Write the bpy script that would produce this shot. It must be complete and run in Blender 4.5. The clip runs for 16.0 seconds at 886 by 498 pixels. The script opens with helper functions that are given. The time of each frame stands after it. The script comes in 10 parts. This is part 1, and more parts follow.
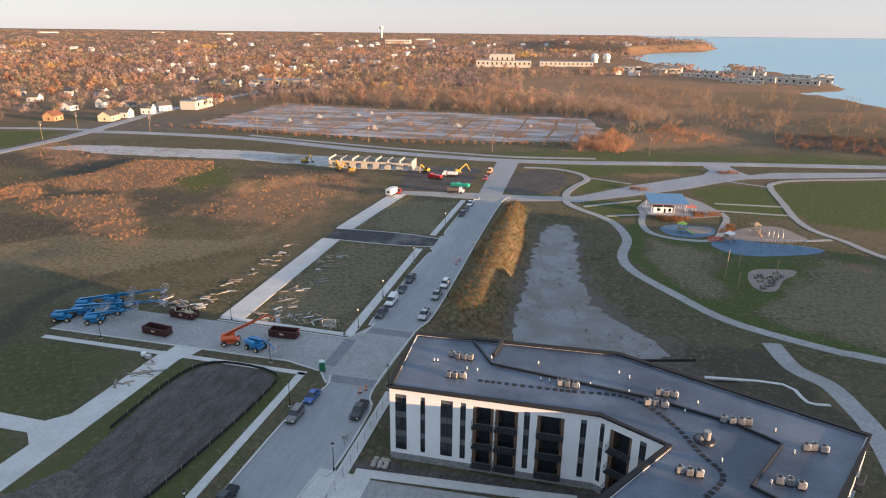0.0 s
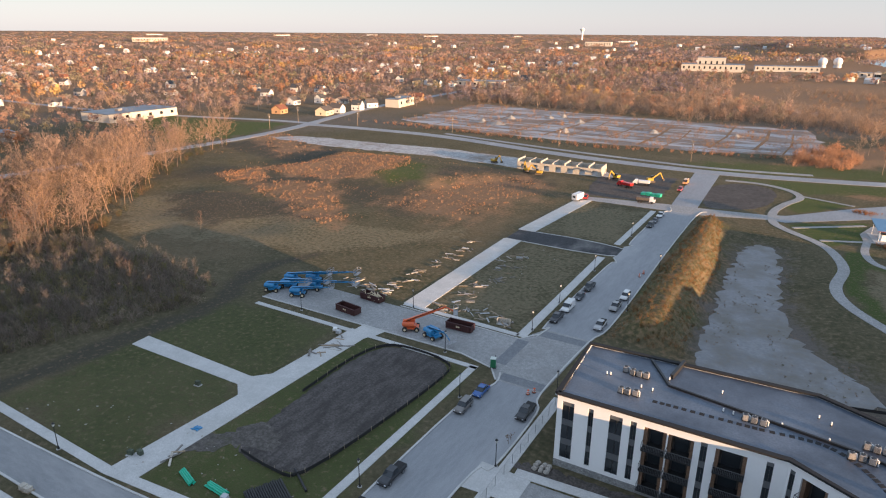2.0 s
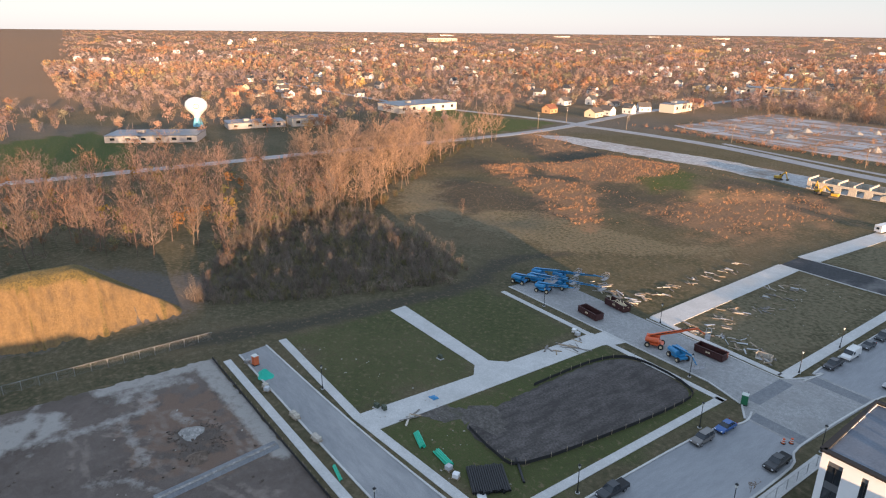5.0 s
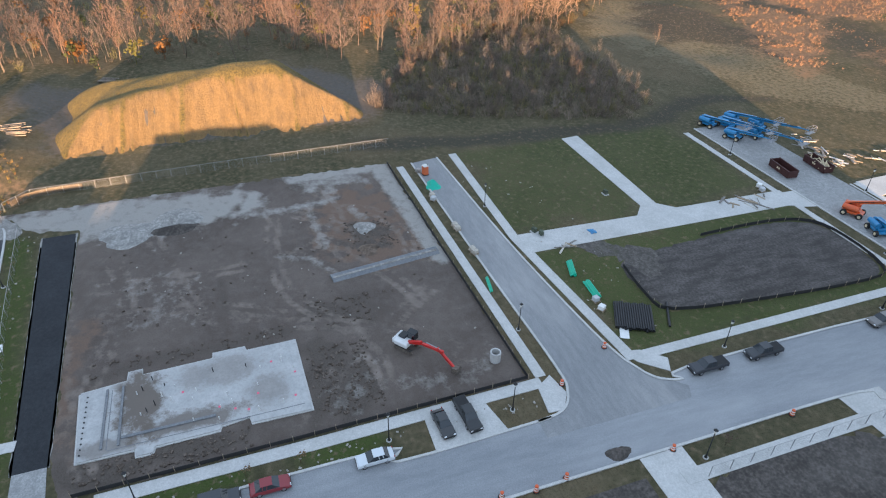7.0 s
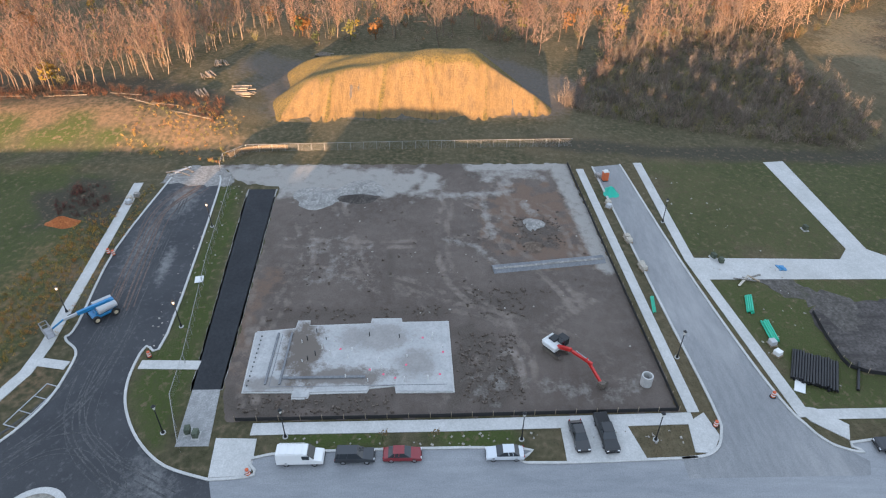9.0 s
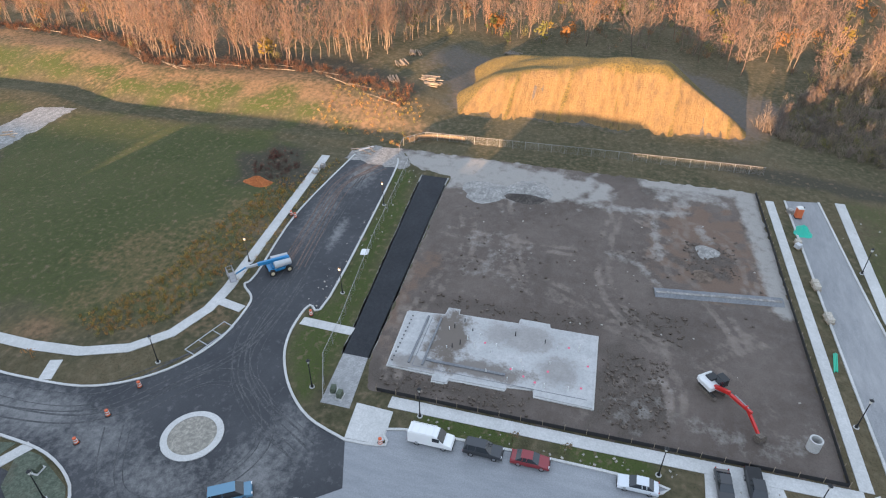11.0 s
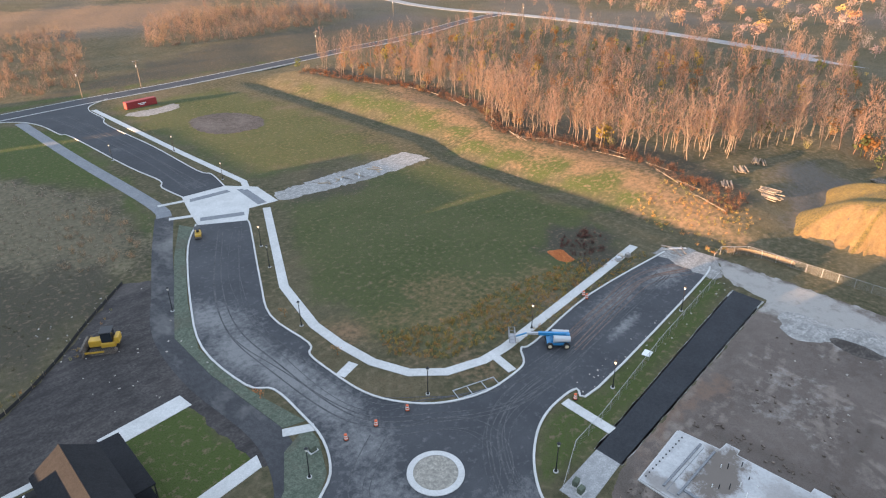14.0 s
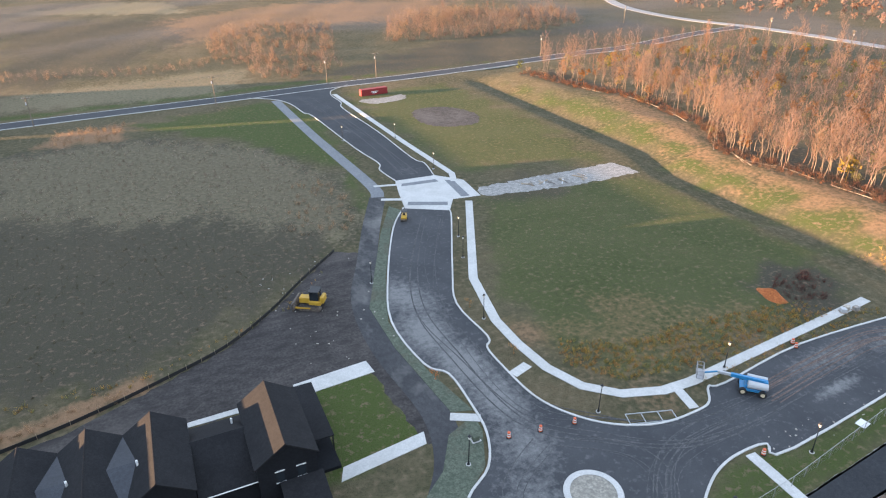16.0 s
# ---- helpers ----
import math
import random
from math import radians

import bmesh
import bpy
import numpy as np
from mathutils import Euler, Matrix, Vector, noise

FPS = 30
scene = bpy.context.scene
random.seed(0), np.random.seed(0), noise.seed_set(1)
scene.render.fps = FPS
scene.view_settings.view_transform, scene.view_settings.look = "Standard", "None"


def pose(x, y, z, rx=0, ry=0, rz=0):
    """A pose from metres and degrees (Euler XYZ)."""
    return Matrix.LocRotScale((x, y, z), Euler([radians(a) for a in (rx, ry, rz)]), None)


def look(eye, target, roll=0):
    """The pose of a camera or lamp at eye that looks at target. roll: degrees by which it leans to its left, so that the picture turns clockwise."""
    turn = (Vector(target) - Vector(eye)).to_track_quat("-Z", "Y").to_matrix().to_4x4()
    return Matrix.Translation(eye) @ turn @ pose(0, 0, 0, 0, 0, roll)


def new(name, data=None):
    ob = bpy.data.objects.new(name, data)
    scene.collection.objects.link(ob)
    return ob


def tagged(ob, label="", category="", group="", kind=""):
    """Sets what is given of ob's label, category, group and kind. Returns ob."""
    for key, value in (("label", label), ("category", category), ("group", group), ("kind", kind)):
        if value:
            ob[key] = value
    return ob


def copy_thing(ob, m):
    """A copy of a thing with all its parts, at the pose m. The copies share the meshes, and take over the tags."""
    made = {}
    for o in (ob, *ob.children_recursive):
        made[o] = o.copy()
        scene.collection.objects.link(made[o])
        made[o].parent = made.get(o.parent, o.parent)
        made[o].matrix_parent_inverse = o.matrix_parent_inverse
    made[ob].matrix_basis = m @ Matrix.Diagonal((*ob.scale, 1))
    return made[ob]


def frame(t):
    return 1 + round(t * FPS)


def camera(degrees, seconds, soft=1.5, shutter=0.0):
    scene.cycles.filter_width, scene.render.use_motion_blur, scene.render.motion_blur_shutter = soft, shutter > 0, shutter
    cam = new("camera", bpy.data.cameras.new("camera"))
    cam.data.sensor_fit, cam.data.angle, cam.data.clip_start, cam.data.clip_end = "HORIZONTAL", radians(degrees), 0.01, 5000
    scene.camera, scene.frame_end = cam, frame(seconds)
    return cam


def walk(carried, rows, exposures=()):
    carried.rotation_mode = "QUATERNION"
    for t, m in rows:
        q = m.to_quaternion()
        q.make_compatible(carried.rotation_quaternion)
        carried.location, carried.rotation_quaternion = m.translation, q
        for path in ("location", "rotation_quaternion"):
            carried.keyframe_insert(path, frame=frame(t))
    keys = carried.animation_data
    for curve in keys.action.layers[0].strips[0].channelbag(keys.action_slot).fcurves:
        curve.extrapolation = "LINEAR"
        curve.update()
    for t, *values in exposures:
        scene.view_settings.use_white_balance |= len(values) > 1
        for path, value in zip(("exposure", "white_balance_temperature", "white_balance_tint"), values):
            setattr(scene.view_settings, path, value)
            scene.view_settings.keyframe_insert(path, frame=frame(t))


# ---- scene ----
EXPOSE = ((0.0, 2.46, 6050, 9), (3.5, 2.44, 6050, 9), (5.0, 2.6, 6050, 9), (6.5, 2.88, 5950, 7), (9.0, 3.1, 6250, 9), (12.5, 3.24, 6400, 10), (14.0, 3.32, 6300, 10), (16.0, 3.5, 6250, 10))
SKY, SUN = 0.15, 2.8
LENS = 69.9
cam = camera(LENS, 16.0, soft=1.15)
# seconds, place of the eye, heading to the left of +y, pitch, roll
PATH = [
    (0, 0.29, 0.88, 67.11, 13.60, -18.95, 0.61),
    (0.5, 0.20, 0.63, 67.14, 18.06, -18.91, 0.55),
    (1, 0.16, 0.42, 67.24, 22.26, -18.91, 0.52),
    (1.5, 0.16, 0.27, 67.35, 26.42, -18.95, 0.49),
    (2, 0.22, 0.21, 67.41, 30.65, -18.92, 0.41),
    (2.5, 0.25, 0.19, 67.52, 34.83, -18.94, 0.38),
    (3, 0.15, 0.16, 67.64, 38.81, -18.97, 0.33),
    (3.5, -0.02, 0.14, 67.64, 42.70, -18.95, 0.34),
    (3.7, -0.19, 0.10, 67.59, 44.19, -18.95, 0.36),
    (4.5, -0.09, 0.30, 66.99, 50.31, -18.95, 0.55),
    (5.2, -0.00, 0.47, 66.47, 55.67, -19.70, 0.71),
    (5.8, 0.07, 0.62, 66.02, 60.26, -24.57, 0.85),
    (6, 0.06, 0.56, 66.00, 61.95, -26.29, 0.73),
    (6.5, 0.04, 0.50, 66.08, 66.31, -30.61, 0.69),
    (7, 0.01, 0.43, 66.19, 70.66, -34.76, 0.76),
    (7.5, -0.05, 0.41, 66.29, 74.99, -35.39, 0.64),
    (8, -0.07, 0.45, 66.32, 79.56, -35.41, 0.48),
    (8.5, -0.06, 0.50, 66.25, 84.20, -35.33, 0.20),
    (9, -0.09, 0.51, 66.16, 88.76, -35.24, 0.03),
    (9.2, -0.17, 0.48, 66.08, 90.52, -35.22, 0.03),
    (11.3, -0.01, -0.74, 65.27, 108.71, -34.75, -0.10),
    (11.5, 0.02, -0.82, 65.21, 110.98, -34.61, 0.00),
    (12, 0.03, -0.80, 65.18, 116.44, -34.45, -0.12),
    (12.5, -0.08, -0.79, 65.33, 121.69, -34.21, -0.29),
    (13, -0.22, -0.80, 65.61, 126.46, -31.28, -0.31),
    (13.5, -0.24, -0.74, 65.75, 131.22, -27.90, -0.38),
    (14, -0.17, -0.63, 65.75, 135.78, -27.59, -0.40),
    (14.5, -0.12, -0.51, 65.79, 139.59, -27.50, -0.40),
    (15, -0.09, -0.44, 65.77, 143.96, -27.39, -0.46),
    (15.5, -0.00, -0.43, 65.68, 149.43, -27.22, -0.40),
    (16, 0.14, -0.29, 65.68, 155.14, -27.12, -0.32),
]


def aim(x, y, z, yaw, pitch, roll):
    a, b = radians(yaw), radians(pitch)
    ahead = Vector((-math.sin(a) * math.cos(b), math.cos(a) * math.cos(b), math.sin(b)))
    return look((x, y, z), Vector((x, y, z)) + ahead, roll)


walk(cam, [(t, aim(*row)) for t, *row in PATH], exposures=EXPOSE)

# ---------------------------------------------------------------- light
SUN_UP, SUN_FROM = 4.5, (0.97, -0.22)  # degrees over the horizon, and the side it shines from
world = bpy.data.worlds.new("sky")
scene.world = world
world.use_nodes = True
wn = world.node_tree.nodes
sky = wn.new("ShaderNodeTexSky")
sky.sky_type, sky.sun_disc = "NISHITA", False
sky.sun_elevation, sky.sun_rotation = radians(SUN_UP), math.atan2(SUN_FROM[0], SUN_FROM[1])
sky.air_density, sky.dust_density, sky.ozone_density = 1.0, 0.2, 2.0
wn["Background"].inputs["Strength"].default_value = SKY
soft = wn.new("ShaderNodeHueSaturation")  # thin morning haze pales the sky
soft.inputs["Saturation"].default_value = 0.5
world.node_tree.links.new(sky.outputs[0], soft.inputs["Color"])
veil = wn.new("ShaderNodeMix")  # with an even veil of high cloud over the whole of it
veil.data_type = "RGBA"
veil.inputs["Factor"].default_value = 0.85
height = wn.new("ShaderNodeSeparateXYZ")
world.node_tree.links.new(wn.new("ShaderNodeTexCoord").outputs["Generated"], height.inputs[0])
rise = wn.new("ShaderNodeMapRange")
rise.interpolation_type = "SMOOTHSTEP"
rise.inputs["From Max"].default_value = 0.45
world.node_tree.links.new(height.outputs["Z"], rise.inputs["Value"])
tone = wn.new("ShaderNodeMix")  # pale and warm along the horizon, bluer overhead
tone.data_type = "RGBA"
tone.inputs[6].default_value, tone.inputs[7].default_value = (0.66, 0.62, 0.66, 1), (0.7, 0.83, 1.04, 1)
world.node_tree.links.new(rise.outputs[0], tone.inputs["Factor"])
world.node_tree.links.new(tone.outputs[2], veil.inputs[7])
world.node_tree.links.new(soft.outputs[0], veil.inputs[6])
world.node_tree.links.new(veil.outputs[2], wn["Background"].inputs["Color"])
sun = new("sun", bpy.data.lights.new("sun", "SUN"))
sun.data.energy, sun.data.angle, sun.data.color = SUN, radians(0.3), (1.0, 0.6, 0.32)
sun.matrix_world = look((0, 0, 0), (-SUN_FROM[0], -SUN_FROM[1], -math.tan(radians(SUN_UP)))) 
sun.location = (0, 0, 300)


# ---------------------------------------------------------------- materials
def nodes_of(name):
    m = bpy.data.materials.new(name)
    m.use_nodes = True
    t = m.node_tree
    return m, t.nodes, t.links, t.nodes["Principled BSDF"]


def noise_at(n, l, pos, scale, detail=4.0, rough=0.6):
    k = n.new("ShaderNodeTexNoise")
    k.inputs["Scale"].default_value, k.inputs["Detail"].default_value, k.inputs["Roughness"].default_value = scale, detail, rough
    l.new(pos, k.inputs["Vector"])
    return k.outputs["Fac"]


def ramp(n, l, fac, lo, hi):
    k = n.new("ShaderNodeMapRange")
    k.inputs["From Min"].default_value, k.inputs["From Max"].default_value = lo, hi
    l.new(fac, k.inputs["Value"])
    return k.outputs["Result"]


def blend(n, l, fac, a, b):
    k = n.new("ShaderNodeMix")
    k.data_type = "RGBA"
    for value, slot in ((fac, k.inputs["Factor"]), (a, k.inputs[6]), (b, k.inputs[7])):
        if isinstance(value, tuple):
            slot.default_value = (*value, 1.0)
        elif isinstance(value, float):
            slot.default_value = value
        else:
            l.new(value, slot)
    return k.outputs[2]


def times(n, l, a, b):
    k = n.new("ShaderNodeMath")
    k.operation = "MULTIPLY"
    for value, slot in ((a, k.inputs[0]), (b, k.inputs[1])):
        if isinstance(value, float):
            slot.default_value = value
        else:
            l.new(value, slot)
    return k.outputs[0]


def bumped(n, l, bsdf, fac, strength, distance):
    k = n.new("ShaderNodeBump")
    k.inputs["Strength"].default_value, k.inputs["Distance"].default_value = strength, distance
    l.new(fac, k.inputs["Height"])
    l.new(k.outputs["Normal"], bsdf.inputs["Normal"])


def surface(name, base, other, coarse, fine, rough=0.85, relief=0.02, stain=None, amount=0.5, stretch=(1, 1, 1), metal=0.0, local=False, spread=0.16, grit=1.0):
    """Two-scale variation between base and other, with stains of a third colour."""
    m, n, l, b = nodes_of(name)
    pos = n.new("ShaderNodeTexCoord").outputs["Object"] if local else n.new("ShaderNodeNewGeometry").outputs["Position"]
    far = n.new("ShaderNodeMapping")
    far.inputs["Scale"].default_value = stretch
    l.new(pos, far.inputs["Vector"])
    big = ramp(n, l, noise_at(n, l, far.outputs[0], coarse), 0.5 - spread, 0.5 + spread)
    small = noise_at(n, l, pos, fine, 3.0)
    colour = blend(n, l, big, base, other)
    grain = noise_at(n, l, far.outputs[0], (coarse * fine) ** 0.5 * 1.4, 5.0, 0.65)
    colour = blend(n, l, times(n, l, ramp(n, l, grain, 0.42, 0.7), 0.8 * grit), colour, tuple(v * 0.62 for v in base))
    colour = blend(n, l, times(n, l, ramp(n, l, grain, 0.58, 0.36), 0.35 * grit), colour, tuple(min(v * 1.45, 0.85) for v in other))
    colour = blend(n, l, times(n, l, ramp(n, l, small, 0.35, 0.75), 0.4 + 0.6 * grit), colour, tuple(v * 0.6 for v in base))
    if stain:
        worn = ramp(n, l, noise_at(n, l, far.outputs[0], coarse * 0.37 + 0.01, 5.0, 0.68), 0.52, 0.7)
        colour = blend(n, l, times(n, l, worn, amount), colour, stain)
    l.new(colour, b.inputs["Base Color"])
    b.inputs["Roughness"].default_value, b.inputs["Metallic"].default_value = rough, metal
    b.inputs["Specular IOR Level"].default_value = 0.5 if rough < 0.8 else 0.2
    if relief:
        bumped(n, l, b, small, 0.6, relief)
    return m


def plain(name, colour, rough=0.5, metal=0.0, coat=0.0, dirty=0.35):
    m, n, l, b = nodes_of(name)
    pos = n.new("ShaderNodeTexCoord").outputs["Object"]
    dirt = ramp(n, l, noise_at(n, l, pos, 2.3), 0.35, 0.8)
    l.new(blend(n, l, times(n, l, dirt, dirty), colour, tuple(v * 0.6 + 0.02 for v in colour)), b.inputs["Base Color"])
    b.inputs["Roughness"].default_value, b.inputs["Metallic"].default_value = rough, metal
    b.inputs["Coat Weight"].default_value = coat
    return m


def tinted(name, rough=0.9, vary=0.35, through_light=0.4):
    """Takes its colour from the plant's own tint, and varies it leaf by leaf."""
    m, n, l, b = nodes_of(name)
    a = n.new("ShaderNodeAttribute")
    a.attribute_name = "tint"
    rnd = n.new("ShaderNodeNewGeometry").outputs["Random Per Island"]
    dark = n.new("ShaderNodeMix")
    dark.data_type, dark.blend_type = "RGBA", "MULTIPLY"
    dark.inputs["Factor"].default_value = 1.0
    l.new(a.outputs["Color"], dark.inputs[6])
    g = n.new("ShaderNodeMapRange")
    g.inputs["To Min"].default_value, g.inputs["To Max"].default_value = 1.0 - vary, 1.0 + vary
    l.new(rnd, g.inputs["Value"])
    l.new(g.outputs["Result"], dark.inputs[7])
    l.new(dark.outputs[2], b.inputs["Base Color"])
    b.inputs["Roughness"].default_value = rough
    b.inputs["Specular IOR Level"].default_value = 0.2
    thin = n.new("ShaderNodeBsdfTranslucent")
    l.new(dark.outputs[2], thin.inputs["Color"])
    both = n.new("ShaderNodeMixShader")
    both.inputs[0].default_value = through_light
    l.new(b.outputs[0], both.inputs[1])
    l.new(thin.outputs[0], both.inputs[2])
    l.new(both.outputs[0], n["Material Output"].inputs["Surface"])
    return m


ASPHALT_NEW = surface("fresh_asphalt", (0.045, 0.046, 0.049), (0.078, 0.078, 0.081), 0.16, 7.0, 0.85, 0.01, (0.2, 0.193, 0.183), 0.8, (1, 0.6, 1), grit=0.5)
ASPHALT_BLACK = surface("black_asphalt", (0.03, 0.032, 0.036), (0.045, 0.048, 0.053), 0.2, 7.0, 0.85, 0.01, grit=0.5)
ASPHALT_OLD = surface("dusty_asphalt", (0.225, 0.235, 0.25), (0.3, 0.308, 0.318), 0.05, 6.0, 0.62, 0.006, (0.4, 0.4, 0.4), 0.6, (1.5, 0.3, 1), grit=0.3)
ASPHALT_DUSTY_A = surface("dusty_asphalt_across", (0.22, 0.225, 0.232), (0.3, 0.3, 0.3), 0.1, 6.0, 0.7, 0.01, (0.4, 0.39, 0.38), 0.75, (0.3, 1.2, 1), grit=0.35)


def dusted(name, base, other, dust, spots):
    """Asphalt with drifts of pale dust: each spot is x, y, half width, half length, turn in degrees, and how much."""
    m, n, l, b = nodes_of(name)
    pos = n.new("ShaderNodeNewGeometry").outputs["Position"]
    wide, mid, fine = noise_at(n, l, pos, 0.12, 4.0), noise_at(n, l, pos, 0.9, 6.0, 0.7), noise_at(n, l, pos, 7.0, 3.0)
    colour = blend(n, l, ramp(n, l, wide, 0.35, 0.65), base, other)
    total = None
    for x, y, rx, ry, turn, much in spots:
        away = n.new("ShaderNodeMapping")
        away.vector_type = "TEXTURE"
        away.inputs["Location"].default_value, away.inputs["Rotation"].default_value, away.inputs["Scale"].default_value = (x, y, 0), (0, 0, radians(turn)), (rx, ry, 1000)
        l.new(pos, away.inputs["Vector"])
        size = n.new("ShaderNodeVectorMath")
        size.operation = "LENGTH"
        l.new(away.outputs[0], size.inputs[0])
        here = times(n, l, ramp(n, l, size.outputs["Value"], 1.25, 0.2), much)
        if total is None:
            total = here
        else:
            most = n.new("ShaderNodeMath")
            most.operation = "MAXIMUM"
            l.new(total, most.inputs[0])
            l.new(here, most.inputs[1])
            total = most.outputs[0]
    add = n.new("ShaderNodeMath")
    add.operation = "ADD"
    l.new(total, add.inputs[0])
    l.new(ramp(n, l, mid, 0.25, 0.75), add.inputs[1])
    colour = blend(n, l, times(n, l, ramp(n, l, add.outputs[0], 0.6, 1.35), 1.0), colour, dust)
    colour = blend(n, l, times(n, l, ramp(n, l, fine, 0.4, 0.75), 0.35), colour, tuple(v * 0.6 for v in base))
    l.new(colour, b.inputs["Base Color"])
    b.inputs["Roughness"].default_value = 0.75
    b.inputs["Specular IOR Level"].default_value = 0.35
    bumped(n, l, b, fine, 0.5, 0.008)
    return m


ASPHALT_CIRCLE = dusted("circle_asphalt", (0.037, 0.039, 0.044), (0.056, 0.058, 0.063), (0.19, 0.188, 0.185), [(-38, -101, 5.5, 11, 20, 0.75), (-37, -88, 5, 9, 0, 0.95), (-39, -77, 4.5, 9, 5, 1.0), (-40, -67, 4.5, 8, 0, 0.85), (-38.5, -57, 5, 7, 0, 0.6), (-35, -46, 5, 9, 0, 0.55), (-38, -35, 8, 5, 0, 0.75), (-46, -33, 6, 3, 30, 0.5), (-96, -52, 12, 3, 3, 0.5), (-112, -50, 8, 4, 0, 0.6), (-90, -46, 6, 1.2, 5, 0.8)])
ASPHALT_SLATE = dusted("street_asphalt", (0.026, 0.028, 0.033), (0.038, 0.041, 0.046), (0.13, 0.13, 0.13), [(-66, -168, 4, 5, 0, 0.3), (-62, -215, 2, 3, 0, 0.4)])
CONCRETE = surface("concrete", (0.48, 0.475, 0.455), (0.58, 0.57, 0.55), 0.25, 5.0, 0.85, 0.004, (0.36, 0.34, 0.31), 0.3, grit=0.18)
CONCRETE_DUSTY = surface("dusty_concrete", (0.3, 0.3, 0.295), (0.38, 0.375, 0.365), 0.12, 5.0, 0.85, 0.004, (0.22, 0.21, 0.2), 0.7, grit=0.6)
CONCRETE_GREY = surface("tinted_concrete", (0.19, 0.2, 0.215), (0.24, 0.245, 0.25), 0.2, 5.0, 0.85, 0.004, grit=0.5)


# ---------------------------------------------------------------- mesh helpers
def mesh_object(name, bm, material=None, smooth=False):
    me = bpy.data.meshes.new(name)
    bm.to_mesh(me)
    bm.free()
    if material:
        me.materials.append(material)
    if smooth:
        me.shade_smooth()
    return new(name, me)


def part(name, bm, material, parent, label="", smooth=False):
    ob = mesh_object(name, bm, material, smooth)
    ob.parent = parent
    return tagged(ob, label)


def thing(name, label, category, group="", at=(0, 0, 0), turn=0.0, kind=""):
    ob = new(name)
    ob.empty_display_size = 0.3
    ob.matrix_basis = pose(*at, 0, 0, turn)
    return tagged(ob, label, category, group, kind)


def structure(name, bm, material, label, category):
    return tagged(mesh_object(name, bm, material), label, category, "", "structure")


def add_box(bm, x0, y0, z0, x1, y1, z1, bevel=0.0, m=None):
    got = bmesh.ops.create_cube(bm, size=1.0)["verts"]
    bmesh.ops.transform(bm, verts=got, matrix=Matrix.Translation(((x0 + x1) / 2, (y0 + y1) / 2, (z0 + z1) / 2)) @ Matrix.Diagonal((x1 - x0, y1 - y0, z1 - z0, 1)))
    if bevel:
        edges = list({e for v in got for e in v.link_edges})
        got = [v for v in bmesh.ops.bevel(bm, geom=edges, offset=bevel, segments=1, affect="EDGES")["verts"]] or got
    if m is not None:
        bmesh.ops.transform(bm, verts=list({v for v in got}), matrix=m)
    return bm


def box(x0, y0, z0, x1, y1, z1, bevel=0.0):
    return add_box(bmesh.new(), x0, y0, z0, x1, y1, z1, bevel)


def add_tube(bm, a, b, r0, r1=None, sides=8):
    a, b = Vector(a), Vector(b)
    r1 = r0 if r1 is None else r1
    turn = (b - a).to_track_quat("Z", "Y").to_matrix().to_4x4()
    bmesh.ops.create_cone(bm, cap_ends=True, segments=sides, radius1=r0, radius2=r1, depth=(b - a).length, matrix=Matrix.Translation((a + b) / 2) @ turn)
    return bm


def tube(a, b, r0, r1=None, sides=8):
    return add_tube(bmesh.new(), a, b, r0, r1, sides)


def add_prism(bm, pts, z0, z1):
    """A plan outline raised from z0 to z1."""
    area = sum(pts[i][0] * pts[i - 1][1] - pts[i - 1][0] * pts[i][1] for i in range(len(pts)))
    pts = list(pts) if area < 0 else list(pts)[::-1]
    top = [bm.verts.new((x, y, z1)) for x, y in pts]
    low = [bm.verts.new((x, y, z0)) for x, y in pts]
    bm.faces.new(top)
    bm.faces.new(low[::-1])
    for i in range(len(pts)):
        bm.faces.new((low[i - 1], low[i], top[i], top[i - 1]))
    return bm


def prism(pts, z0, z1):
    return add_prism(bmesh.new(), pts, z0, z1)


def side_prism(pts, x0, x1):
    """An outline in y and z, drawn out along x."""
    bm = bmesh.new()
    a = [bm.verts.new((x0, y, z)) for y, z in pts]
    b = [bm.verts.new((x1, y, z)) for y, z in pts]
    bm.faces.new(a)
    bm.faces.new(b[::-1])
    for i in range(len(pts)):
        bm.faces.new((a[i], a[i - 1], b[i - 1], b[i]))
    bmesh.ops.recalc_face_normals(bm, faces=bm.faces)
    return bm


def eased(pts, steps=6, closed=False):
    """A smooth line through plan points."""
    p = [Vector((*q, 0)) for q in pts]
    n, out = len(p), []
    for i in range(n if closed else n - 1):
        a, b, c, d = (p[(i + k) % n] if closed else p[min(max(i + k, 0), n - 1)] for k in (-1, 0, 1, 2))
        for s in range(steps):
            t = s / steps
            q = 0.5 * (2 * b + (c - a) * t + (2 * a - 5 * b + 4 * c - d) * t * t + (3 * b - a - 3 * c + d) * t ** 3)
            out.append((q.x, q.y))
    return out if closed else out + [tuple(pts[-1])]


def beside(pts, off):
    """The line set off to its left by off."""
    out = []
    for i, p in enumerate(pts):
        a, b = Vector(pts[max(i - 1, 0)]), Vector(pts[min(i + 1, len(pts) - 1)])
        d = (b - a).normalized() if (b - a).length else Vector((1, 0))
        out.append((p[0] - d.y * off, p[1] + d.x * off))
    return out


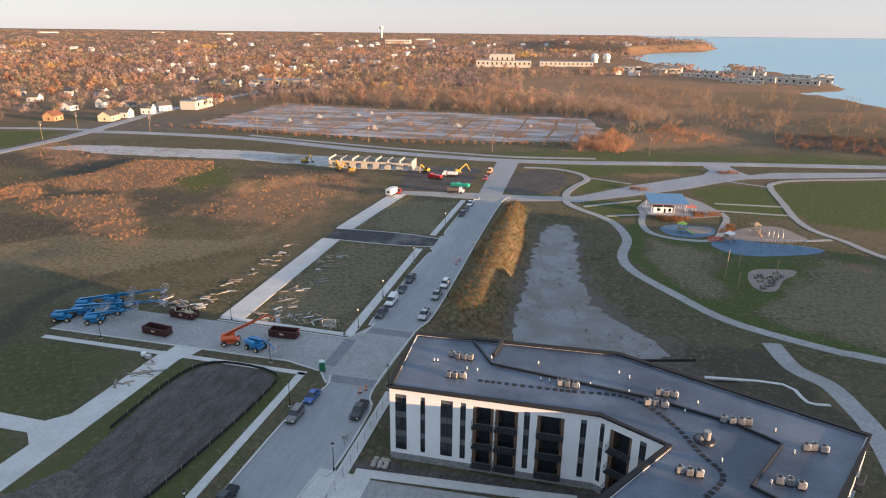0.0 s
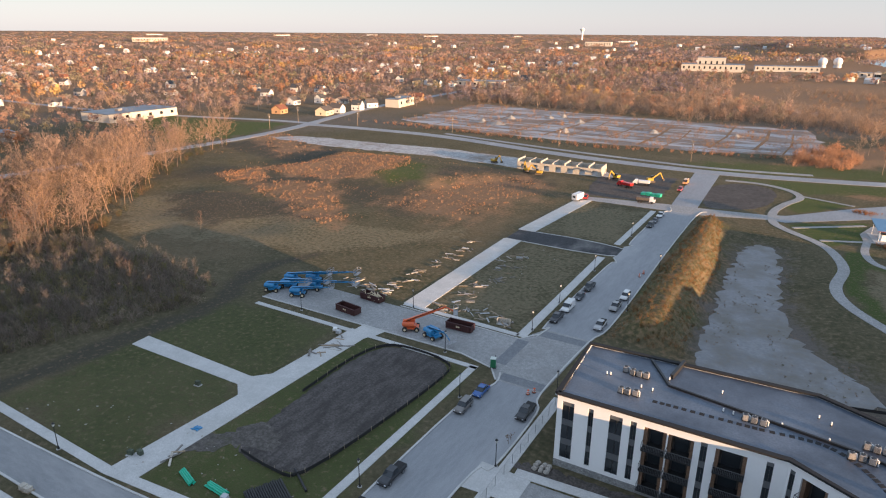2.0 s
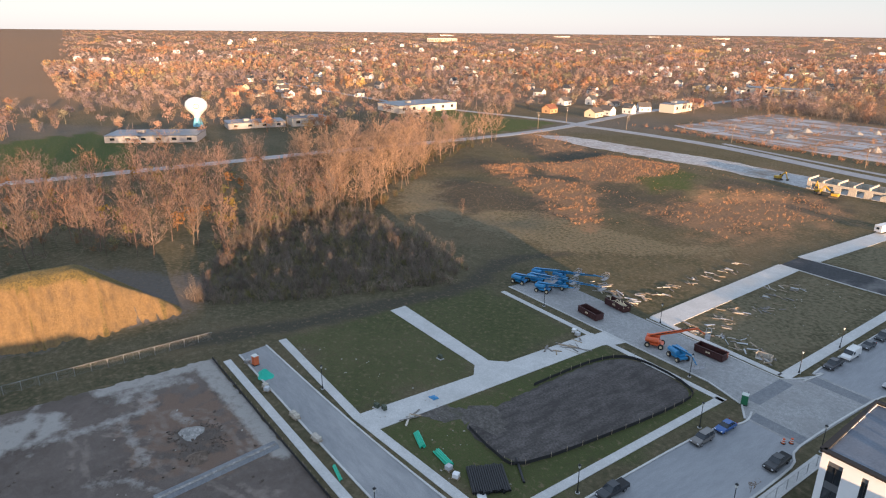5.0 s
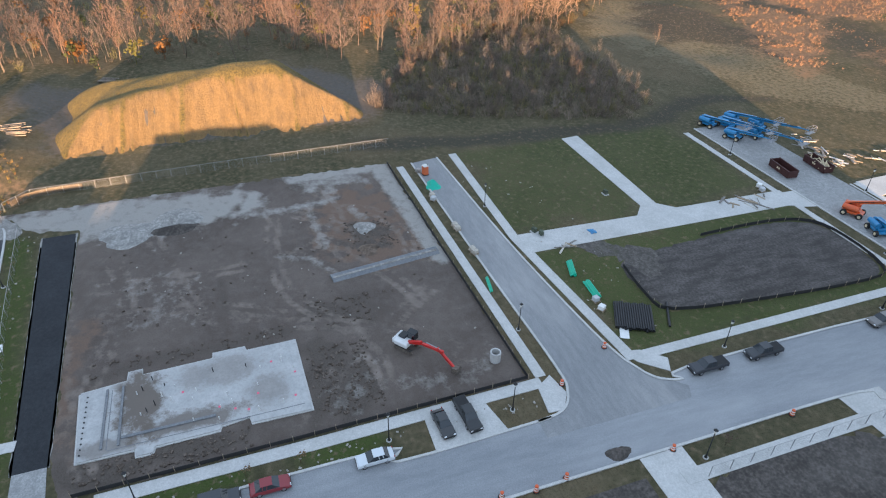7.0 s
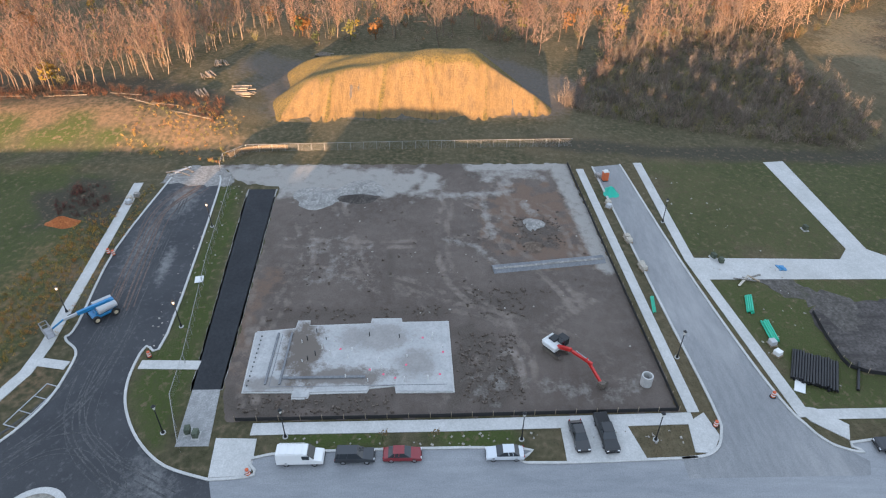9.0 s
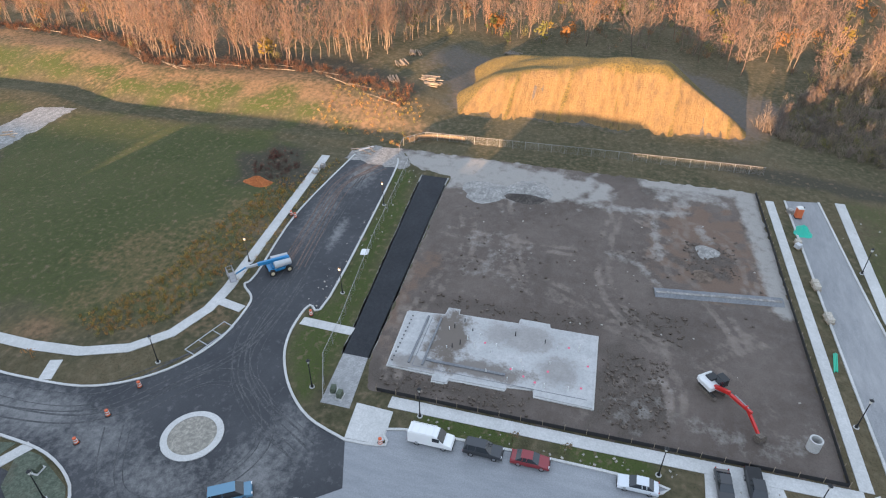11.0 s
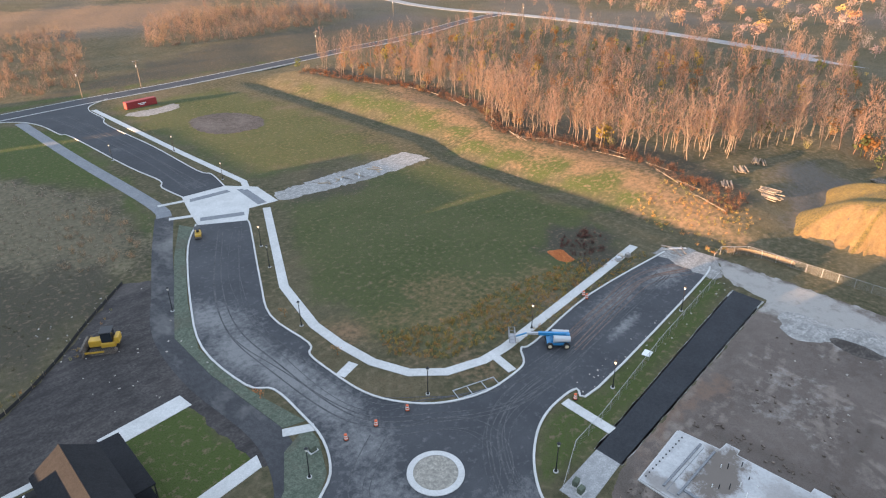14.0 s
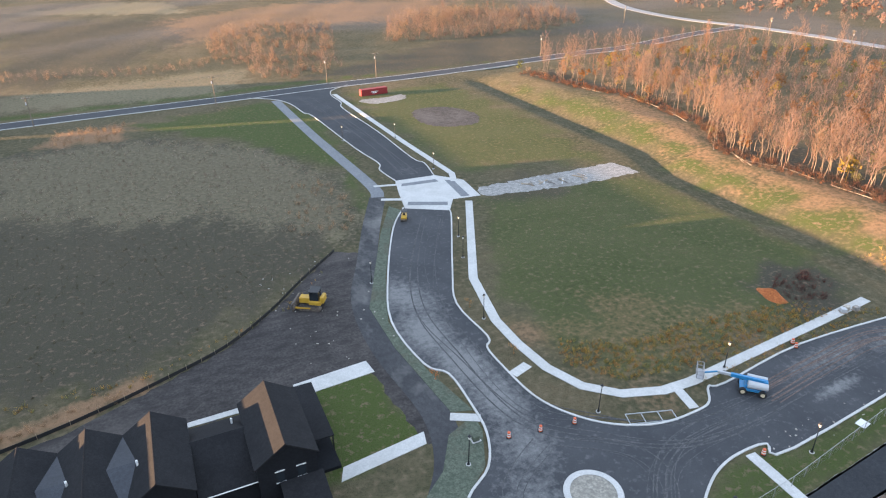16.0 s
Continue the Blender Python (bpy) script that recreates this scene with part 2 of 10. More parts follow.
def ribbon(pts, width, z0, z1, bm=None):
    bm = bm or bmesh.new()
    left, right = beside(pts, width / 2), beside(pts, -width / 2)
    rows = [[bm.verts.new((*q, z)) for q, z in ((l, z0), (l, z1), (r, z1), (r, z0))] for l, r in zip(left, right)]
    for a, b in zip(rows, rows[1:]):
        for k in range(3):
            bm.faces.new((a[k], b[k], b[k + 1], a[k + 1]))
    bm.faces.new(rows[0])
    bm.faces.new(rows[-1][::-1])
    bmesh.ops.recalc_face_normals(bm, faces=bm.faces)
    return bm


def ragged(pts, step=1.5, amount=0.5, seed=1):
    """An outline with uneven edges."""
    rnd, out = random.Random(seed), []
    for a, b in zip(pts, list(pts[1:]) + [pts[0]]):
        a, b = Vector(a), Vector(b)
        k = max(1, int((b - a).length / step))
        for i in range(k):
            q = a.lerp(b, i / k)
            out.append((q.x + rnd.uniform(-amount, amount), q.y + rnd.uniform(-amount, amount)))
    return out


def from_arrays(name, verts, tris, material, tint=None, quads=False):
    me = bpy.data.meshes.new(name)
    k = 4 if quads else 3
    me.vertices.add(len(verts))
    me.vertices.foreach_set("co", np.asarray(verts, np.float32).ravel())
    me.loops.add(len(tris) * k)
    me.loops.foreach_set("vertex_index", np.asarray(tris, np.int32).ravel())
    me.polygons.add(len(tris))
    me.polygons.foreach_set("loop_start", np.arange(0, len(tris) * k, k, dtype=np.int32))
    me.polygons.foreach_set("loop_total", np.full(len(tris), k, np.int32))
    me.update(calc_edges=True)
    me.materials.append(material)
    if tint is not None:
        me.color_attributes.new("tint", "FLOAT_COLOR", "POINT").data.foreach_set("color", np.c_[tint, np.ones(len(tint))].astype(np.float32).ravel())
    return new(name, me)


# ---------------------------------------------------------------- ground
def within(x, y, pts):
    """How far inside (plus) or outside (minus) an outline the places lie."""
    inside, far = np.zeros(x.shape, bool), np.full(x.shape, 1e9)
    for (ax, ay), (bx, by) in zip(pts, list(pts[1:]) + [pts[0]]):
        dx, dy = bx - ax, by - ay
        t = np.clip(((x - ax) * dx + (y - ay) * dy) / (dx * dx + dy * dy), 0, 1)
        far = np.minimum(far, np.hypot(x - ax - t * dx, y - ay - t * dy))
        if dy:
            inside ^= ((ay > y) != (by > y)) & (x < (y - ay) * dx / dy + ax)
    return np.where(inside, far, -far)


def ripple(x, y, size, seed=0):
    """Smooth uneven values from -1 to 1."""
    r, out = np.random.RandomState(seed), 0
    for k in range(7):
        a, f = r.uniform(0, 6.28), r.uniform(0.5, 1.6) / size
        out = out + np.sin((x * np.cos(a) + y * np.sin(a)) * f * 6.28 + r.uniform(0, 6.28))
    return out / 3.2


def far_rise(d):
    """Stands in for the earth's long way to the horizon, which lies past the drawn distance."""
    reach = d + 0.0015 * np.maximum(d - 1500, 0) ** 2
    return np.where(d < 1500, 0.0, 66.0 - d * 66.0 / np.maximum(reach, 1))


SHORE = [(1500, -800), (420, 330), (300, 660), (282, 748), (279, 799), (264, 857), (246, 882), (309, 935), (327, 974), (340, 1104), (338, 1250), (332, 1395), (285, 1440), (193, 1372), (160, 1432), (125, 1630), (72, 1846), (136, 2029), (207, 2103), (269, 2132), (300, 2160), (345, 2290), (379, 2400), (330, 2560), (265, 3100), (225, 5200), (6000, 6000), (6000, -800)]
HEADLAND = [(70, 1950), (140, 2075), (215, 2140), (290, 2200), (340, 2310), (360, 2400), (300, 2540), (180, 2700), (-200, 2600), (-160, 2050)]
MOUND = [(-153, -36), (-151, 0), (-153, 31), (-165, 36), (-183, 30), (-192, 5), (-186, -30), (-168, -42)]
BERM = [(-34, 134), (-18, 136), (-19.5, 200), (-26, 250), (-34, 254), (-35, 190)]
BASIN = [(-17.5, 133), (-20, 168), (-19.5, 225), (-12, 238), (-2, 230), (0, 198), (6, 164), (24, 142), (28, 128), (0, 118)]


def mound_rise(x, y, gully=0.0):
    """The tall soil mound: a long front slope, a sloping crest and a steep end."""
    cut = np.abs(np.sin(y * 1.25 + 1.6 * np.sin(y * 0.31) + 0.12 * x)) ** 0.6 * (0.6 + 0.4 * np.sin(y * 0.47 + 1))
    front = (-150.2 + 1.2 * np.sin(y * 0.16) - x - gully * 1.9 * (1 - cut)) * 0.66
    crest = 11.2 - 0.13 * np.maximum(3 - y, 0) + 0.35 * ripple(x, y, 11, 3)
    sides = [front, crest, (x + 192) * 0.6, (y + 41 + 1.5 * np.sin(x * 0.3)) * 0.62, (31.5 - y + 0.9 * np.sin(x * 0.35) - 0.35 * np.maximum(-158 - x, 0)) * 0.78]
    out = sides[0]
    for s in sides[1:]:
        h = np.clip(0.5 + 0.5 * (s - out) / 1.4, 0, 1)
        out = s + (out - s) * h - 1.4 * h * (1 - h)
    return np.maximum(out, -0.6)


def lie(x, y):
    """The height of the ground."""
    d = np.hypot(x, y)
    z = far_rise(d)
    z = z + np.maximum(mound_rise(x, y) - 1.4, 0)
    b = within(x, y, BERM)
    z = z + np.where(b > 0, 4.6 * np.clip(b / 5.6, 0, 1) ** 0.9, 0)
    p = within(x, y, BASIN)
    z = z - 1.3 * np.clip((p + 7) / 9, 0, 1) * (y > 112)
    low = -136 - 7 * np.clip((-132 - y) / 20, 0, 1)  # a swale runs along the foot of the bank
    along = np.clip((-38 - y) / 14, 0, 1) * np.clip((y + 275) / 12, 0, 1) * np.clip((x + 365) / 35, 0, 1)
    z = z + along * (3.4 * np.clip((low - x) / 17, 0, 1) - 0.9 * np.exp(-((x - low - 1) / 4.5) ** 2))
    wild = np.clip((-140 - x) / 30, 0, 1) * np.clip((270 - y) / 20, 0, 1) * np.clip((x + 320) / 8, 0, 1) + np.clip((y - 640) / 60, 0, 1) + np.clip((-350 - y) / 30, 0, 1) * np.clip((x + 365) / 20, 0, 1) + np.clip((x - 60) / 30, 0, 1) * np.clip((y - 405) / 20, 0, 1)
    z = z + np.clip(wild, 0, 1) * 0.5 * ripple(x, y, 40, 5)
    dirt = within(x, y, [(-240, 235), (-150, 230), (-120, 285), (-185, 300), (-240, 290)])
    z = z + np.where(dirt > 0, 2.2 * np.clip(dirt / 14, 0, 1), 0)
    z = z + 19 * np.clip(within(x, y, HEADLAND) / 35, 0, 1)
    lake = within(x, y, SHORE)
    return np.where(lake > -15, z - 4.0 * np.clip((lake + 15) / 20, 0, 1), z)


def axis_lines(stretches, end):
    """Grid lines over stretches of (from, to, step), widening past both ends."""
    inner = [v for lo, hi, step in stretches for v in np.arange(lo, hi - 0.01, step)] + [stretches[-1][1]]
    out, s = [inner[-1]], stretches[-1][2]
    while out[-1] < end:
        s *= 1.22
        out.append(out[-1] + s)
    back, s = [inner[0]], stretches[0][2]
    while back[-1] > -end:
        s *= 1.22
        back.append(back[-1] - s)
    return np.array(back[:0:-1] + inner + out[1:])


gx = axis_lines([(-645, -345, 10), (-345, 140, 2.5), (140, 440, 12)], 4700)
gy = axis_lines([(-690, -330, 10), (-330, 410, 2.5), (410, 900, 10), (900, 2600, 20)], 4700)
X, Y = (g.ravel() for g in np.meshgrid(gx, gy))
cover = np.zeros((len(X), 5))
# dry grass, lawn, bare soil, rust-coloured brush, dark dead weeds: where, which, how much, how soft the edge
COVER = [
    (0, [(-178, 134), (-190, 158), (-170, 172), (-120, 180), (-104, 192), (-104, 182), (-120, 158), (-134, 143), (-150, 141)], 0.36, 5),
    (0, [(-250, 150), (-205, 128), (-178, 134), (-186, 146), (-214, 152), (-240, 172)], 0.4, 8),
    (4, [(-240, 168), (-222, 186), (-186, 186), (-150, 178), (-160, 170), (-186, 158), (-184, 144), (-212, 146)], 0.8, 8),
    (4, [(-270, 185), (-225, 205), (-180, 200), (-130, 196), (-112, 215), (-130, 240), (-185, 235), (-240, 232), (-280, 220)], 0.6, 14),
    (3, [(-233, 251), (-240, 287), (-198, 297), (-180, 272), (-180, 239), (-204, 228), (-252, 229)], 0.75, 8),
    (3, [(-250, 206), (-246, 232), (-226, 217), (-237, 202)], 0.8, 6),
    (3, [(-234, 207), (-195, 224), (-150, 183), (-146, 169), (-165, 171), (-191, 189), (-215, 194)], 0.6, 10),
    (3, [(-150, 205), (-110, 200), (-100, 262), (-120, 285), (-150, 262)], 0.6, 18),
    (3, [(-330, 300), (-262, 262), (-255, 290), (-330, 330)], 0.6, 12),
    (4, [(-330, 268), (-266, 255), (-234, 250), (-233, 262), (-243, 298), (-300, 306)], 0.95, 6),
    (4, [(-160, 262), (-120, 250), (-104, 272), (-118, 298), (-160, 292)], 0.8, 8),
    (1, [(-183, 246), (-189, 282), (-172, 276), (-158, 246), (-166, 234)], 0.75, 6),
    (1, [(-127, 48), (-90, 48), (-90, 105), (-127, 105)], 0.42, 4),
    (1, [(-84, 46), (-54, 50), (-54, 105), (-84, 104)], 0.55, 3),
    (0, [(-80, 128), (-54, 128), (-54, 188), (-80, 188)], 0.35, 6),
    (0, [(-82, 205), (-54, 205), (-54, 250), (-82, 250)], 0.4, 6),
    (1, [(-120, -64), (-60, -62), (-54, -84), (-58, -100), (-75, -138), (-126, -135), (-128, -80)], 0.5, 5),
    (3, [(-104, -64), (-62, -61), (-55, -82), (-74, -82)], 0.55, 10),
    (1, [(-78, -162), (-125, -150), (-132, -200), (-125, -270), (-76, -270)], 0.5, 8),
    (4, [(-104, -62), (-103, -76), (-112, -79), (-122, -76), (-121, -66), (-110, -60)], 0.9, 4),
    (4, [(-84, -148), (-98, -150), (-100, -130), (-84, -132), (-76, -136)], 0.5, 5),
    (0, [(52, -232), (31, -236), (2, -236), (-31, -206), (-44, -172), (-43, -145), (-34, -129), (-4, -160), (14, -160), (46, -184)], 0.4, 9),
    (4, [(-44, -172), (-43, -145), (-34, -127), (-22, -140), (-20, -165)], 0.7, 10),
    (4, [(64, -240), (2, -238), (-31, -206), (-46, -172), (-43, -145), (-32, -128), (-18, -116), (10, -97), (64, -94)], 0.68, 6),
    (3, [(9, -92), (18, -89.5), (30, -87.5), (52, -86), (52, -89.5), (30, -91), (10, -95.5)], 0.8, 1.5),
    (1, [(7, -257), (-44, -272), (-58, -243), (-51, -164), (-46, -143), (-43, -144), (-47, -180), (-24, -221), (1, -246)], 0.7, 6),
    (3, [(38, -242), (30, -258), (8, -260), (13, -238)], 0.8, 4),
    (3, [(0, -258), (-34, -270), (-36, -256), (-10, -246)], 0.35, 8),
    (1, [(-53.0, -20), (-50.2, -20), (-50.2, 12), (-53.0, 12)], 0.9, 1.5),
    (1, [(-119, -44), (-72, -39.4), (-66, -42), (-58, -40), (-52, -35), (-57, -33), (-66, -33), (-116, -38.4)], 0.7, 2),
    (1, [(-123, 47), (-56, 50), (-56, 60), (-62, 60), (-80, 58), (-80, 48)], 0.6, 3),
    (1, [(-26, -64), (-24, -83), (-12, -82), (-12, -62)], 1.0, 1),
    (0, [(-136, -40), (-147, -55), (-155, -73), (-161, -93), (-157, -108), (-153, -124), (-155, -137), (-168, -153), (-173, -185), (-170, -207), (-160, -251), (-146, -262), (-146, -150), (-138, -134), (-136, -60)], 0.08, 6),
    (3, [(-137, -40), (-147, -55), (-155, -73), (-161, -93), (-157, -108), (-153, -124), (-155, -137), (-168, -153), (-173, -185), (-168, -207), (-150, -160), (-142, -130), (-139, -60)], 0.46, 8),
    (1, [(-138, -66), (-148, -84), (-146, -130), (-156, -160), (-158, -200), (-148, -250), (-147, -150), (-139, -130)], 0.8, 8),
    (4, [(-145, -52), (-155, -70), (-161, -90), (-157, -105), (-153, -122), (-155, -136), (-168, -152), (-173, -184), (-170, -206), (-158, -256), (-176, -256), (-184, -150), (-172, -70), (-158, -50)], 0.9, 4),
    (2, MOUND, 0.7, 3),
    (0, BERM, 0.1, 4),
    (1, BERM, 0.4, 6),
    (3, BERM, 0.45, 6),
    (2, BASIN, 0.45, 4),
    (2, [(-17.2, 208), (-12, 214), (-6, 212), (-1.6, 201), (-8, 188), (-12.4, 178), (-16.6, 190)], 1.0, 4),
    (2, [(-17.0, 176), (-6, 180), (0.4, 180), (3.8, 166), (12.5, 148), (8, 140), (-4, 138), (-16.6, 139), (-18.6, 152)], 0.9, 5),
    (4, [(15, 140), (40, 143), (52, 112), (20, 100)], 1.0, 3),
    (4, [(-141, 24), (-135, 49), (-132, 81), (-130, 100), (-138, 114), (-140, 128), (-134, 144), (-129, 144), (-134, 128), (-132, 115), (-125, 102), (-126, 81), (-129, 49), (-135, 26)], 0.85, 2.5),
    (1, [(-381, -20), (-461, -6), (-484, 60), (-403, 70), (-347, 56), (-354, 4)], 1.0, 6),
    (1, [(43, 299), (63, 317), (79, 314), (77, 284), (78, 262), (50, 262)], 0.9, 3),
    (1, [(-6, 262), (20, 278), (20, 250), (6, 240)], 0.95, 3),
    (1, [(-3, 312), (16, 306), (-4, 280), (-8, 290)], 0.9, 3),
    (1, [(-30, 338), (20, 352), (55, 358), (52, 340), (20, 330), (0, 318)], 0.7, 6),
    (1, [(83, 323), (138, 347), (200, 360), (260, 300), (150, 230), (106, 254), (83, 258), (79, 284)], 1.0, 4),
    (1, [(12, 205), (21, 175), (29, 163), (48, 149), (66, 142), (66, 148), (48, 157), (42, 162), (61, 190), (67, 207), (44, 205), (37, 190), (41, 173), (31, 169), (24, 179), (17, 207), (20, 238), (14, 236)], 1.0, 2),
    (1, [(16, 236), (22, 226), (44, 222), (40, 214), (76, 214), (78, 226), (90, 214), (70, 204), (40, 208), (18, 222)], 0.7, 4),
    (0, [(18, 201), (24, 180), (31, 169), (39, 174), (36, 192), (41, 210), (22, 220)], 0.4, 5),
    (0, [(44, 164), (61, 192), (72, 212), (90, 206), (92, 150), (67, 149), (50, 157)], 0.4, 6),
    (3, [(62, 205), (84, 206), (84, 214), (66, 212)], 0.5, 5),
    (3, [(10, 330), (40, 345), (44, 336), (20, 318)], 0.5, 6),
    (1, [(-50, 350), (150, 390), (300, 400), (300, 425), (0, 395), (-60, 372)], 0.6, 8),
    (1, [(-462, 311), (-474, 345), (-405, 345), (-350, 362), (-338, 300), (-350, 253)], 1.0, 8),
    (3, [(-100, 750), (-66, 776), (-26, 935), (60, 915), (98, 760), (82, 690), (-13, 730)], 0.9, 14),
    (0, [(-105, 742), (-75, 700), (18, 716), (78, 698), (76, 736), (6, 752)], 1.0, 10),
    (0, [(36, 600), (92, 608), (106, 650), (78, 668)], 0.9, 8),
    (1, [(130, 850), (104, 650), (233, 668), (262, 703), (276, 791), (199, 894)], 0.45, 14),
    (4, [(120, 660), (236, 676), (262, 740), (180, 760)], 0.7, 14),
    (4, [(-188, 771), (-149, 600), (15, 545), (87, 566), (160, 630), (108, 680), (-77, 735)], 0.8, 16),
    (3, [(-18, 380), (-8, 440), (30, 480), (86, 540), (96, 450), (30, 405)], 0.7, 10),
    (4, [(122, 500), (110, 436), (180, 420), (300, 440), (300, 500)], 0.9, 10),
    (4, [(70, -330), (75, -405), (95, -610), (-42, -566), (-158, -593), (-280, -601), (-241, -518), (-169, -476), (-88, -495), (-19, -439), (13, -366)], 0.6, 30),
    (3, [(-30, -440), (-90, -500), (-170, -480), (-245, -520), (-290, -605), (-120, -640), (-20, -560)], 0.5, 20),
    (0, [(62, -327), (-28, -346), (-51, -345), (-44, -318), (-25, -294), (60, -298)], 0.5, 8),
    (0, [(99, -666), (27, -628), (-46, -605), (-32, -713), (25, -724)], 0.7, 10),
    (1, [(70, -284), (-25, -291), (-77, -297), (-173, -306), (-170, -312), (-77, -304), (-25, -297), (70, -290)], 0.7, 4),
    (4, [(-60, -303), (-95, -324), (-175, -376), (-330, -400), (-360, -340), (-230, -312), (-150, -302)], 0.7, 10),
    (2, [(-178, -55), (-154, -40), (-154, 36), (-172, 50), (-200, 20), (-196, -50)], 0.6, 6),
]
for which, pts, amount, soft in COVER:
    w = np.clip((within(X, Y, pts) + soft * 0.5 * ripple(X, Y, 12, which)) / soft + 0.5, 0, 1) * amount
    cover[:, which] = np.maximum(cover[:, which], w)
gone = np.hypot(X, Y)
cover[:, 2] = np.maximum(cover[:, 2], (1 - cover[:, 1]) * 0.5 * np.clip((gone - 420) / 80, 0, 1) * np.clip(0.5 + ripple(X, Y, 160, 8), 0, 1))
cover[:, 3] = np.maximum(cover[:, 3], np.clip((gone - 500) / 300, 0, 1) * 0.8 * (Y > 0))
cover[:, 3] *= 1 - np.clip(cover[:, 1], 0, 1)
Z = lie(X, Y)
nx, ny = len(gx), len(gy)
i, j = (g.ravel() for g in np.meshgrid(np.arange(nx - 1), np.arange(ny - 1)))
k = j * nx + i


def ground_material():
    m, n, l, b = nodes_of("ground")
    pos = n.new("ShaderNodeNewGeometry").outputs["Position"]
    at = n.new("ShaderNodeAttribute")
    at.attribute_name = "cover"
    sep = n.new("ShaderNodeSeparateColor")
    l.new(at.outputs["Color"], sep.inputs[0])
    mid, fine, wide = noise_at(n, l, pos, 0.8, 7.0, 0.72), noise_at(n, l, pos, 3.2, 4.0, 0.7), noise_at(n, l, pos, 0.06, 4.0)
    colour = blend(n, l, ramp(n, l, wide, 0.35, 0.65), (0.058, 0.058, 0.03), (0.108, 0.094, 0.056))
    vast = noise_at(n, l, pos, 0.013, 6.0, 0.7)
    colour = blend(n, l, times(n, l, ramp(n, l, vast, 0.5, 0.62), 0.55), colour, (0.19, 0.135, 0.085))
    colour = blend(n, l, ramp(n, l, mid, 0.4, 0.68), colour, (0.145, 0.124, 0.077))

    def spread(weight, colour, a, b2):
        own = blend(n, l, ramp(n, l, fine, 0.34, 0.66), a, b2)
        add = n.new("ShaderNodeMath")
        add.operation = "ADD"
        l.new(weight, add.inputs[0])
        l.new(ramp(n, l, mid, 0.25, 0.75), add.inputs[1])
        return blend(n, l, ramp(n, l, add.outputs[0], 0.58, 1.22), colour, own)

    worn = noise_at(n, l, pos, 0.23, 6.0, 0.75)
    colour = blend(n, l, times(n, l, ramp(n, l, worn, 0.55, 0.72), 0.5), colour, (0.2, 0.165, 0.11))
    colour = blend(n, l, times(n, l, ramp(n, l, worn, 0.47, 0.3), 0.5), colour, (0.05, 0.052, 0.03))
    colour = spread(sep.outputs[1], colour, (0.046, 0.066, 0.018), (0.1, 0.125, 0.04))
    dead = n.new("ShaderNodeAttribute")
    dead.attribute_name = "dead"
    colour = spread(dead.outputs["Fac"], colour, (0.05, 0.046, 0.034), (0.1, 0.09, 0.066))
    colour = spread(sep.outputs[0], colour, (0.17, 0.145, 0.092), (0.3, 0.255, 0.165))
    colour = spread(sep.outputs[2], colour, (0.1, 0.087, 0.077), (0.185, 0.164, 0.146))
    colour = spread(at.outputs["Alpha"], colour, (0.2, 0.125, 0.075), (0.35, 0.215, 0.125))
    colour = blend(n, l, times(n, l, ramp(n, l, fine, 0.48, 0.7), 0.7), colour, (0.028, 0.028, 0.016))
    l.new(colour, b.inputs["Base Color"])
    b.inputs["Roughness"].default_value = 0.95
    b.inputs["Specular IOR Level"].default_value = 0.1
    bumped(n, l, b, fine, 1.0, 0.25)
    return m


GROUND = ground_material()
ground = from_arrays("ground", np.c_[X, Y, Z], np.c_[k, k + 1, k + nx + 1, k + nx], GROUND, quads=True)
ground.data.color_attributes.new("cover", "FLOAT_COLOR", "POINT").data.foreach_set("color", cover[:, :4].astype(np.float32).ravel())
ground.data.attributes.new("dead", "FLOAT", "POINT").data.foreach_set("value", cover[:, 4].astype(np.float32))
ground.data.shade_smooth()
tagged(ground, "uneven autumn ground of grass, dry weeds and bare soil", "ground", "", "structure")

mx, my = np.meshgrid(np.arange(-197, -146, 0.7), np.arange(-46, 37, 0.7))
mz = mound_rise(mx, my, 1.0)
steep = np.clip((mound_rise(mx, my) - mz) * 1.6, 0, 1) * np.clip((10.6 - mz) / 2.5, 0, 1) + 0.22 * np.clip((-151 - mx) / 2, 0, 1) * np.clip((mx + 166) / 5, 0, 1) * np.clip((my + 22) / 14, 0, 1)
shape = mx.shape
i, j = (g.ravel() for g in np.meshgrid(np.arange(shape[1] - 1), np.arange(shape[0] - 1)))
k = j * shape[1] + i
seen = mz.ravel()[k] > -0.55
k = k[seen]
m, n, l, b = nodes_of("mound_soil")
pos = n.new("ShaderNodeNewGeometry").outputs["Position"]
at = n.new("ShaderNodeAttribute")
at.attribute_name = "tint"
sep = n.new("ShaderNodeSeparateColor")
l.new(at.outputs["Color"], sep.inputs[0])
mid, fine = noise_at(n, l, pos, 0.22, 6.0, 0.7), noise_at(n, l, pos, 1.9, 5.0, 0.7)
grass = blend(n, l, ramp(n, l, mid, 0.38, 0.62), (0.145, 0.105, 0.024), (0.225, 0.155, 0.04))
grass = blend(n, l, ramp(n, l, fine, 0.4, 0.7), grass, (0.06, 0.05, 0.02))
rill = n.new("ShaderNodeMapping")  # rain rills run down the slope
rill.inputs["Scale"].default_value = (0.25, 0.6, 0.25)
l.new(pos, rill.inputs["Vector"])
rills = noise_at(n, l, rill.outputs[0], 1.0, 5.0, 0.65)
earth = blend(n, l, ramp(n, l, fine, 0.35, 0.65), (0.27, 0.17, 0.068), (0.185, 0.115, 0.045))
earth = blend(n, l, times(n, l, ramp(n, l, rills, 0.48, 0.7), 0.6), earth, (0.1, 0.072, 0.042))
add = n.new("ShaderNodeMath")
add.operation = "ADD"
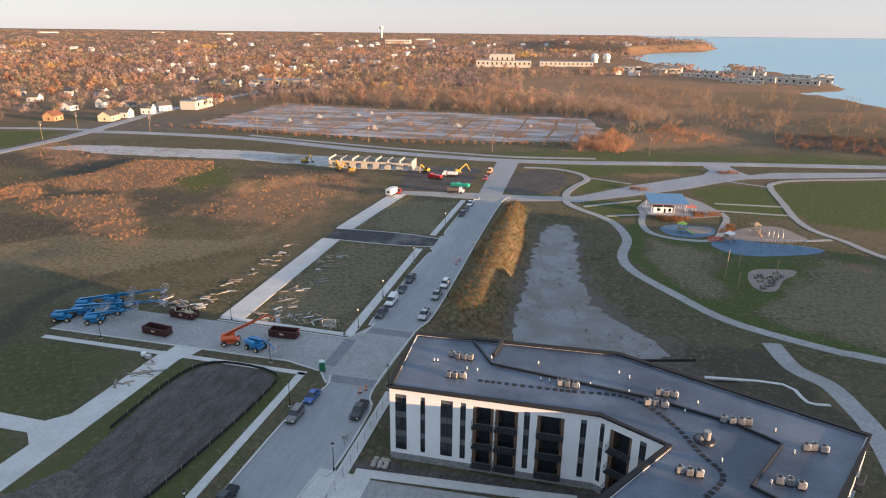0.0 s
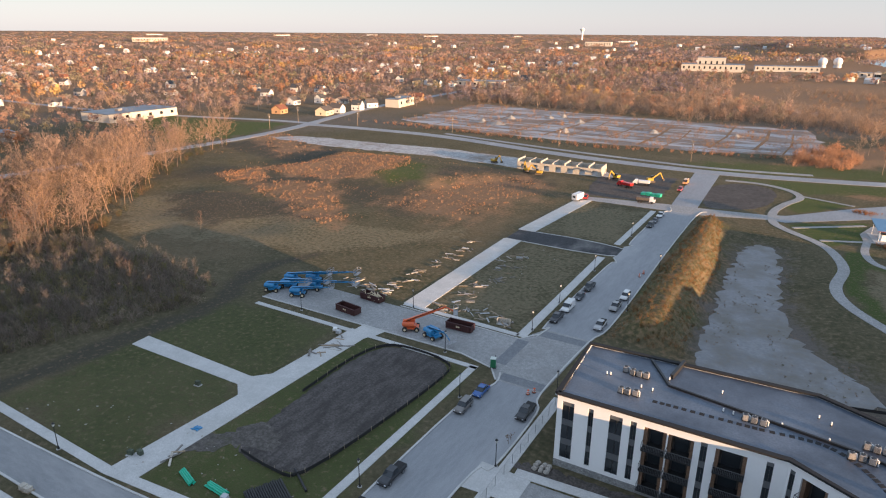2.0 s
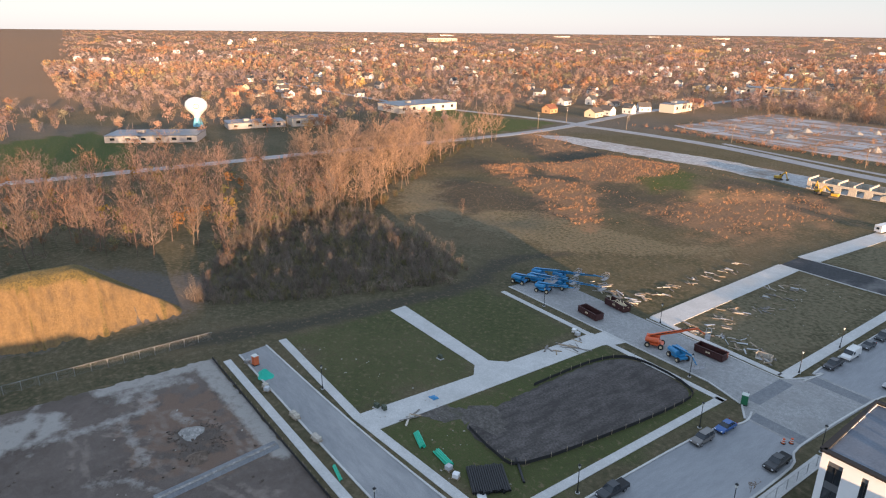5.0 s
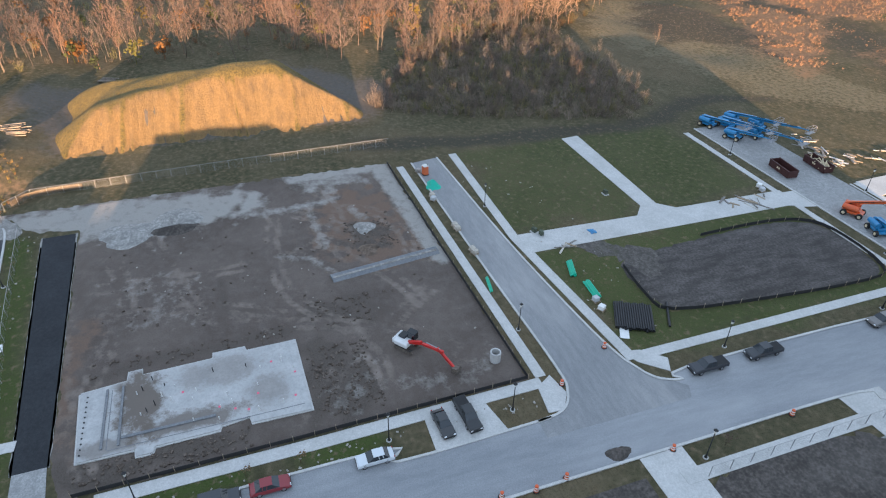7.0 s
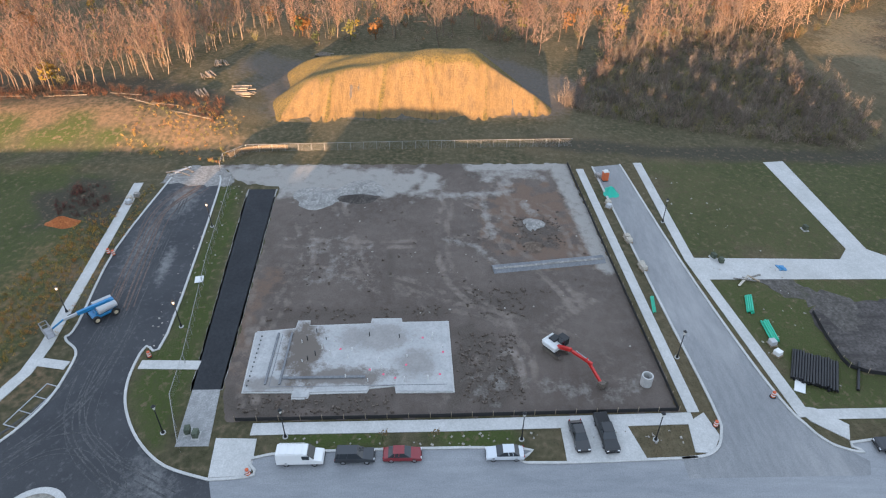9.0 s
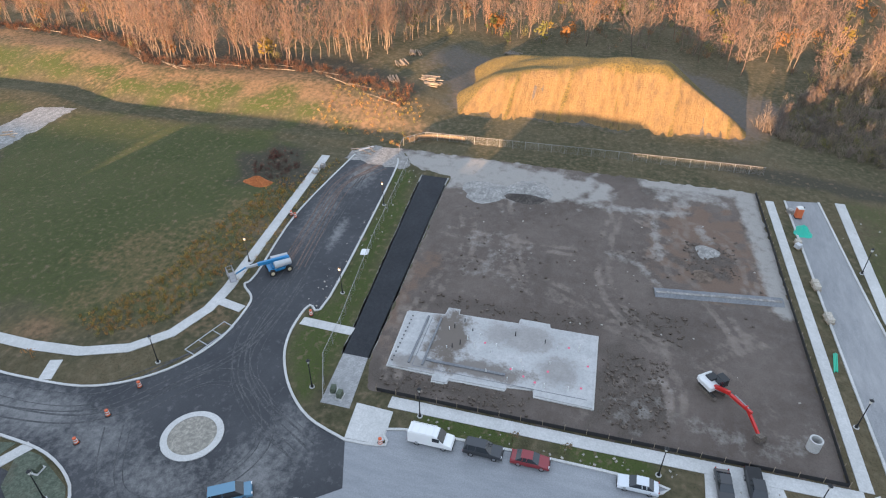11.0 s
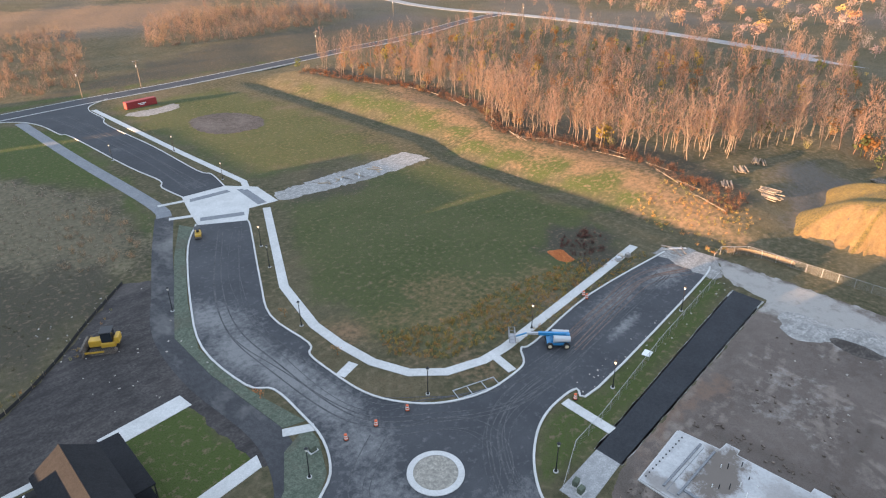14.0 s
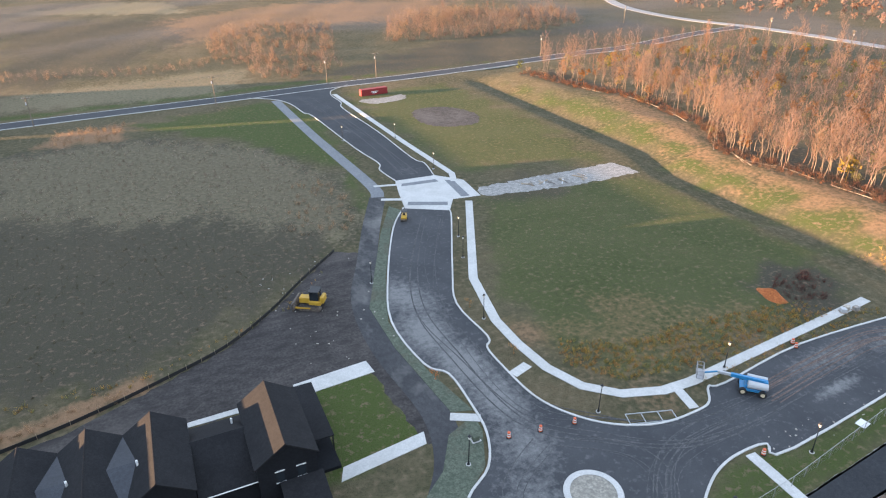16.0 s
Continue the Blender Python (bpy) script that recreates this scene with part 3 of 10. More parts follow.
l.new(sep.outputs[0], add.inputs[0])
l.new(mid, add.inputs[1])
l.new(blend(n, l, ramp(n, l, add.outputs[0], 0.7, 1.0), grass, earth), b.inputs["Base Color"])
b.inputs["Roughness"].default_value = 0.95
bumped(n, l, b, fine, 1.0, 0.6)
mound = from_arrays("soil_mound", np.c_[mx.ravel(), my.ravel(), mz.ravel()], np.c_[k, k + 1, k + shape[1] + 1, k + shape[1]], m, np.c_[steep.ravel(), steep.ravel(), steep.ravel()], True)
tagged(mound, "tall mound of sandy soil with eroded gullies and golden grass", "mound", "", "structure")

# the lake
wx, wy = np.meshgrid(np.linspace(0, 4600, 47), np.linspace(-900, 4600, 56))
keep = np.c_[wx.ravel(), wy.ravel()]
wz = far_rise(np.hypot(keep[:, 0], keep[:, 1])) - 1.0
i, j = (g.ravel() for g in np.meshgrid(np.arange(46), np.arange(55)))
k = j * 47 + i
near = within(keep[k, 0] + 50, keep[k, 1] + 50, SHORE) > -110
k = k[near]
m, n, l, b = nodes_of("lake_water")
b.inputs["Base Color"].default_value, b.inputs["Roughness"].default_value = (0.26, 0.45, 0.5, 1), 0.3
wave = noise_at(n, l, n.new("ShaderNodeNewGeometry").outputs["Position"], 0.05, 6.0)
bumped(n, l, b, wave, 0.5, 1.0)
water = from_arrays("water", np.c_[keep, wz], np.c_[k, k + 1, k + 48, k + 47], m, quads=True)
tagged(water, "calm pale blue lake reaching to the horizon", "water", "", "structure")


# ---------------------------------------------------------------- streets
def paving(name, pts, top, material, label, category="road", low=-0.3):
    return structure(name, prism(pts, low, top), material, label, category)


def kerb(pts, width=0.35, top=0.17):
    return structure("kerb", ribbon(pts, width, -0.2, top), CONCRETE, "pale new concrete kerb and gutter", "kerb")


def walkway(pts, width, top=0.1, material=None, label="pale concrete sidewalk"):
    return structure("sidewalk", ribbon(pts, width, -0.2, top), material or CONCRETE, label, "sidewalk")


# main street, with its bays, from the circle to the park
MAIN_W = eased([(-46.5, -26.4), (-47.1, -21.2), (-50.0, -19.7), (-50.3, 11.0), (-48.1, 11.8), (-48.4, 33.0)], 4)
MAIN_W2 = eased([(-51.5, 49.5), (-49.8, 51.0), (-48.8, 54.0), (-50.6, 56.0), (-50.4, 92.0), (-48.0, 102.5), (-49.0, 107.0)], 4)
MAIN_W3 = eased([(-49.0, 126.5), (-48.2, 133.0), (-49.6, 134.5), (-49.2, 182.0), (-47.6, 186.0), (-49.8, 190.5)], 4)
MAIN_W4 = eased([(-49.8, 202.5), (-47.8, 206.0), (-49.4, 210.0), (-48.8, 252.0), (-46.5, 258.0), (-48.0, 264.0)], 4)
MAIN_E = eased([(-31.2, -35.2), (-35.2, -30.7), (-37.7, -26.0), (-39.0, 0.0), (-39.2, 51.0), (-38.9, 76.0), (-36.6, 79.0), (-36.6, 97.0), (-38.6, 104.0), (-37.6, 130.0), (-35.8, 140.0), (-36.0, 172.0), (-36.6, 210.0), (-36.4, 256.0), (-34.0, 264.0)], 4)
paving("road", MAIN_W + [(-48.4, 50.0)] + MAIN_W2 + MAIN_W3 + MAIN_W4 + MAIN_E[::-1], 0.03, ASPHALT_OLD, "dusty grey asphalt main street with tyre marks")
ROAD_A_N = eased([(-125.5, 42.6), (-89.0, 44.3), (-65.0, 46.4), (-56.0, 47.8), (-53.2, 48.8), (-51.5, 49.5)], 4)
ROAD_A_S = eased([(-124.5, 36.2), (-80.0, 37.2), (-57.0, 37.9), (-51.8, 37.2), (-49.0, 35.0), (-48.3, 31.0)], 4)
paving("road", ROAD_A_N + [(-47.5, 54.0), (-45.5, 53.0), (-45.5, 31.0)] + ROAD_A_S[::-1], 0.036, ASPHALT_DUSTY_A, "dust-covered asphalt side street")
paving("road", [(-121, 110.3), (-60, 110.3), (-51.5, 108.0), (-48.4, 104.0), (-38.4, 104.0), (-37.4, 131.0), (-48.6, 131.0), (-52, 123.4), (-121, 124.4)], 0.042, CONCRETE_DUSTY, "dusty concrete crossing and side street")
paving("crosswalk", [(-48.2, 104.6), (-38.8, 104.6), (-38.8, 107.4), (-48.4, 107.4)], 0.05, CONCRETE_GREY, "grey-tinted concrete crosswalk band", "crosswalk")
paving("crosswalk", [(-52.2, 110.6), (-49.4, 110.6), (-49.4, 123.2), (-52.2, 123.2)], 0.05, CONCRETE_GREY, "grey-tinted concrete crosswalk band", "crosswalk")
paving("crosswalk", [(-48.4, 127.2), (-38.0, 127.2), (-38.0, 130.2), (-48.4, 130.2)], 0.05, CONCRETE_GREY, "grey-tinted concrete crosswalk band", "crosswalk")
LANE_S = eased([(-87.5, 190.8), (-66, 190.2), (-53.5, 191.2), (-49.5, 192.5)], 4)
LANE_N = eased([(-87.5, 202.6), (-66, 203.2), (-53.5, 201.6), (-49.5, 200.5)], 4)
paving("road", LANE_S + LANE_N[::-1], 0.04, ASPHALT_NEW, "dark fresh asphalt cross lane")
# the circle, the street west of it and the long bend to the south
ROAD_C_S = eased([(-121.5, -55.2), (-95, -56.6), (-74.7, -54.4), (-71.6, -54.9), (-69.0, -52.2), (-66.0, -51.4), (-58.9, -51.6), (-52.5, -54.4), (-48.0, -59.0), (-45.3, -65.0), (-44.6, -74.0), (-44.8, -79.2), (-46.5, -82.1), (-46.3, -94.4), (-51.5, -107.0), (-62.8, -131.0), (-64.6, -135.7)], 4)
ROAD_C_N = eased([(-122.0, -45.0), (-114.0, -43.5), (-72.3, -39.8), (-69.5, -42.0), (-66.5, -42.4), (-62.0, -42.0), (-57.5, -40.4), (-52.5, -37.0), (-48.6, -32.4), (-46.5, -26.4)], 4)
BEND_E = eased([(-31.2, -35.2), (-27.0, -40.0), (-24.5, -46.5), (-27.0, -51.5), (-31.9, -55.1), (-34.8, -61.0), (-35.6, -68.0), (-35.6, -75.5), (-33.0, -79.6), (-32.6, -93.9), (-37.9, -109.9), (-47.4, -131.6), (-54.5, -142.5)], 4)
paving("road", ROAD_C_N + [(-40, -24)] + BEND_E + ROAD_C_S[::-1], 0.045, ASPHALT_CIRCLE, "fresh dark asphalt round the traffic circle, dusted with tracks")
PLAZA = [(-59.5, -161.5), (-71.7, -160.8), (-77.6, -153.8), (-76.5, -141.2), (-68.6, -142.1), (-64.6, -135.7), (-54.6, -141.8), (-57.0, -152.3)]
paving("road", PLAZA, 0.06, CONCRETE, "pale concrete raised crossing")
paving("crosswalk", [(-57.0, -145.5), (-66.5, -141.0), (-65.6, -139.0), (-56.0, -143.4)], 0.068, CONCRETE_GREY, "grey-tinted concrete crosswalk band", "crosswalk")
paving("crosswalk", [(-60.4, -158.6), (-70.5, -157.8), (-70.6, -155.6), (-59.4, -156.6)], 0.068, CONCRETE_GREY, "grey-tinted concrete crosswalk band", "crosswalk")
paving("crosswalk", [(-72.6, -156.0), (-74.8, -154.8), (-73.8, -142.4), (-71.4, -142.6)], 0.068, CONCRETE_GREY, "grey-tinted concrete crosswalk band", "crosswalk")
ROAD_D_E = eased([(-59.6, -161.5), (-58.6, -172.0), (-60.4, -178.0), (-58.4, -196.0), (-56.0, -240.0), (-54.0, -246.0), (-52.5, -262.0), (-48.0, -273.0), (-38.0, -280.5)], 4)
ROAD_D_W = eased([(-71.4, -160.8), (-73.2, -172.0), (-71.6, -178.0), (-71.6, -210.0), (-69.8, -246.0), (-72.0, -256.0), (-71.8, -270.0), (-75.0, -279.0), (-84.0, -285.5)], 4)
paving("road", ROAD_D_E + ROAD_D_W[::-1], 0.04, ASPHALT_SLATE, "fresh dark asphalt street to the county road")
HIGHWAY = [(160, -264), (52, -276), (-25, -282.5), (-77, -288), (-120, -290.5), (-173, -297), (-229, -305), (-270, -310), (-340, -330), (-398, -340)]
structure("road", ribbon(eased(HIGHWAY), 9.0, -0.6, 0.15), ASPHALT_SLATE, "dark two-lane county road", "road")
structure("road_marking", ribbon(beside(eased(HIGHWAY), 4.6), 0.5, -0.4, 0.17), CONCRETE, "pale gravel edge of the county road", "road edge")
structure("road_marking", ribbon(beside(eased(HIGHWAY), -4.7), 0.5, -0.4, 0.17), CONCRETE, "pale gravel edge of the county road", "road edge")
for line in (MAIN_W, MAIN_W2, MAIN_W3, MAIN_W4, MAIN_E, ROAD_A_N, ROAD_A_S, ROAD_C_S, ROAD_C_N, BEND_E[12:], ROAD_D_E, ROAD_D_W, LANE_S, LANE_N, [(-121, 110.2), (-60, 110.2), (-51.5, 107.9), (-48.6, 104)], [(-86, 124.4), (-60, 123.6), (-52, 123.4), (-48.8, 128)]):
    kerb(line)
# sidewalks
walkway([(-53.9, -23.0), (-54.0, 3.0), (-54.5, 34.5)], 1.9)
walkway([(-54.8, 51.0), (-54.9, 106.5)], 1.7)
walkway([(-52.2, 124.5), (-53.2, 189.0)], 2.4)
walkway([(-52.6, 204.0), (-52.4, 254.0)], 2.2)
walkway([(-119.4, 106.5), (-54.0, 106.3)], 1.4)
walkway([(-86.0, 126.2), (-53.0, 125.0)], 1.6)
walkway([(-126.1, 46.6), (-89.5, 46.0), (-54.4, 49.4)], 1.8)
walkway([(-123.5, 33.2), (-55.5, 34.9)], 1.6)
walkway([(-119.2, -61.4), (-108.0, -60.3), (-70.0, -57.0), (-64.5, -57.2), (-58.0, -59.4), (-53.5, -63.6), (-51.0, -70.0), (-50.2, -78.0), (-50.3, -86.0), (-53.8, -101.8), (-71.9, -139.2)], 1.9)
walkway([(-73.5, -271.0), (-75.3, -197.8), (-76.9, -160.0), (-74.6, -154.0)], 1.9)
walkway(eased([(-48.0, -271), (-49.5, -215), (-52.0, -163), (-50.7, -152)]), 3.6, 0.06, CONCRETE_GREY, "grey asphalt foot and cycle path")
walkway(eased([(-50.7, -152.0), (-43.0, -135.0), (-36.0, -118.0), (-30.0, -103.0), (-28.4, -86.5), (-29.8, -68.5), (-27.5, -58.0), (-22.0, -50.0)]), 4.4, 0.02, ASPHALT_NEW, "dark asphalt foot path with a dusty edge")
walkway([(-51.0, -150.0), (-58.0, -147.0)], 1.4, 0.092)
walkway([(-52.4, -160.0), (-59.0, -158.4)], 1.2, 0.092)
walkway([(-31.4, -66.2), (-35.4, -64.0)], 1.6, 0.092)
walkway([(-48.6, -72.0), (-45.0, -70.8)], 1.8, 0.092)
walkway([(-66.8, -57.2), (-65.8, -52.0)], 1.6, 0.092)
walkway([(-65.5, -33.0), (-65.8, -41.6)], 1.7, 0.092)
T_PATH = [(-90.0, 45.8), (-83.8, 46.2), (-82.8, 104.6), (-81.8, 107.4), (-88.5, 107.4), (-89.2, 82.0), (-92.0, 79.0), (-126.2, 79.6), (-125.8, 75.0), (-92.2, 75.4), (-89.0, 72.6)]
paving("sidewalk", T_PATH, 0.09, CONCRETE, "wide pale concrete path with a branch", "sidewalk")
paving("sidewalk", [(-86.4, 126.4), (-80.0, 126.2), (-81.6, 190.4), (-88.0, 190.6)], 0.09, CONCRETE, "wide pale concrete path", "sidewalk")
paving("sidewalk", [(-88.2, 202.8), (-81.8, 203.0), (-78.6, 257), (-85.2, 256)], 0.09, CONCRETE, "wide pale concrete path", "sidewalk")
paving("sidewalk", [(-87.6, 106.6), (-81.6, 106.6), (-80.6, 110.6), (-87.4, 110.6)], 0.086, CONCRETE, "pale concrete path end", "sidewalk")
paving("driveway", [(-53.4, 16.9), (-53.5, 25.6), (-48.2, 26.8), (-48.2, 16.8)], 0.07, CONCRETE, "pale concrete driveway apron", "driveway")
paving("driveway", [(-52.6, -27.2), (-46.8, -26.6), (-47.0, -21.6), (-52.4, -22.0)], 0.07, CONCRETE, "pale concrete corner apron", "driveway")
paving("sidewalk", [(-53.8, 33.6), (-49.2, 33.0), (-49.0, 35.2), (-51.6, 37.0), (-55.4, 36.2)], 0.105, CONCRETE, "pale concrete corner ramp", "sidewalk")
paving("sidewalk", [(-56.4, 48.4), (-53.6, 49.8), (-50.6, 53.2), (-53.0, 54.4), (-55.8, 51.4)], 0.105, CONCRETE, "pale concrete corner ramp", "sidewalk")
RUBBLE_EDGE = surface("gravel_edge", (0.3, 0.29, 0.275), (0.4, 0.385, 0.36), 0.6, 4.0, 0.95, 0.05)
STRIP = [(-116.0, -37.4), (-116.0, -31.8), (-60.8, -28.8), (-60.8, -32.6)]
for off in (-0.25, 0.25):
    side = [(-116, -31.8), (-60.8, -28.8)] if off > 0 else [(-116, -37.4), (-60.8, -32.6)]
    structure("gravel_edge", ribbon(ragged([*side, side[1]], 1.5, 0.12)[:-1], 0.6, -0.1, 0.045), RUBBLE_EDGE, "pale gravel edge of the drive", "gravel")
paving("driveway", STRIP, 0.05, ASPHALT_BLACK, "narrow fresh black asphalt drive", "driveway")
paving("driveway", [(-60.8, -32.6), (-60.8, -28.8), (-51.4, -27.8), (-51.4, -32.0)], 0.06, CONCRETE_DUSTY, "grey concrete drive apron", "driveway")
island = thing("traffic_island", "round concrete traffic island with a sandy centre", "traffic island", at=(-42.0, -45.3, 0))
ring = [(3.9 * math.cos(a), 3.9 * math.sin(a)) for a in (radians(10 * q) for q in range(36))]
inner = [(0.78 * x, 0.78 * y) for x, y in ring]
bm = bmesh.new()
rows = [[bm.verts.new((*p, z)) for p, z in ((o, 0.0), (o, 0.16), (q, 0.2), (q, 0.1))] for o, q in zip(ring, inner)]
for a, b2 in zip(rows, rows[1:] + rows[:1]):
    for k in range(3):
        bm.faces.new((a[k], b2[k], b2[k + 1], a[k + 1]))
part("kerb_ring", bm, CONCRETE, island, "pale concrete ring")
part("island_fill", prism(inner, 0.02, 0.13), surface("sandy_fill", (0.3, 0.28, 0.24), (0.36, 0.33, 0.28), 0.4, 4.0), island, "sandy gravel fill")
SOIL = surface("construction_soil", (0.14, 0.105, 0.08), (0.19, 0.148, 0.118), 0.06, 2.2, 0.95, 0.12, (0.3, 0.275, 0.245), 0.55, (1, 0.6, 1))
SOIL_DARK = surface("dark_soil", (0.08, 0.07, 0.063), (0.122, 0.107, 0.095), 0.07, 2.2, 0.95, 0.12, (0.17, 0.155, 0.14), 0.45)
RUBBLE = surface("pale_gravel", (0.3, 0.29, 0.275), (0.4, 0.385, 0.36), 0.15, 2.5, 0.95, 0.1, (0.16, 0.14, 0.12), 0.7)
LOT = [(-127, -46), (-119.5, -40), (-117, -31.2), (-60.6, -28.2), (-55.6, -26.8), (-55.8, 33.0), (-90, 31.8), (-126, 30.6)]
lx, ly = np.meshgrid(np.arange(-129, -54.2, 0.6), np.arange(-47.8, 35, 0.6))
shape, lx, ly = lx.shape, lx.ravel(), ly.ravel()


def near_line(pts, half, soft):
    """How strongly a band along a line covers each place of the lot."""
    best = np.full(lx.shape, 1e9)
    for (ax, ay), (bx, by) in zip(pts, pts[1:]):
        dx, dy = bx - ax, by - ay
        t = np.clip(((lx - ax) * dx + (ly - ay) * dy) / (dx * dx + dy * dy), 0, 1)
        best = np.minimum(best, np.hypot(lx - ax - t * dx, ly - ay - t * dy))
    return np.clip((half - best) / soft + 0.5, 0, 1)


def spread_in(pts, soft, seed=0):
    return np.clip((within(lx, ly, pts) + soft * 0.5 * ripple(lx, ly, 5, seed)) / soft + 0.5, 0, 1)


weights = np.zeros((len(lx), 4))  # pale dust, dark clods, reddish soil, wheel marks
for which, w in (
    (0, 1.0 * spread_in([(-126, -46), (-121, -44), (-116, -38), (-113, -28), (-110, -18), (-112, -8), (-117, 4), (-123, 0), (-125, -14), (-128, -30)], 4, 1)),
    (0, 0.75 * near_line([(-115, -8), (-112.6, 2), (-113, 11), (-114, 16)], 1.3, 2.5)),
    (0, 0.95 * near_line([(-125, 10), (-125.4, 28.6), (-116, 29.4), (-101, 30.4), (-88, 31.0)], 2.3, 1.6)),
    (0, 0.7 * spread_in([(-126, 9), (-126, 22), (-121, 24), (-117, 18), (-119, 10)], 4, 2)),
    (0, 0.62 * near_line([(-113, 10.8), (-105, 11.2), (-97, 11.7)], 0.9, 1.2)),
    (0, 0.3 * spread_in([(-99, -24), (-96, -12), (-84, -11), (-84, -20)], 6, 3)),
    (0, 0.6 * near_line([(-109, 19), (-105, 20.5)], 1.1, 1.4)),
    (0, 0.55 * near_line([(-89, 12), (-94, 9), (-97, 3)], 0.8, 1.6)),
    (0, 0.45 * spread_in([(-61, 6), (-66, 12), (-62, 14), (-58, 8)], 4, 4)),
    (0, 0.4 * near_line([(-60.5, 16), (-58.5, 26), (-63, 31)], 1.4, 2)),
    (1, 0.95 * spread_in([(-71, 3.6), (-73, 7), (-66, 13), (-58, 12), (-57, 4), (-61, 3.4)], 4, 5)),
    (1, 0.85 * spread_in([(-82, 6), (-80, 16), (-76, 17), (-75, 9), (-79, 5)], 4, 6)),
    (1, 0.8 * spread_in([(-56, -27), (-56, -6), (-59, -5), (-60, -27)], 3, 7)),
    (1, 0.75 * spread_in([(-104, 17), (-98, 15), (-93, 20), (-97, 25), (-104, 24)], 4, 8)),
    (1, 0.6 * near_line([(-93, -6.9), (-84, -6.6), (-83, -2)], 0.7, 1.2)),
    (1, 0.6 * near_line([(-73.6, -27), (-76.4, -18), (-76, -8), (-76.4, 3)], 1.2, 2.4)),
    (1, 0.6 * near_line([(-126.4, -2), (-126, 8)], 2.6, 3)),
    (1, 0.7 * spread_in([(-124, 9), (-119, 8), (-119, 12), (-123, 12)], 3, 9)),
    (2, 0.9 * spread_in([(-112, 12), (-96, 12), (-89, 18), (-89, 29), (-112, 27), (-117, 20)], 6, 10)),
    (2, 0.6 * spread_in([(-86, -26), (-62, -26), (-62, -31), (-90, -32)], 5, 11)),
):
    weights[:, which] = np.maximum(weights[:, which], w)
WHEELS = [[(-118, -20), (-100, -16), (-82, -8), (-76, 8), (-70, 20), (-62, 27)], [(-112, 4), (-98, 2), (-84, 4), (-72, 12), (-60, 14)], [(-80, 26), (-74, 18), (-66, 8), (-57, 2)], [(-108, -26), (-92, -22), (-80, -24), (-64, -28)], [(-96, -26), (-95, -8), (-97, 8), (-106, 16), (-118, 14)], [(-110, 8), (-102, 16), (-94, 14), (-86, 20), (-76, 24)], [(-90, 26), (-98, 27), (-108, 22), (-112, 10)], [(-88, -28), (-86, -10), (-80, 2)], [(-58, -24), (-75.5, -29), (-96, -31)]]
for line in WHEELS:
    for off in (-1.0, 1.0, -0.4, 1.6):
        weights[:, 3] = np.maximum(weights[:, 3], near_line(beside(eased(line, 6), off), 0.28, 0.5) * (0.55 + 0.45 * ripple(lx, ly, 9, 2)))
m, n, l, b = nodes_of("construction_soil")
pos = n.new("ShaderNodeNewGeometry").outputs["Position"]
at = n.new("ShaderNodeAttribute")
at.attribute_name = "weights"
sep = n.new("ShaderNodeSeparateColor")
l.new(at.outputs["Color"], sep.inputs[0])
wide, mid, fine = noise_at(n, l, pos, 0.07, 5.0), noise_at(n, l, pos, 0.5, 8.0, 0.72), noise_at(n, l, pos, 4.5, 5.0, 0.75)
colour = blend(n, l, ramp(n, l, wide, 0.36, 0.64), (0.094, 0.073, 0.06), (0.138, 0.11, 0.092))
colour = blend(n, l, times(n, l, ramp(n, l, mid, 0.44, 0.72), 0.5), colour, (0.19, 0.16, 0.14))


def settle(weight, colour, a, b2, lo=0.7, hi=1.15):
    own = blend(n, l, ramp(n, l, fine, 0.34, 0.66), a, b2)
    add = n.new("ShaderNodeMath")
    add.operation = "ADD"
    l.new(weight, add.inputs[0])
    l.new(ramp(n, l, mid, 0.25, 0.75), add.inputs[1])
    return blend(n, l, ramp(n, l, add.outputs[0], lo, hi), colour, own)


colour = settle(sep.outputs[2], colour, (0.135, 0.088, 0.062), (0.19, 0.13, 0.095))
colour = settle(sep.outputs[1], colour, (0.062, 0.05, 0.041), (0.13, 0.105, 0.086))
colour = settle(at.outputs["Alpha"], colour, (0.2, 0.16, 0.132), (0.25, 0.208, 0.178), 0.75, 1.5)
colour = settle(sep.outputs[0], colour, (0.27, 0.25, 0.225), (0.4, 0.38, 0.35), 0.75, 1.45)
colour = blend(n, l, times(n, l, ramp(n, l, fine, 0.5, 0.7), 0.4), colour, (0.05, 0.038, 0.031))
l.new(colour, b.inputs["Base Color"])
b.inputs["Roughness"].default_value = 0.95
bumped(n, l, b, fine, 0.9, 0.18)
i, j = (g.ravel() for g in np.meshgrid(np.arange(shape[1] - 1), np.arange(shape[0] - 1)))
k = j * shape[1] + i
rim = within(lx, ly, LOT)
k = k[rim[k] > -1.3]
lot_z = 0.03 + 0.05 * np.clip(ripple(lx, ly, 4, 14), 0, 1) * np.clip(within(lx, ly, LOT) / 2, 0, 1) + 0.12 * weights[:, 1] * np.clip(ripple(lx, ly, 1.7, 15), 0, 1)
lot_z = lot_z + np.minimum(rim + 0.25 + 0.35 * ripple(lx, ly, 3, 16), 0) * 0.4
lot = from_arrays("construction_lot", np.c_[lx, ly, lot_z], np.c_[k, k + 1, k + shape[1] + 1, k + shape[1]], m, quads=True)
lot.data.color_attributes.new("weights", "FLOAT_COLOR", "POINT").data.foreach_set("color", weights.astype(np.float32).ravel())
lot.data.shade_smooth()
tagged(lot, "bare brown construction lot with dust and wheel tracks", "soil", "", "structure")
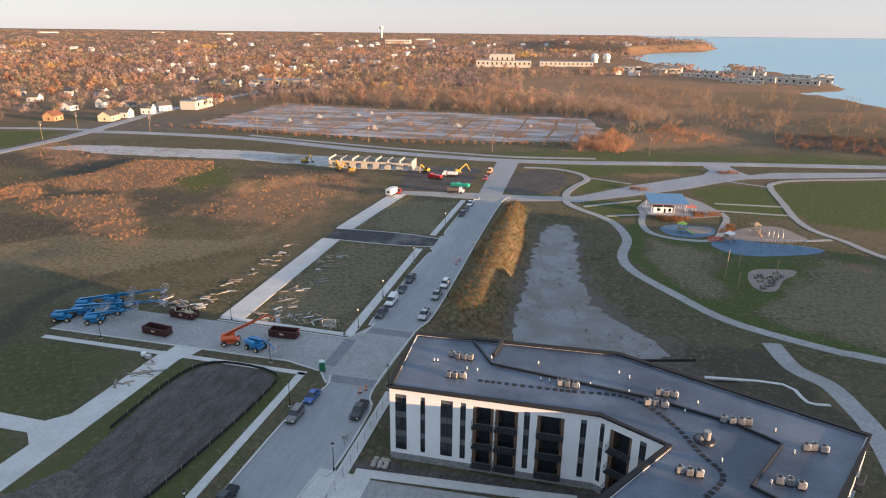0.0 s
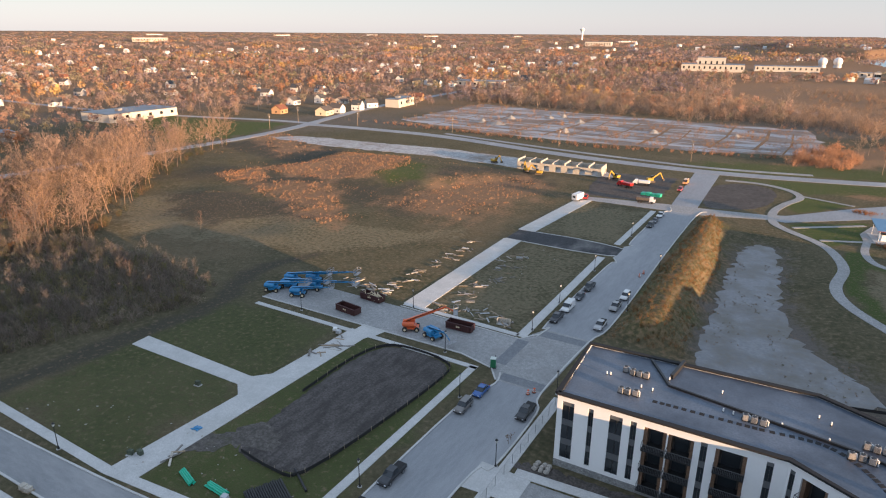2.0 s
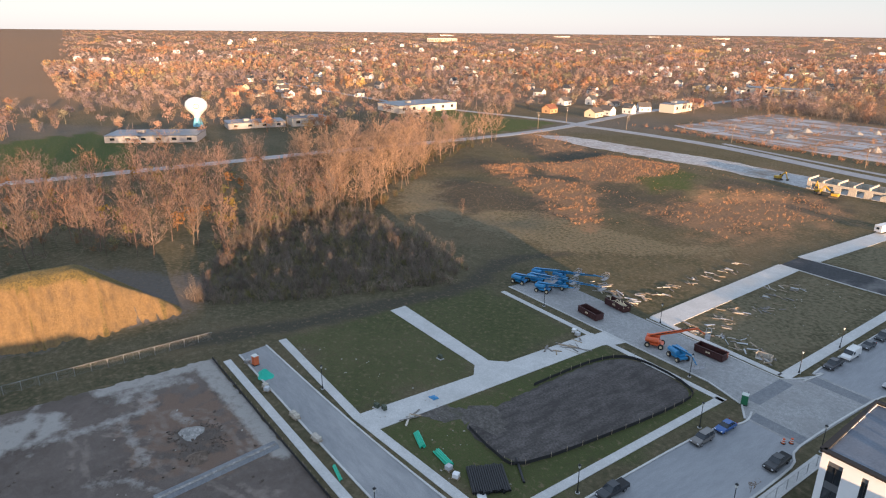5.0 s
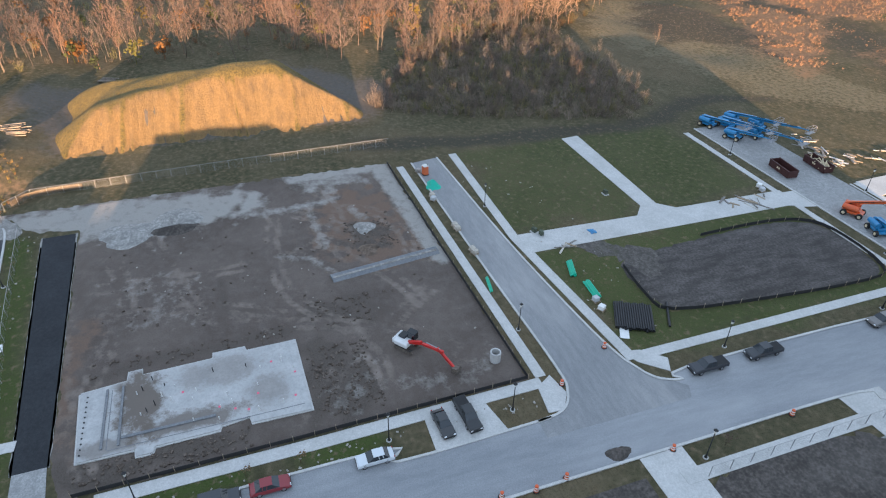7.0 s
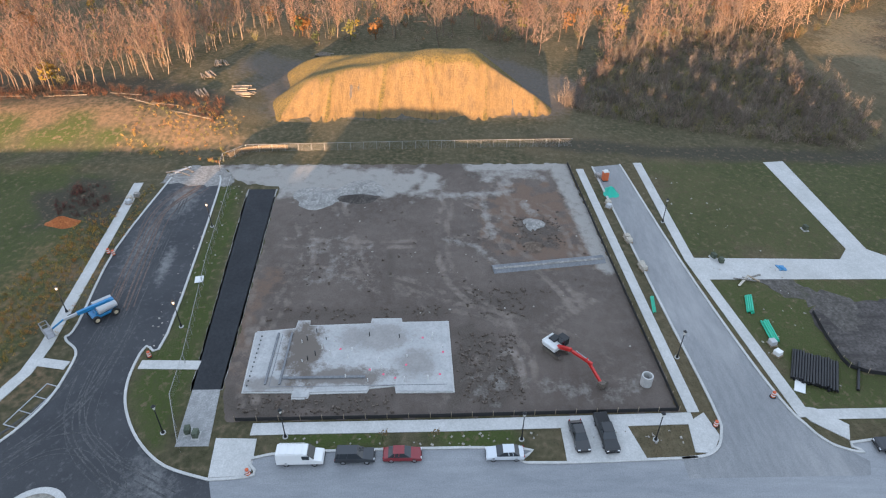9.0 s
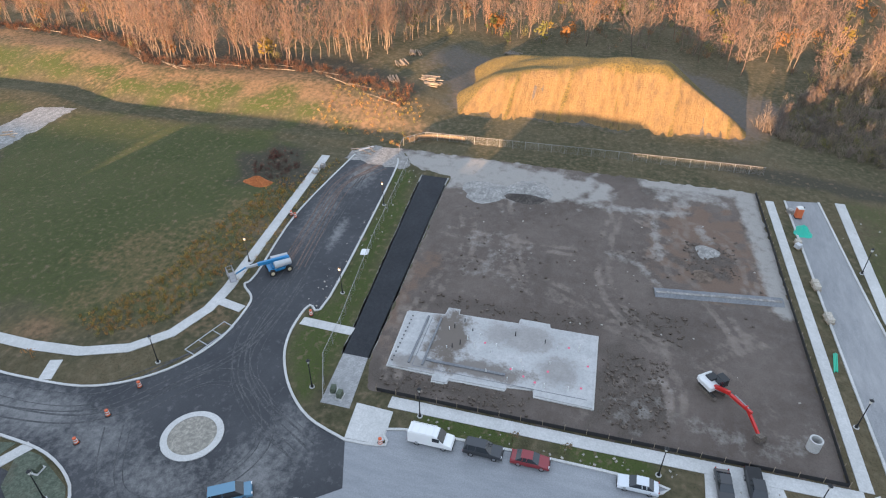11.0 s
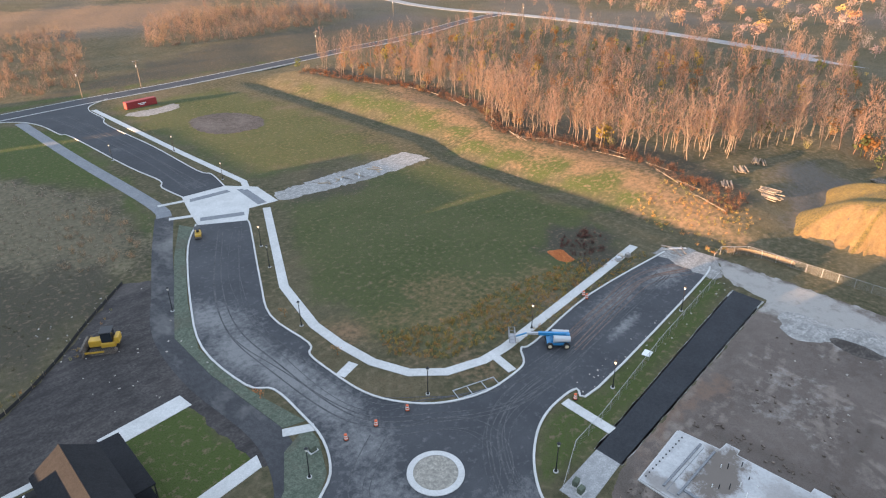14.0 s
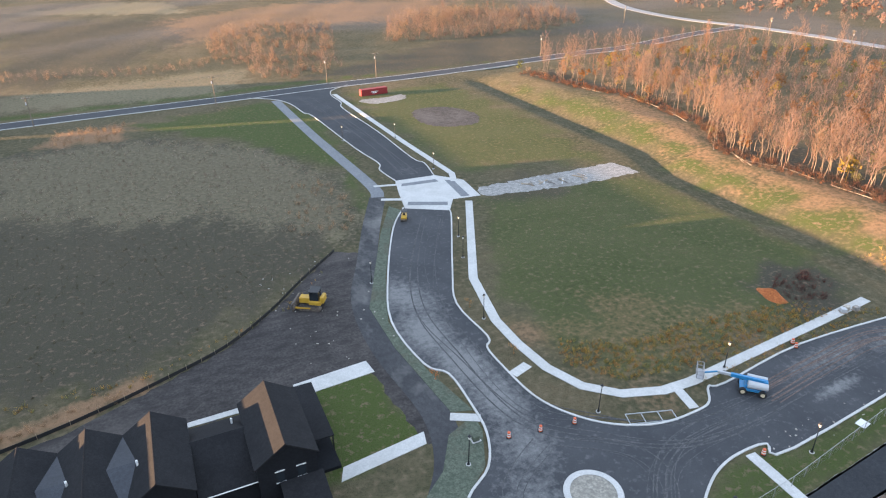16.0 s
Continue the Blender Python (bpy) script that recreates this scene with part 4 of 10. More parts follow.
paving("dirt_pad", ragged(eased([(-74, 60), (-66, 60.5), (-62, 63), (-59.8, 80), (-58.6, 99), (-61, 104), (-70, 105.6), (-76, 103.5), (-78.4, 96), (-78.2, 80), (-77, 64)], 4, True), 1.0, 0.3), 0.025, surface("pad_soil", (0.078, 0.069, 0.064), (0.125, 0.112, 0.104), 0.09, 2.2, 0.95, 0.1, (0.2, 0.185, 0.172), 0.6, (0.9, 0.3, 1)), "bare dark soil building pad", "soil")
paving("dirt_lot", ragged([(-30, -62), (-30.5, -84), (-31.5, -103), (-38, -122), (-31, -126), (-21, -115.5), (-13, -106.5), (-4, -98.5), (6, -93.5), (17, -88.5), (40, -80), (40, -74), (-8, -82), (-24, -84.5), (-26, -62)], 1.5, 0.4), 0.012, surface("damp_soil", (0.05, 0.046, 0.045), (0.078, 0.07, 0.066), 0.08, 2.2, 0.95, 0.1, (0.13, 0.115, 0.105), 0.5, (0.6, 1.2, 1)), "bare trampled dark soil by the new houses", "soil")
paving("gravel_strip", ragged([(-78, -146.5), (-100, -147), (-126, -147), (-128, -137), (-104, -136), (-77, -140.5)], 1.2, 0.7), 0.03, RUBBLE, "pale crushed-stone strip at the path's end", "gravel")
SILT = surface("grey_silt", (0.21, 0.215, 0.225), (0.12, 0.105, 0.085), 0.13, 1.4, 0.5, 0.03, (0.1, 0.088, 0.062), 0.9, spread=0.1, grit=0.7)
structure("basin_floor", prism(ragged(eased([(-14.5, 137), (-16.6, 168), (-16.2, 222), (-11, 233), (-5, 227), (-3.4, 198), (2, 163), (16.5, 143), (18, 133), (0, 123)], 5, True), 1.6, 1.3, 4), -2.2, -1.22), SILT, "pale grey silt on the dry basin's floor", "gravel")


# ---------------------------------------------------------------- plants
BARK = surface("bark", (0.2, 0.16, 0.125), (0.28, 0.225, 0.175), 0.8, 5.0, 0.9, 0.02, local=True)
TWIGS = tinted("twigs")
LEAVES = tinted("leaves", 0.85, 0.12, 0.5)


def tube_arrays(a, b, r0, r1, sides=4):
    d = (b - a) / (np.linalg.norm(b - a) + 1e-9)
    u = np.cross(d, (0.3, 0.9, 0.1))
    u /= np.linalg.norm(u) + 1e-9
    w = np.cross(d, u)
    ang = np.arange(sides) * 2 * np.pi / sides
    ring = np.cos(ang)[:, None] * u + np.sin(ang)[:, None] * w
    v = np.r_[a + r0 * ring, b + r1 * ring]
    k = np.arange(sides)
    q = (k + 1) % sides
    return v, np.r_[np.c_[k, q, q + sides], np.c_[k, q + sides, k + sides]]


def sliver(a, b, width, rnd):
    side = rnd.randn(3)
    side -= side @ (b - a) * (b - a) / ((b - a) @ (b - a) + 1e-9)
    side *= width / (np.linalg.norm(side) + 1e-9)
    return np.array([a - side / 2, a + side / 2, b]), np.array([[0, 1, 2]])


def gather(pieces):
    vs, ts, n = [], [], 0
    for v, t in pieces:
        vs.append(v)
        ts.append(t + n)
        n += len(v)
    return np.concatenate(vs), np.concatenate(ts)


def bare_tree(seed, height, spread=0.26, first=0.3, branches=17, upright=0.75, leafy=0.0):
    """A leafless tree: its trunk and limbs, and its crown of twigs."""
    r = np.random.RandomState(seed)
    wood, crown = [], []
    spine = [np.zeros(3)]
    for s in range(6):
        spine.append(spine[-1] + np.array([r.uniform(-0.03, 0.03) * height, r.uniform(-0.03, 0.03) * height, height / 6]))
    girth = height * 0.0068
    for s in range(6):
        wood.append(tube_arrays(spine[s], spine[s + 1], girth * (1 - s / 6.4), girth * (1 - (s + 1) / 6.4), 5))
    for q in range(branches):
        f = first + (0.97 - first) * (q + r.rand()) / branches
        base = spine[int(f * 6)] + (spine[min(int(f * 6) + 1, 6)] - spine[int(f * 6)]) * (f * 6 % 1)
        az = q * 2.4 + r.uniform(-0.5, 0.5)
        out = np.array([np.cos(az), np.sin(az), 0])
        size = height * spread * (1.15 - 0.75 * f) * r.uniform(0.8, 1.25)
        mid = base + size * 0.5 * (out * 0.8 + np.array([0, 0, upright * 0.7]))
        tip = mid + size * 0.6 * (out * 0.5 + np.array([0, 0, upright * 1.1]))
        wood.append(tube_arrays(base, mid, girth * 0.42 * (1.1 - f), girth * 0.25 * (1.1 - f), 3))
        wood.append(tube_arrays(mid, tip, girth * 0.25 * (1.1 - f), 0.015, 3))
        for s in range(7):
            g = r.rand()
            a = base + (mid - base) * g * 2 if g < 0.5 else mid + (tip - mid) * (g - 0.5) * 2
            dr = out * r.uniform(0.1, 0.9) + r.randn(3) * 0.45 + np.array([0, 0, upright])
            e = a + dr / np.linalg.norm(dr) * size * r.uniform(0.3, 0.55)
            crown.append(sliver(a, e, 0.1, r))
            for w in range(4):
                c = a + (e - a) * r.uniform(0.25, 0.95)
                dr2 = dr / np.linalg.norm(dr) + r.randn(3) * 0.55
                tipw = c + dr2 / np.linalg.norm(dr2) * size * r.uniform(0.14, 0.3)
                crown.append(sliver(c, tipw, 0.08, r))
                if r.rand() < leafy:
                    crown.append(sliver(tipw, tipw + r.randn(3) * 0.35, 0.4, r))
    return gather(wood), gather(crown)


def shrub(seed, size, stems=26):
    r = np.random.RandomState(seed)
    out = []
    for q in range(stems):
        az, lean = r.uniform(0, 6.28), r.uniform(0.1, 0.85)
        a = np.array([r.uniform(-0.25, 0.25) * size, r.uniform(-0.25, 0.25) * size, 0])
        b = a + size * r.uniform(0.6, 1.0) * np.array([np.cos(az) * lean, np.sin(az) * lean, 1.0])
        out.append(sliver(a, b, 0.05 * size ** 0.5, r))
        for w in range(5):
            c = a + (b - a) * r.uniform(0.3, 1.0)
            out.append(sliver(c, c + size * 0.3 * (r.randn(3) * 0.6 + np.array([0, 0, 0.35])), 0.055 * size ** 0.5, r))
    return gather(out)


def clump(r, c, d, leaf):
    """One irregular leaf clump at c that faces roughly along d."""
    n = d + 0.26 * r.randn(3)
    u = np.cross(n, r.randn(3))
    u /= np.linalg.norm(u) + 1e-9
    w = np.cross(n, u)
    w /= np.linalg.norm(w) + 1e-9
    u, w = u * leaf * r.uniform(0.6, 1.3), w * leaf * r.uniform(0.5, 1.1)
    return np.array([c - u, c + w, c + u * 0.8, c - w * 0.7]), np.array([[0, 1, 2], [0, 2, 3]])


def leafy_crown(seed, height, leaves=60, leaf=1.0, trunk=True):
    """A trunk and a loose, uneven crown of small leaf clumps."""
    r = np.random.RandomState(seed)
    out = []
    lobes = [np.array([r.uniform(-0.22, 0.22), r.uniform(-0.22, 0.22), r.uniform(0.34, 0.82)]) * height for _ in range(6)]
    for q in range(leaves):
        d = r.randn(3) + np.array([0, 0, 0.35])
        d /= np.linalg.norm(d)
        c = lobes[q % 6] + d * height * np.array([0.2, 0.2, 0.17]) * r.uniform(0.6, 1.1)
        out.append(clump(r, c, d, leaf))
    if trunk:
        out.append(tube_arrays(np.zeros(3), np.array([0, 0, height * 0.6]), height * 0.018, height * 0.008, 3))
    return gather(out)


def grove(seed, width, height, leaves, leaf):
    """A stand of trees seen from far off: many joined crowns of uneven height."""
    r = np.random.RandomState(seed)
    out = []
    lobes = [np.array([r.uniform(-1, 1) * width, r.uniform(-1, 1) * width, height * r.uniform(0.45, 0.85)]) for _ in range(9)]
    for q in range(leaves):
        d = r.randn(3) + np.array([0, 0, 0.4])
        d /= np.linalg.norm(d)
        out.append(clump(r, lobes[q % 9] + d * np.array([0.24 * width, 0.24 * width, 0.36 * height]) * r.uniform(0.7, 1.1), d, leaf))
    return gather(out)


def scatter(name, kinds, places, material, label, category, tints, group=""):
    """Many plants joined into one: rows of x, y, size, kind, tint."""
    vs, ts, cs, n = [], [], [], 0
    r = np.random.RandomState(len(name) + len(places))
    zs = lie(np.array([p[0] for p in places]), np.array([p[1] for p in places]))
    for (x, y, size, kind, tint), z in zip(places, zs):
        v, t = kinds[kind % len(kinds)]
        a = r.uniform(0, 6.28)
        c, s = math.cos(a) * size, math.sin(a) * size
        w = np.c_[v[:, 0] * c - v[:, 1] * s + x, v[:, 0] * s + v[:, 1] * c + y, v[:, 2] * size + z - 0.05]
        vs.append(w)
        ts.append(t + n)
        cs.append(np.tile(np.array(tints[tint % len(tints)]) * r.uniform(0.8, 1.2), (len(v), 1)))
        n += len(v)
    ob = from_arrays(name, np.concatenate(vs), np.concatenate(ts), material, np.concatenate(cs))
    return tagged(ob, label, category, group, "stuff")


def fill(outline, count, seed, gap=0.0, but=(), sizes=(0.8, 1.2)):
    """Random places inside an outline, at least gap apart."""
    r, got, cells = np.random.RandomState(seed), [], set()
    x0, x1 = min(p[0] for p in outline), max(p[0] for p in outline)
    y0, y1 = min(p[1] for p in outline), max(p[1] for p in outline)
    q = np.c_[r.uniform(x0, x1, count * 6), r.uniform(y0, y1, count * 6)]
    ok = within(q[:, 0], q[:, 1], outline) > 0
    for hole in but:
        ok &= within(q[:, 0], q[:, 1], hole) < 0
    for x, y in q[ok]:
        cell = (int(x // gap), int(y // gap)) if gap else None
        if gap and cell in cells:
            continue
        cells.add(cell)
        got.append((x, y, r.uniform(*sizes), r.randint(1000), r.randint(1000)))
        if len(got) == count:
            break
    return got


CLEARING = [(-150, -66), (-182, -70), (-196, -58), (-200, 40), (-176, 50), (-148, 36)]
WOODS = [(-160, -262), (-171, -207), (-174, -185), (-169, -153), (-157, -137), (-155, -124), (-159, -108), (-163, -93), (-172, -76), (-185, -72), (-205, -62), (-214, -20), (-212, 30), (-190, 60), (-205, 104), (-262, 116), (-324, 112), (-326, -60), (-345, -180), (-335, -250), (-300, -285), (-230, -280)]
BRUSH = [(-160, 34), (-152, 42), (-141, 66), (-131, 98), (-138, 111), (-166, 113), (-205, 112), (-226, 104), (-222, 76), (-196, 56), (-178, 46)]
NORTH_WOOD = [(-205, 0), (-190, 60), (-200, 104), (-262, 118), (-324, 112), (-326, 0)]
BARE_TINTS = [(0.25, 0.165, 0.135), (0.205, 0.145, 0.12), (0.28, 0.18, 0.13), (0.19, 0.145, 0.125), (0.27, 0.16, 0.11), (0.23, 0.16, 0.13)]
WARM_TINTS = [(0.265, 0.208, 0.203), (0.315, 0.232, 0.214), (0.348, 0.249, 0.214), (0.331, 0.258, 0.223), (0.381, 0.249, 0.193), (0.315, 0.265, 0.173), (0.415, 0.258, 0.182), (0.398, 0.281, 0.203), (0.447, 0.241, 0.142), (0.514, 0.331, 0.162), (0.365, 0.249, 0.203), (0.564, 0.381, 0.152)]


def drifts(places, seed):
    """Gives neighbouring plants kindred colours."""
    x, y = np.array([p[0] for p in places]), np.array([p[1] for p in places])
    w = (ripple(x, y, 230, seed) + 1) * 4 + np.random.RandomState(seed).uniform(0, 2.2, len(x))
    return [(*p[:4], int(np.clip(v, 0, 11))) for p, v in zip(places, w)]

tall = [bare_tree(11 + q, 1.0 * 17, spread=0.2 + 0.03 * (q % 3), first=0.24, branches=16 + q % 4, upright=1.15) for q in range(6)]
broad = [bare_tree(31 + q, 14.0, spread=0.4 + 0.03 * q, first=0.24, branches=18, upright=0.8) for q in range(4)]


def tree_thing(q, tint, label):
    """A bare tree as a thing of its own: trunk and crown."""
    (wv, wt), (cv, ct) = tall[q]
    ob = thing("tree", label, "tree", "bare trees at the wood's edge")
    for name, v, t, mat in (("trunk", wv, wt, BARK), ("crown", cv, ct, TWIGS)):
        p = from_arrays(name, v, t, mat, np.tile(np.array(tint), (len(v), 1)))
        p.parent = ob
    return ob


masters = [tree_thing(q, BARE_TINTS[q % 6], "tall bare autumn tree with a pale trunk") for q in range(6)]
edge = eased([(-164, -258), (-173, -207), (-176, -185), (-171, -153), (-159, -138), (-157, -124), (-161, -108), (-165, -95), (-176, -76), (-190, -70), (-212, -58), (-220, -15), (-217, 28), (-196, 60), (-214, 104), (-258, 112)], 8)
r = np.random.RandomState(4)
spots = []
for x, y in edge:
    for k in range(2 if y < 20 else 1):
        spots.append((x - r.uniform(0, 9), y + r.uniform(-5, 5), r.uniform(0.65, 1.1)))
spots += [(-176.0, -73.0, 1.42), (-172.0, -76.0, 1.2), (-182.0, 140.0, 0.42), (-188.0, 62.0, 0.8), (-172.0, 50.0, 0.62), (-168.0, 47.0, 0.5), (-158.0, 40.0, 0.5), (-150.0, 92.0, 0.6), (-215.0, 108.0, 0.8), (-236.0, 118.0, 0.95), (-246.0, 122.0, 0.85), (-228.0, 112.0, 0.9)]
for n, (x, y, s) in enumerate(spots):
    z = float(lie(np.array([x]), np.array([y]))[0]) - 0.1
    at = pose(x, y, z, r.uniform(-3, 3), r.uniform(-3, 3), r.uniform(0, 360))
    if n < 6:
        masters[n].matrix_basis, masters[n].scale = at, (s, s, s)
    else:
        t = copy_thing(masters[n % 6], at)
        t.scale = (s, s, s)
wide_crowns = [(np.r_[w[0], c[0]], np.r_[w[1], c[1] + len(w[0])]) for w, c in broad]
joined = [(np.r_[w[0], c[0]], np.r_[w[1], c[1] + len(w[0])]) for w, c in tall]
scatter("north_wood", wide_crowns, fill(NORTH_WOOD, 110, 55, 8.5, (), (0.7, 1.3)), TWIGS, "broad bare trees with orange-brown crowns", "wood", BARE_TINTS)
scatter("bare_wood", joined, fill(WOODS, 480, 5, 5.8, [CLEARING, NORTH_WOOD], (0.45, 1.0)), TWIGS, "bare autumn wood with grey-brown twigs", "wood", BARE_TINTS)
bushes = [shrub(40 + q, 3.0, 14) for q in range(4)]
leafy_low = [leafy_crown(60 + q, 3.4, 40, 0.3, False) for q in range(4)]
EDGE = [(-145, -52), (-155, -71), (-161, -91), (-157, -106), (-153, -122), (-155, -136), (-168, -152), (-173, -184), (-170, -206), (-159, -258), (-166, -258), (-177, -206), (-180, -184), (-174, -150), (-162, -138), (-160, -122), (-164, -106), (-168, -91), (-162, -70), (-154, -50)]
scatter("undergrowth", bushes, fill(WOODS, 1100, 6, 0, [CLEARING], (0.4, 1.0)), TWIGS, "tangled bare undergrowth below the trees", "undergrowth", [(0.26, 0.18, 0.12), (0.22, 0.175, 0.13), (0.3, 0.17, 0.09), (0.25, 0.22, 0.09), (0.19, 0.155, 0.125)])
scatter("edge_brush", bushes, fill(EDGE, 800, 7, 0, (), (0.25, 0.65)), TWIGS, "dark red-brown brush along the wood's edge", "brush", [(0.15, 0.075, 0.05), (0.12, 0.075, 0.055), (0.19, 0.09, 0.05), (0.1, 0.07, 0.055)])
scatter("thicket", [shrub(50 + q, 3.2, 15) for q in range(6)], fill(BRUSH, 1000, 8, 1.9, (), (0.5, 1.25)), TWIGS, "dense leafless grey-brown thicket", "thicket", [(0.23, 0.185, 0.15), (0.26, 0.21, 0.16), (0.2, 0.165, 0.14), (0.23, 0.2, 0.1), (0.19, 0.15, 0.125)])
scatter("thicket_trees", joined, fill(BRUSH, 130, 68, 5, (), (0.22, 0.48)), TWIGS, "young bare grey trees in the thicket", "trees", [(0.22, 0.185, 0.16), (0.19, 0.16, 0.135), (0.25, 0.2, 0.16)])
scatter("thicket_green", leafy_low, fill(BRUSH, 60, 69, 6, (), (0.5, 1.0)), LEAVES, "olive-leaved shrubs in the thicket", "shrubs", [(0.17, 0.155, 0.06), (0.2, 0.18, 0.075), (0.14, 0.14, 0.06)])
leafy = [leafy_crown(70 + q, 11.0, 70, 0.8) for q in range(5)]
scatter("coloured_trees", leafy, fill(WOODS, 240, 9, 7, [CLEARING], (0.3, 0.75)), LEAVES, "low yellow-green saplings in the wood", "sapling", [(0.28, 0.2, 0.05), (0.17, 0.16, 0.05), (0.11, 0.125, 0.05), (0.26, 0.13, 0.05), (0.2, 0.11, 0.05)])
# dry weeds in the open field
tuft = [shrub(90 + q, 1.2, 9) for q in range(4)]
FIELD = [(-235, 180), (-110, 185), (-98, 262), (-130, 305), (-250, 300), (-330, 250), (-250, 215)]
RUST_SPOTS = [[(-233, 251), (-240, 287), (-198, 297), (-180, 272), (-180, 239), (-204, 228), (-252, 229)], [(-252, 206), (-248, 232), (-226, 217), (-237, 200)], [(-234, 207), (-195, 224), (-150, 183), (-146, 169), (-165, 171), (-191, 189), (-215, 194)], [(-150, 205), (-112, 198), (-100, 262), (-120, 285), (-150, 262)], [(-330, 300), (-262, 262), (-255, 290), (-330, 330)]]
weeds = [p for q, spot in enumerate(RUST_SPOTS) for p in fill(spot, (1500, 420, 800, 650, 350)[q], 10 + q, 0, (), (0.3, 0.9)) if q == 0 or float(ripple(np.array(p[0]), np.array(p[1]), 11, 5 + q)) > -0.35]
weeds += [p for p in fill(FIELD, 1400, 30, 0, (), (0.15, 0.6)) if float(ripple(np.array(p[0]), np.array(p[1] * 1.8), 42, 31)) > 0.1]
scatter("dry_weeds", tuft, weeds, TWIGS, "rust-coloured dry weeds over the field", "weeds", [(0.5, 0.26, 0.13), (0.44, 0.23, 0.115), (0.36, 0.23, 0.13), (0.54, 0.3, 0.15)])
scatter("dead_weeds", tuft, fill([(-240, 168), (-222, 186), (-186, 186), (-150, 178), (-160, 170), (-186, 158), (-184, 144), (-212, 146)], 700, 33, 0, (), (0.15, 0.45)) + fill([(-270, 185), (-225, 205), (-180, 200), (-130, 196), (-112, 215), (-130, 240), (-185, 235), (-240, 232), (-280, 220)], 700, 34, 0, (), (0.15, 0.4)), TWIGS, "dark dead weeds in the field's middle", "weeds", [(0.17, 0.14, 0.11), (0.21, 0.17, 0.13), (0.14, 0.115, 0.09)])
scatter("marsh_reeds", tuft, fill([(52, -232), (31, -236), (2, -236), (-31, -206), (-44, -172), (-43, -145), (-34, -129), (-4, -160), (14, -160), (46, -184)], 2000, 11, 0, (), (0.25, 0.75)), TWIGS, "tan and grey marsh reeds", "reeds", [(0.32, 0.27, 0.21), (0.28, 0.235, 0.185), (0.35, 0.29, 0.21), (0.25, 0.19, 0.145)])
scatter("marsh_grass", tuft, fill([(60, -180), (14, -158), (-4, -160), (-30, -130), (-14, -110), (10, -98), (60, -96)], 900, 32, 0, (), (0.2, 0.55)), TWIGS, "low olive marsh grass", "grass", [(0.135, 0.112, 0.07), (0.16, 0.13, 0.085), (0.11, 0.1, 0.06)])
scatter("marsh_brush", bushes, fill([(38, -242), (30, -258), (10, -260), (13, -238)], 50, 35, 0, (), (0.3, 0.7)) + fill([(-44, -172), (-43, -146), (-34, -129), (-24, -138), (-28, -168)], 60, 36, 0, (), (0.2, 0.6)) + fill([(9.5, -91.5), (30, -87.8), (52, -86.5), (52, -88.5), (30, -90), (10, -94)], 60, 37, 0, (), (0.15, 0.35)), TWIGS, "rusty brush at the marsh edge", "brush", [(0.4, 0.26, 0.15), (0.32, 0.22, 0.14)])
scatter("verge_weeds", tuft, fill([(-57, -76), (-66, -71), (-83, -70), (-106, -67), (-110, -61), (-79, -59), (-61, -61), (-54, -69)], 1000, 12, 0, (), (0.3, 0.7)) + fill([(-118, -57), (-70, -55.6), (-72, -56.8), (-118, -59)], 90, 13, 0, (), (0.3, 0.6)) + fill([(-128, -46), (-150, -46), (-158, -72), (-136, -75)], 240, 14, 0, (), (0.3, 0.8)) + fill([(60, -96), (14, -93), (-16, -106), (-32, -126), (-36, -130), (-20, -110), (8, -97)], 260, 15, 0, (), (0.3, 0.7)), TWIGS, "yellowed weeds along the path edges", "weeds", [(0.42, 0.27, 0.07), (0.34, 0.22, 0.065), (0.24, 0.22, 0.07), (0.42, 0.21, 0.07)])
scatter("basin_weeds", tuft, [p for p in fill(BASIN, 700, 46, 0, (), (0.2, 0.6)) if float(ripple(np.array(p[0]), np.array(p[1]), 14, 9)) > 0.1], TWIGS, "brown and olive weeds on the basin floor", "weeds", [(0.2, 0.15, 0.09), (0.16, 0.15, 0.07), (0.26, 0.17, 0.1)])
scatter("berm_grass", tuft, fill(BERM, 1500, 16, 0, (), (0.35, 0.9)), TWIGS, "dry standing grass on the berm", "grass", [(0.24, 0.15, 0.07), (0.16, 0.13, 0.06), (0.26, 0.13, 0.055)])

# woods and town trees further off, clear of streets, lots and the lake
SLAB_LOT = [(-293, 428), (-209, 405), (-132, 402), (-54, 408), (2, 430), (4, 470), (-10, 545), (-75, 545), (-217, 556), (-294, 570)]
ROADS_FAR = [[(-345, 290), (-345, 365), (-225, 380), (-140, 362), (-45, 352), (60, 376), (200, 396), (200, 300), (60, 258), (-40, 258), (-90, 290), (-240, 300)], [(-430, 380), (-345, 370), (-345, 480), (-370, 640), (-390, 640), (-370, 470), (-440, 400)]]
WORKS = [(-260, 1200), (60, 1200), (120, 1500), (40, 1750), (-260, 1600)]
BELT = [(-330, 590), (-300, 578), (-120, 562), (0, 560), (40, 520), (60, 560), (20, 660), (-150, 700), (-340, 760)]
OPEN = [(30, 405), (420, 400), (330, 1000), (200, 1180), (60, 1180), (-120, 1000), (-60, 720), (40, 600)]
mid = [leafy_crown(100 + q, 11.5 + q % 3, 38, 1.4) for q in range(7)]
SECTOR = [(-20, 560), (60, 560), (-90, 760), (-120, 1000), (60, 1180), (100, 1550), (-700, 1550), (-1500, 1100), (-1400, 100), (-560, 60), (-420, 160), (-330, 270), (-470, 330), (-380, 420), (-300, 575), (-120, 560), (0, 570)]
